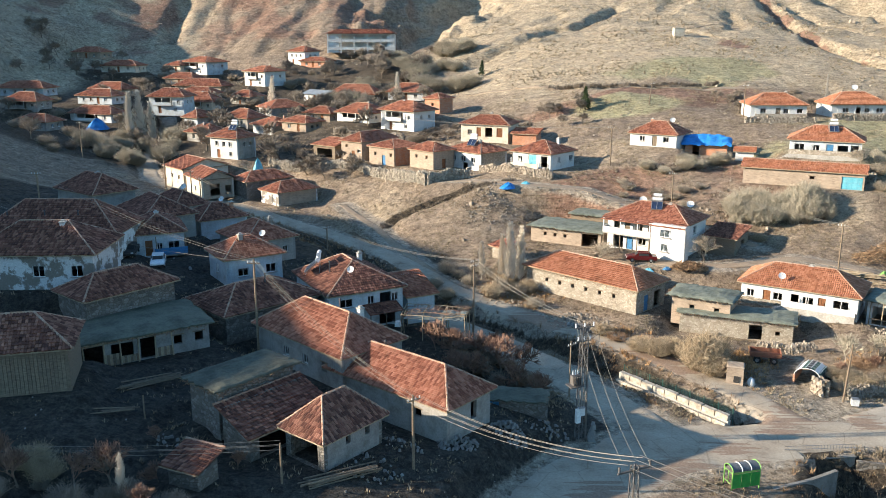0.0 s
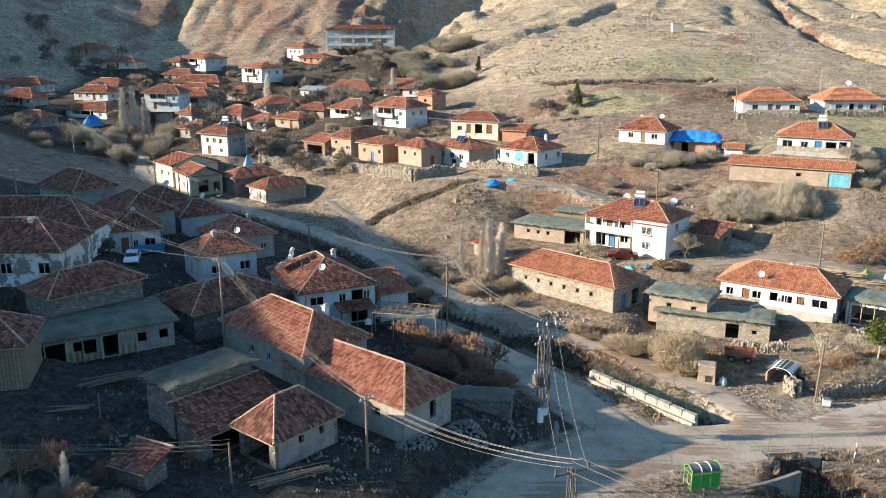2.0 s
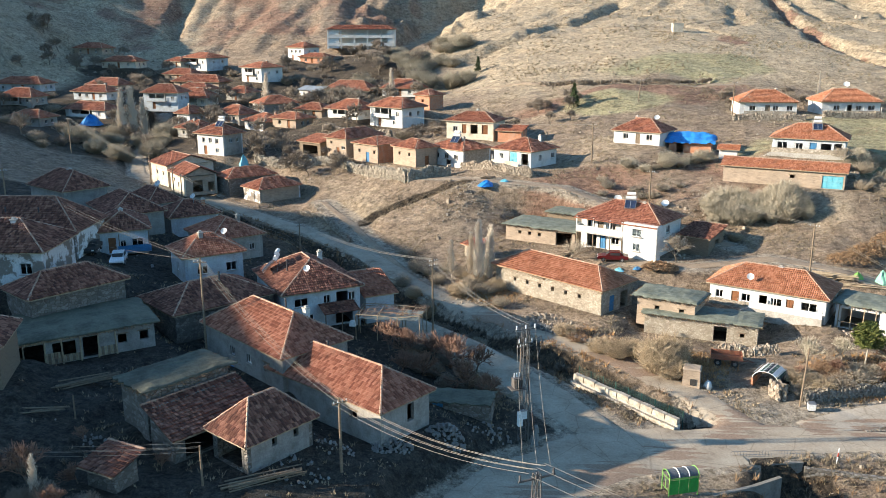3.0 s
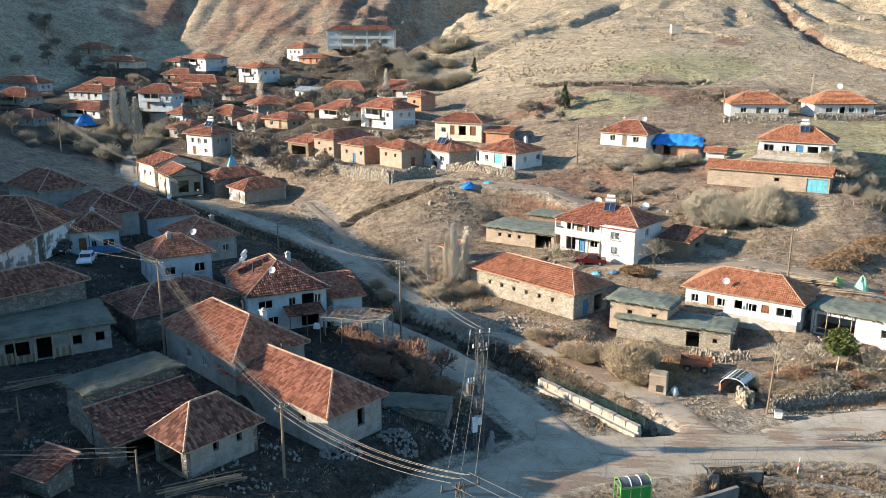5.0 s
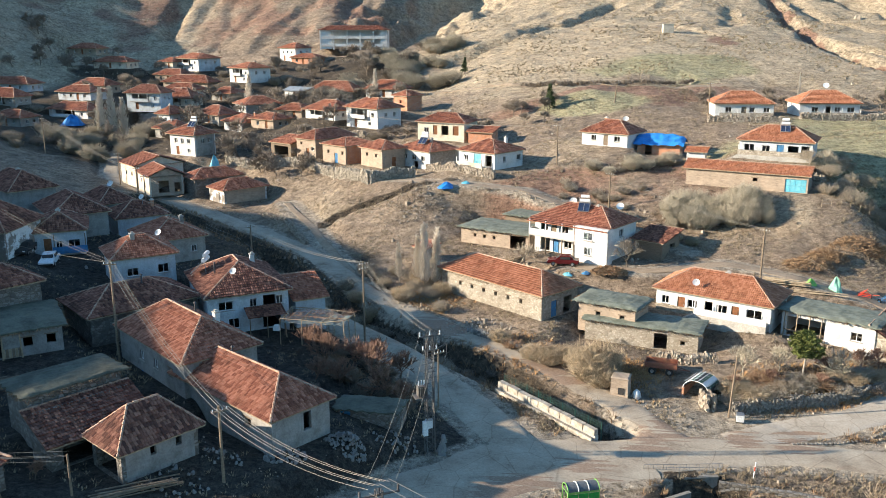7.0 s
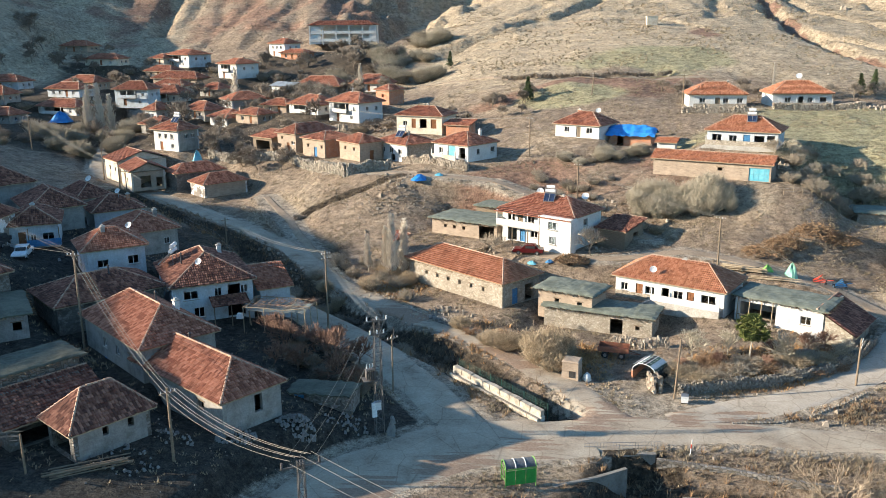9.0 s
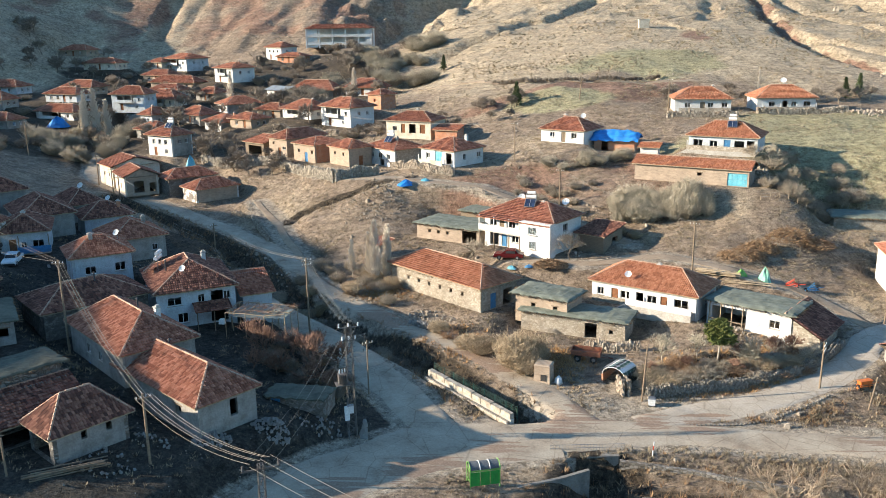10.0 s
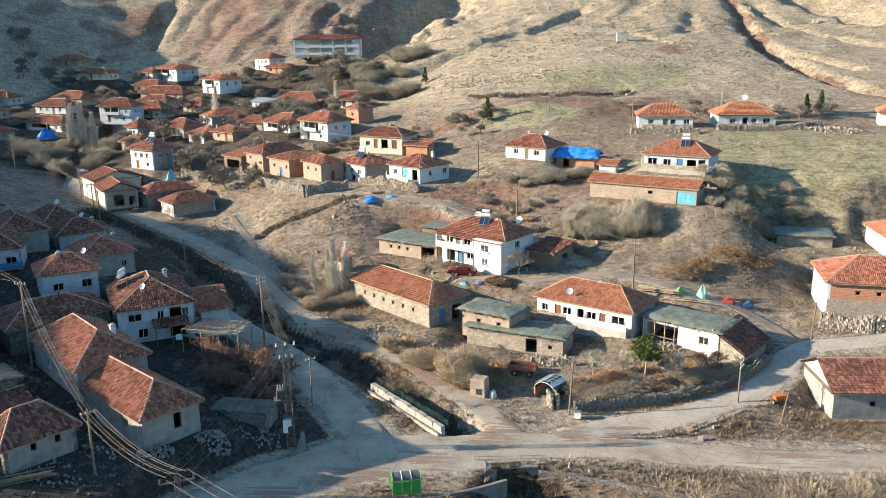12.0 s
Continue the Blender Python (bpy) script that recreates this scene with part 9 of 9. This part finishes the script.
# ---------------------------------------------------------------- ground cover
def tufts(n, x0, x1, y0, y1, seed, mat, name, label, h=(0.18, 0.45), clear=0.5, blades=7, width=0.04, weight=None):
    rs = np.random.RandomState(seed)
    x, y = rs.uniform(x0, x1, n), rs.uniform(y0, y1, n)
    keep = np.ones(n, bool)
    for line, half in ROADS:
        keep &= to_line(x, y, line)[0] > half + clear + rs.uniform(-0.3, 0.8, n)
    for d in BUILDINGS:
        keep &= rect_distance(x, y, d, 0.0) > 0.05
    if weight is not None:
        keep &= rs.uniform(0, 1, n) < weight(x, y)
    x, y = x[keep], y[keep]
    z = land(x, y)
    s = Shape()
    rnd = random.Random(seed)
    for px, py, pz in zip(x, y, z):
        hh = rnd.uniform(*h)
        for k in range(blades):
            a = rnd.uniform(0, 6.283)
            r = rnd.uniform(0.0, 0.26)
            bx, by = px + r * math.cos(a), py + r * math.sin(a)
            lean = hh * rnd.uniform(0.15, 1.2)
            tx, ty = bx + lean * math.cos(a), by + lean * math.sin(a)
            w = width * rnd.uniform(0.7, 1.4)
            ca, sa = -math.sin(a) * w, math.cos(a) * w
            k0 = len(s.v)
            s.v += [(bx - ca, by - sa, pz - 0.03), (bx + ca, by + sa, pz - 0.03), (tx, ty, pz + hh)]
            s.f.append((k0, k0 + 1, k0 + 2))
    return lone(name, s, mat, label, "grass", kind="stuff")

def clumps(x, y):
    return np.clip(0.25 + 0.9 * fbm(x, y, 5.0, 91), 0.03, 1)
def by_water(x, y):
    d = np.minimum(to_line(x, y, DITCH)[0], np.minimum(to_line(x, y, CREEK)[0], to_line(x, y, GULLY)[0]))
    return 1 - smooth(2.0, 7.0, d)
tufts(42000, -20, 100, 76, 150, 5, STRAW, "dry_grass", "tufts of dry straw-coloured grass on the slopes", (0.1, 0.28), weight=clumps)
tufts(14000, 20, 110, 56, 84, 6, DULL, "dry_grass", "tufts of dry grass along the verges", (0.08, 0.26), weight=clumps)
tufts(20000, -50, 110, 150, 215, 7, STRAW, "dry_grass", "tufts of dry grass on the upper slopes", (0.1, 0.3), width=0.05, weight=clumps)
tufts(12000, -60, 60, 55, 165, 8, BRUSHM, "dry_weeds", "rusty dry weeds along the stream", (0.3, 0.8), 0.2, weight=by_water)
tufts(9000, -45, 12, 46, 130, 9, STRAW, "dry_grass", "sparse dry grass in the shaded yards", (0.1, 0.3), weight=clumps)
tufts(3500, -20, 220, 215, 360, 10, TWIG, "hill_scrub", "low dark scrub dotted over the hill", (0.2, 0.5), width=0.12, blades=6, weight=lambda x, y: np.clip(0.1 + 0.8 * fbm(x, y, 18.0, 95), 0.02, 1))
tufts(3000, -190, -20, 300, 420, 11, TWIG, "hill_scrub", "low dark scrub dotted over the far hill", (0.3, 0.7), width=0.16, blades=6, weight=clumps)

tufts(5000, 24, 70, 205, 226, 31, TWIG_DARK, "hedge_scrub", "dark line of low scrub along an old field bank", (0.4, 1.0), 0.0, blades=8, width=0.1, weight=lambda x, y: 1 - smooth(0.3, 1.3, to_line(x, y, HEDGE)[0]))
tufts(14000, -10, 190, 215, 370, 32, STRAW, "hill_grass", "pale clumps of dry grass mottling the hill", (0.2, 0.5), width=0.14, blades=6, weight=lambda x, y: np.clip(0.2 + 0.9 * fbm(x, y, 12.0, 96), 0.03, 1))

# dark tufts that stand in for the bank's shadow line
tufts(9000, -13, 14, 141, 152, 33, TWIG_DARK, "bank_scrub", "dark dead tufts added for the shaded line of the worn field bank", (0.25, 0.6), 0.0, blades=8, width=0.05, weight=lambda x, y: 1 - smooth(0.4, 1.2, to_line(x, y, BANK_EDGE)[0]))

def slab_edge():
    """Broken teeth along the edge of the concrete lane."""
    ob = thing("slab_edge", at_ground(52.0, 77.2), "jagged broken edge of the concrete lane", "kerb")
    rnd = random.Random(9)
    pts = [(45.5, 76.0), (49.5, 76.4), (53.0, 77.4), (57.0, 79.4), (60.6, 81.9)]
    o = Vector(at_ground(52.0, 77.2))
    for (ax, ay), (bx, by) in zip(pts, pts[1:]):
        n = int(math.hypot(bx - ax, by - ay) / 0.42)
        for i in range(n):
            x, y = ax + (bx - ax) * i / n, ay + (by - ay) * i / n
            part("tooth", Shape().box(Vector(at_ground(x, y)) - o + Vector((0, 0, 0.05)), (0.16, 0.26, 0.2 + rnd.uniform(0, 0.08))), DAMPCON, ob)
slab_edge()

def lane_bank(x, y):
    return np.clip(0.2 + 1.0 * fbm(x, y, 2.5, 98), 0, 1) * np.clip(1 - smooth(0.5, 3.4, to_line(x, y, [(49, 75.6, 0), (57, 77.2, 0), (66, 79.4, 0), (78, 81, 0)])[0]), 0, 1)
tufts(2600, 46, 82, 72, 84, 21, BRUSHM, "bank_weeds", "brown dead weeds on the bank below the lane", (0.2, 0.55), 0.2, weight=lane_bank)
tufts(2600, 46, 82, 72, 84, 22, DULL, "bank_grass", "tall dry grass on the bank below the lane", (0.2, 0.6), 0.2, weight=lane_bank)
def verge(x, y):
    return np.clip(1 - smooth(0.8, 3.0, to_line(x, y, [(34, 69.5, 0), (46, 69.6, 0), (58, 68.6, 0), (76, 68.6, 0)])[0]), 0, 1)
tufts(1500, 32, 80, 64, 72, 23, DULL, "verge_grass", "clumps of dry grass on the creek verge", (0.15, 0.5), 0.1, weight=verge)

def rusty(x, y):
    w = np.zeros_like(x)
    for cx, cy, r in ((20.5, 95.8, 2.2), (23.5, 92.8, 2.6), (31.6, 88.6, 2.4), (33.6, 90.2, 2.2), (47, 85, 3.0), (53, 86.4, 3.0), (59, 88.6, 3.0), (9.5, 112, 3.0)):
        w = np.maximum(w, np.exp(-((x - cx) ** 2 + (y - cy) ** 2) / r ** 2))
    return w
tufts(60000, 5, 64, 82, 116, 12, RUSTW, "rusty_weeds", "dense rust-coloured dry weeds beside the barn", (0.15, 0.45), 0.1, width=0.035, weight=rusty)

def stones(n, x0, x1, y0, y1, seed, size, mat, label, weight=None):
    rs = np.random.RandomState(seed)
    x, y = rs.uniform(x0, x1, n), rs.uniform(y0, y1, n)
    keep = np.ones(n, bool)
    for line, half in ROADS:
        keep &= to_line(x, y, line)[0] > half + 0.1
    for d in BUILDINGS:
        keep &= rect_distance(x, y, d, 0.0) > 0.1
    if weight is not None:
        keep &= rs.uniform(0, 1, n) < weight(x, y)
    x, y = x[keep], y[keep]
    z = land(x, y)
    s, rnd = Shape(), random.Random(seed)
    for px, py, pz in zip(x, y, z):
        q = size * math.exp(rnd.gauss(0, 0.5))
        s.rock((px, py, pz + q * 0.12), q, rnd)
    return lone("loose_stones", s, mat, label, "stones", kind="stuff")
def stony(x, y):
    return np.clip(0.15 + 1.1 * fbm(x, y, 9.0, 97), 0.02, 1)
stones(9000, -20, 100, 62, 150, 3, 0.11, ROCKS, "loose stones strewn over the slopes", stony)
def mid_slope(x, y):
    return np.clip(0.2 + 0.9 * fbm(x, y, 7.0, 99), 0.02, 1) * smooth(108, 116, y)
stones(1500, -14, 60, 108, 152, 13, 0.26, ROCKS, "larger stones strewn on the bare slope", mid_slope)
tufts(2600, -14, 66, 108, 152, 41, TWIG_DARK, "slope_weeds", "dark dry weeds dotted over the bare slope", (0.2, 0.55), 0.4, blades=8, width=0.035, weight=mid_slope)
stones(1300, -45, 14, 46, 125, 4, 0.10, RUBBLE, "loose stones strewn over the yards", stony)
stones(4500, -60, 120, 150, 215, 5, 0.16, ROCKS, "loose stones on the upper slopes", stony)
stones(900, -10, 220, 215, 370, 6, 0.22, ROCKS, "pale rocks dotted over the hill", stony)
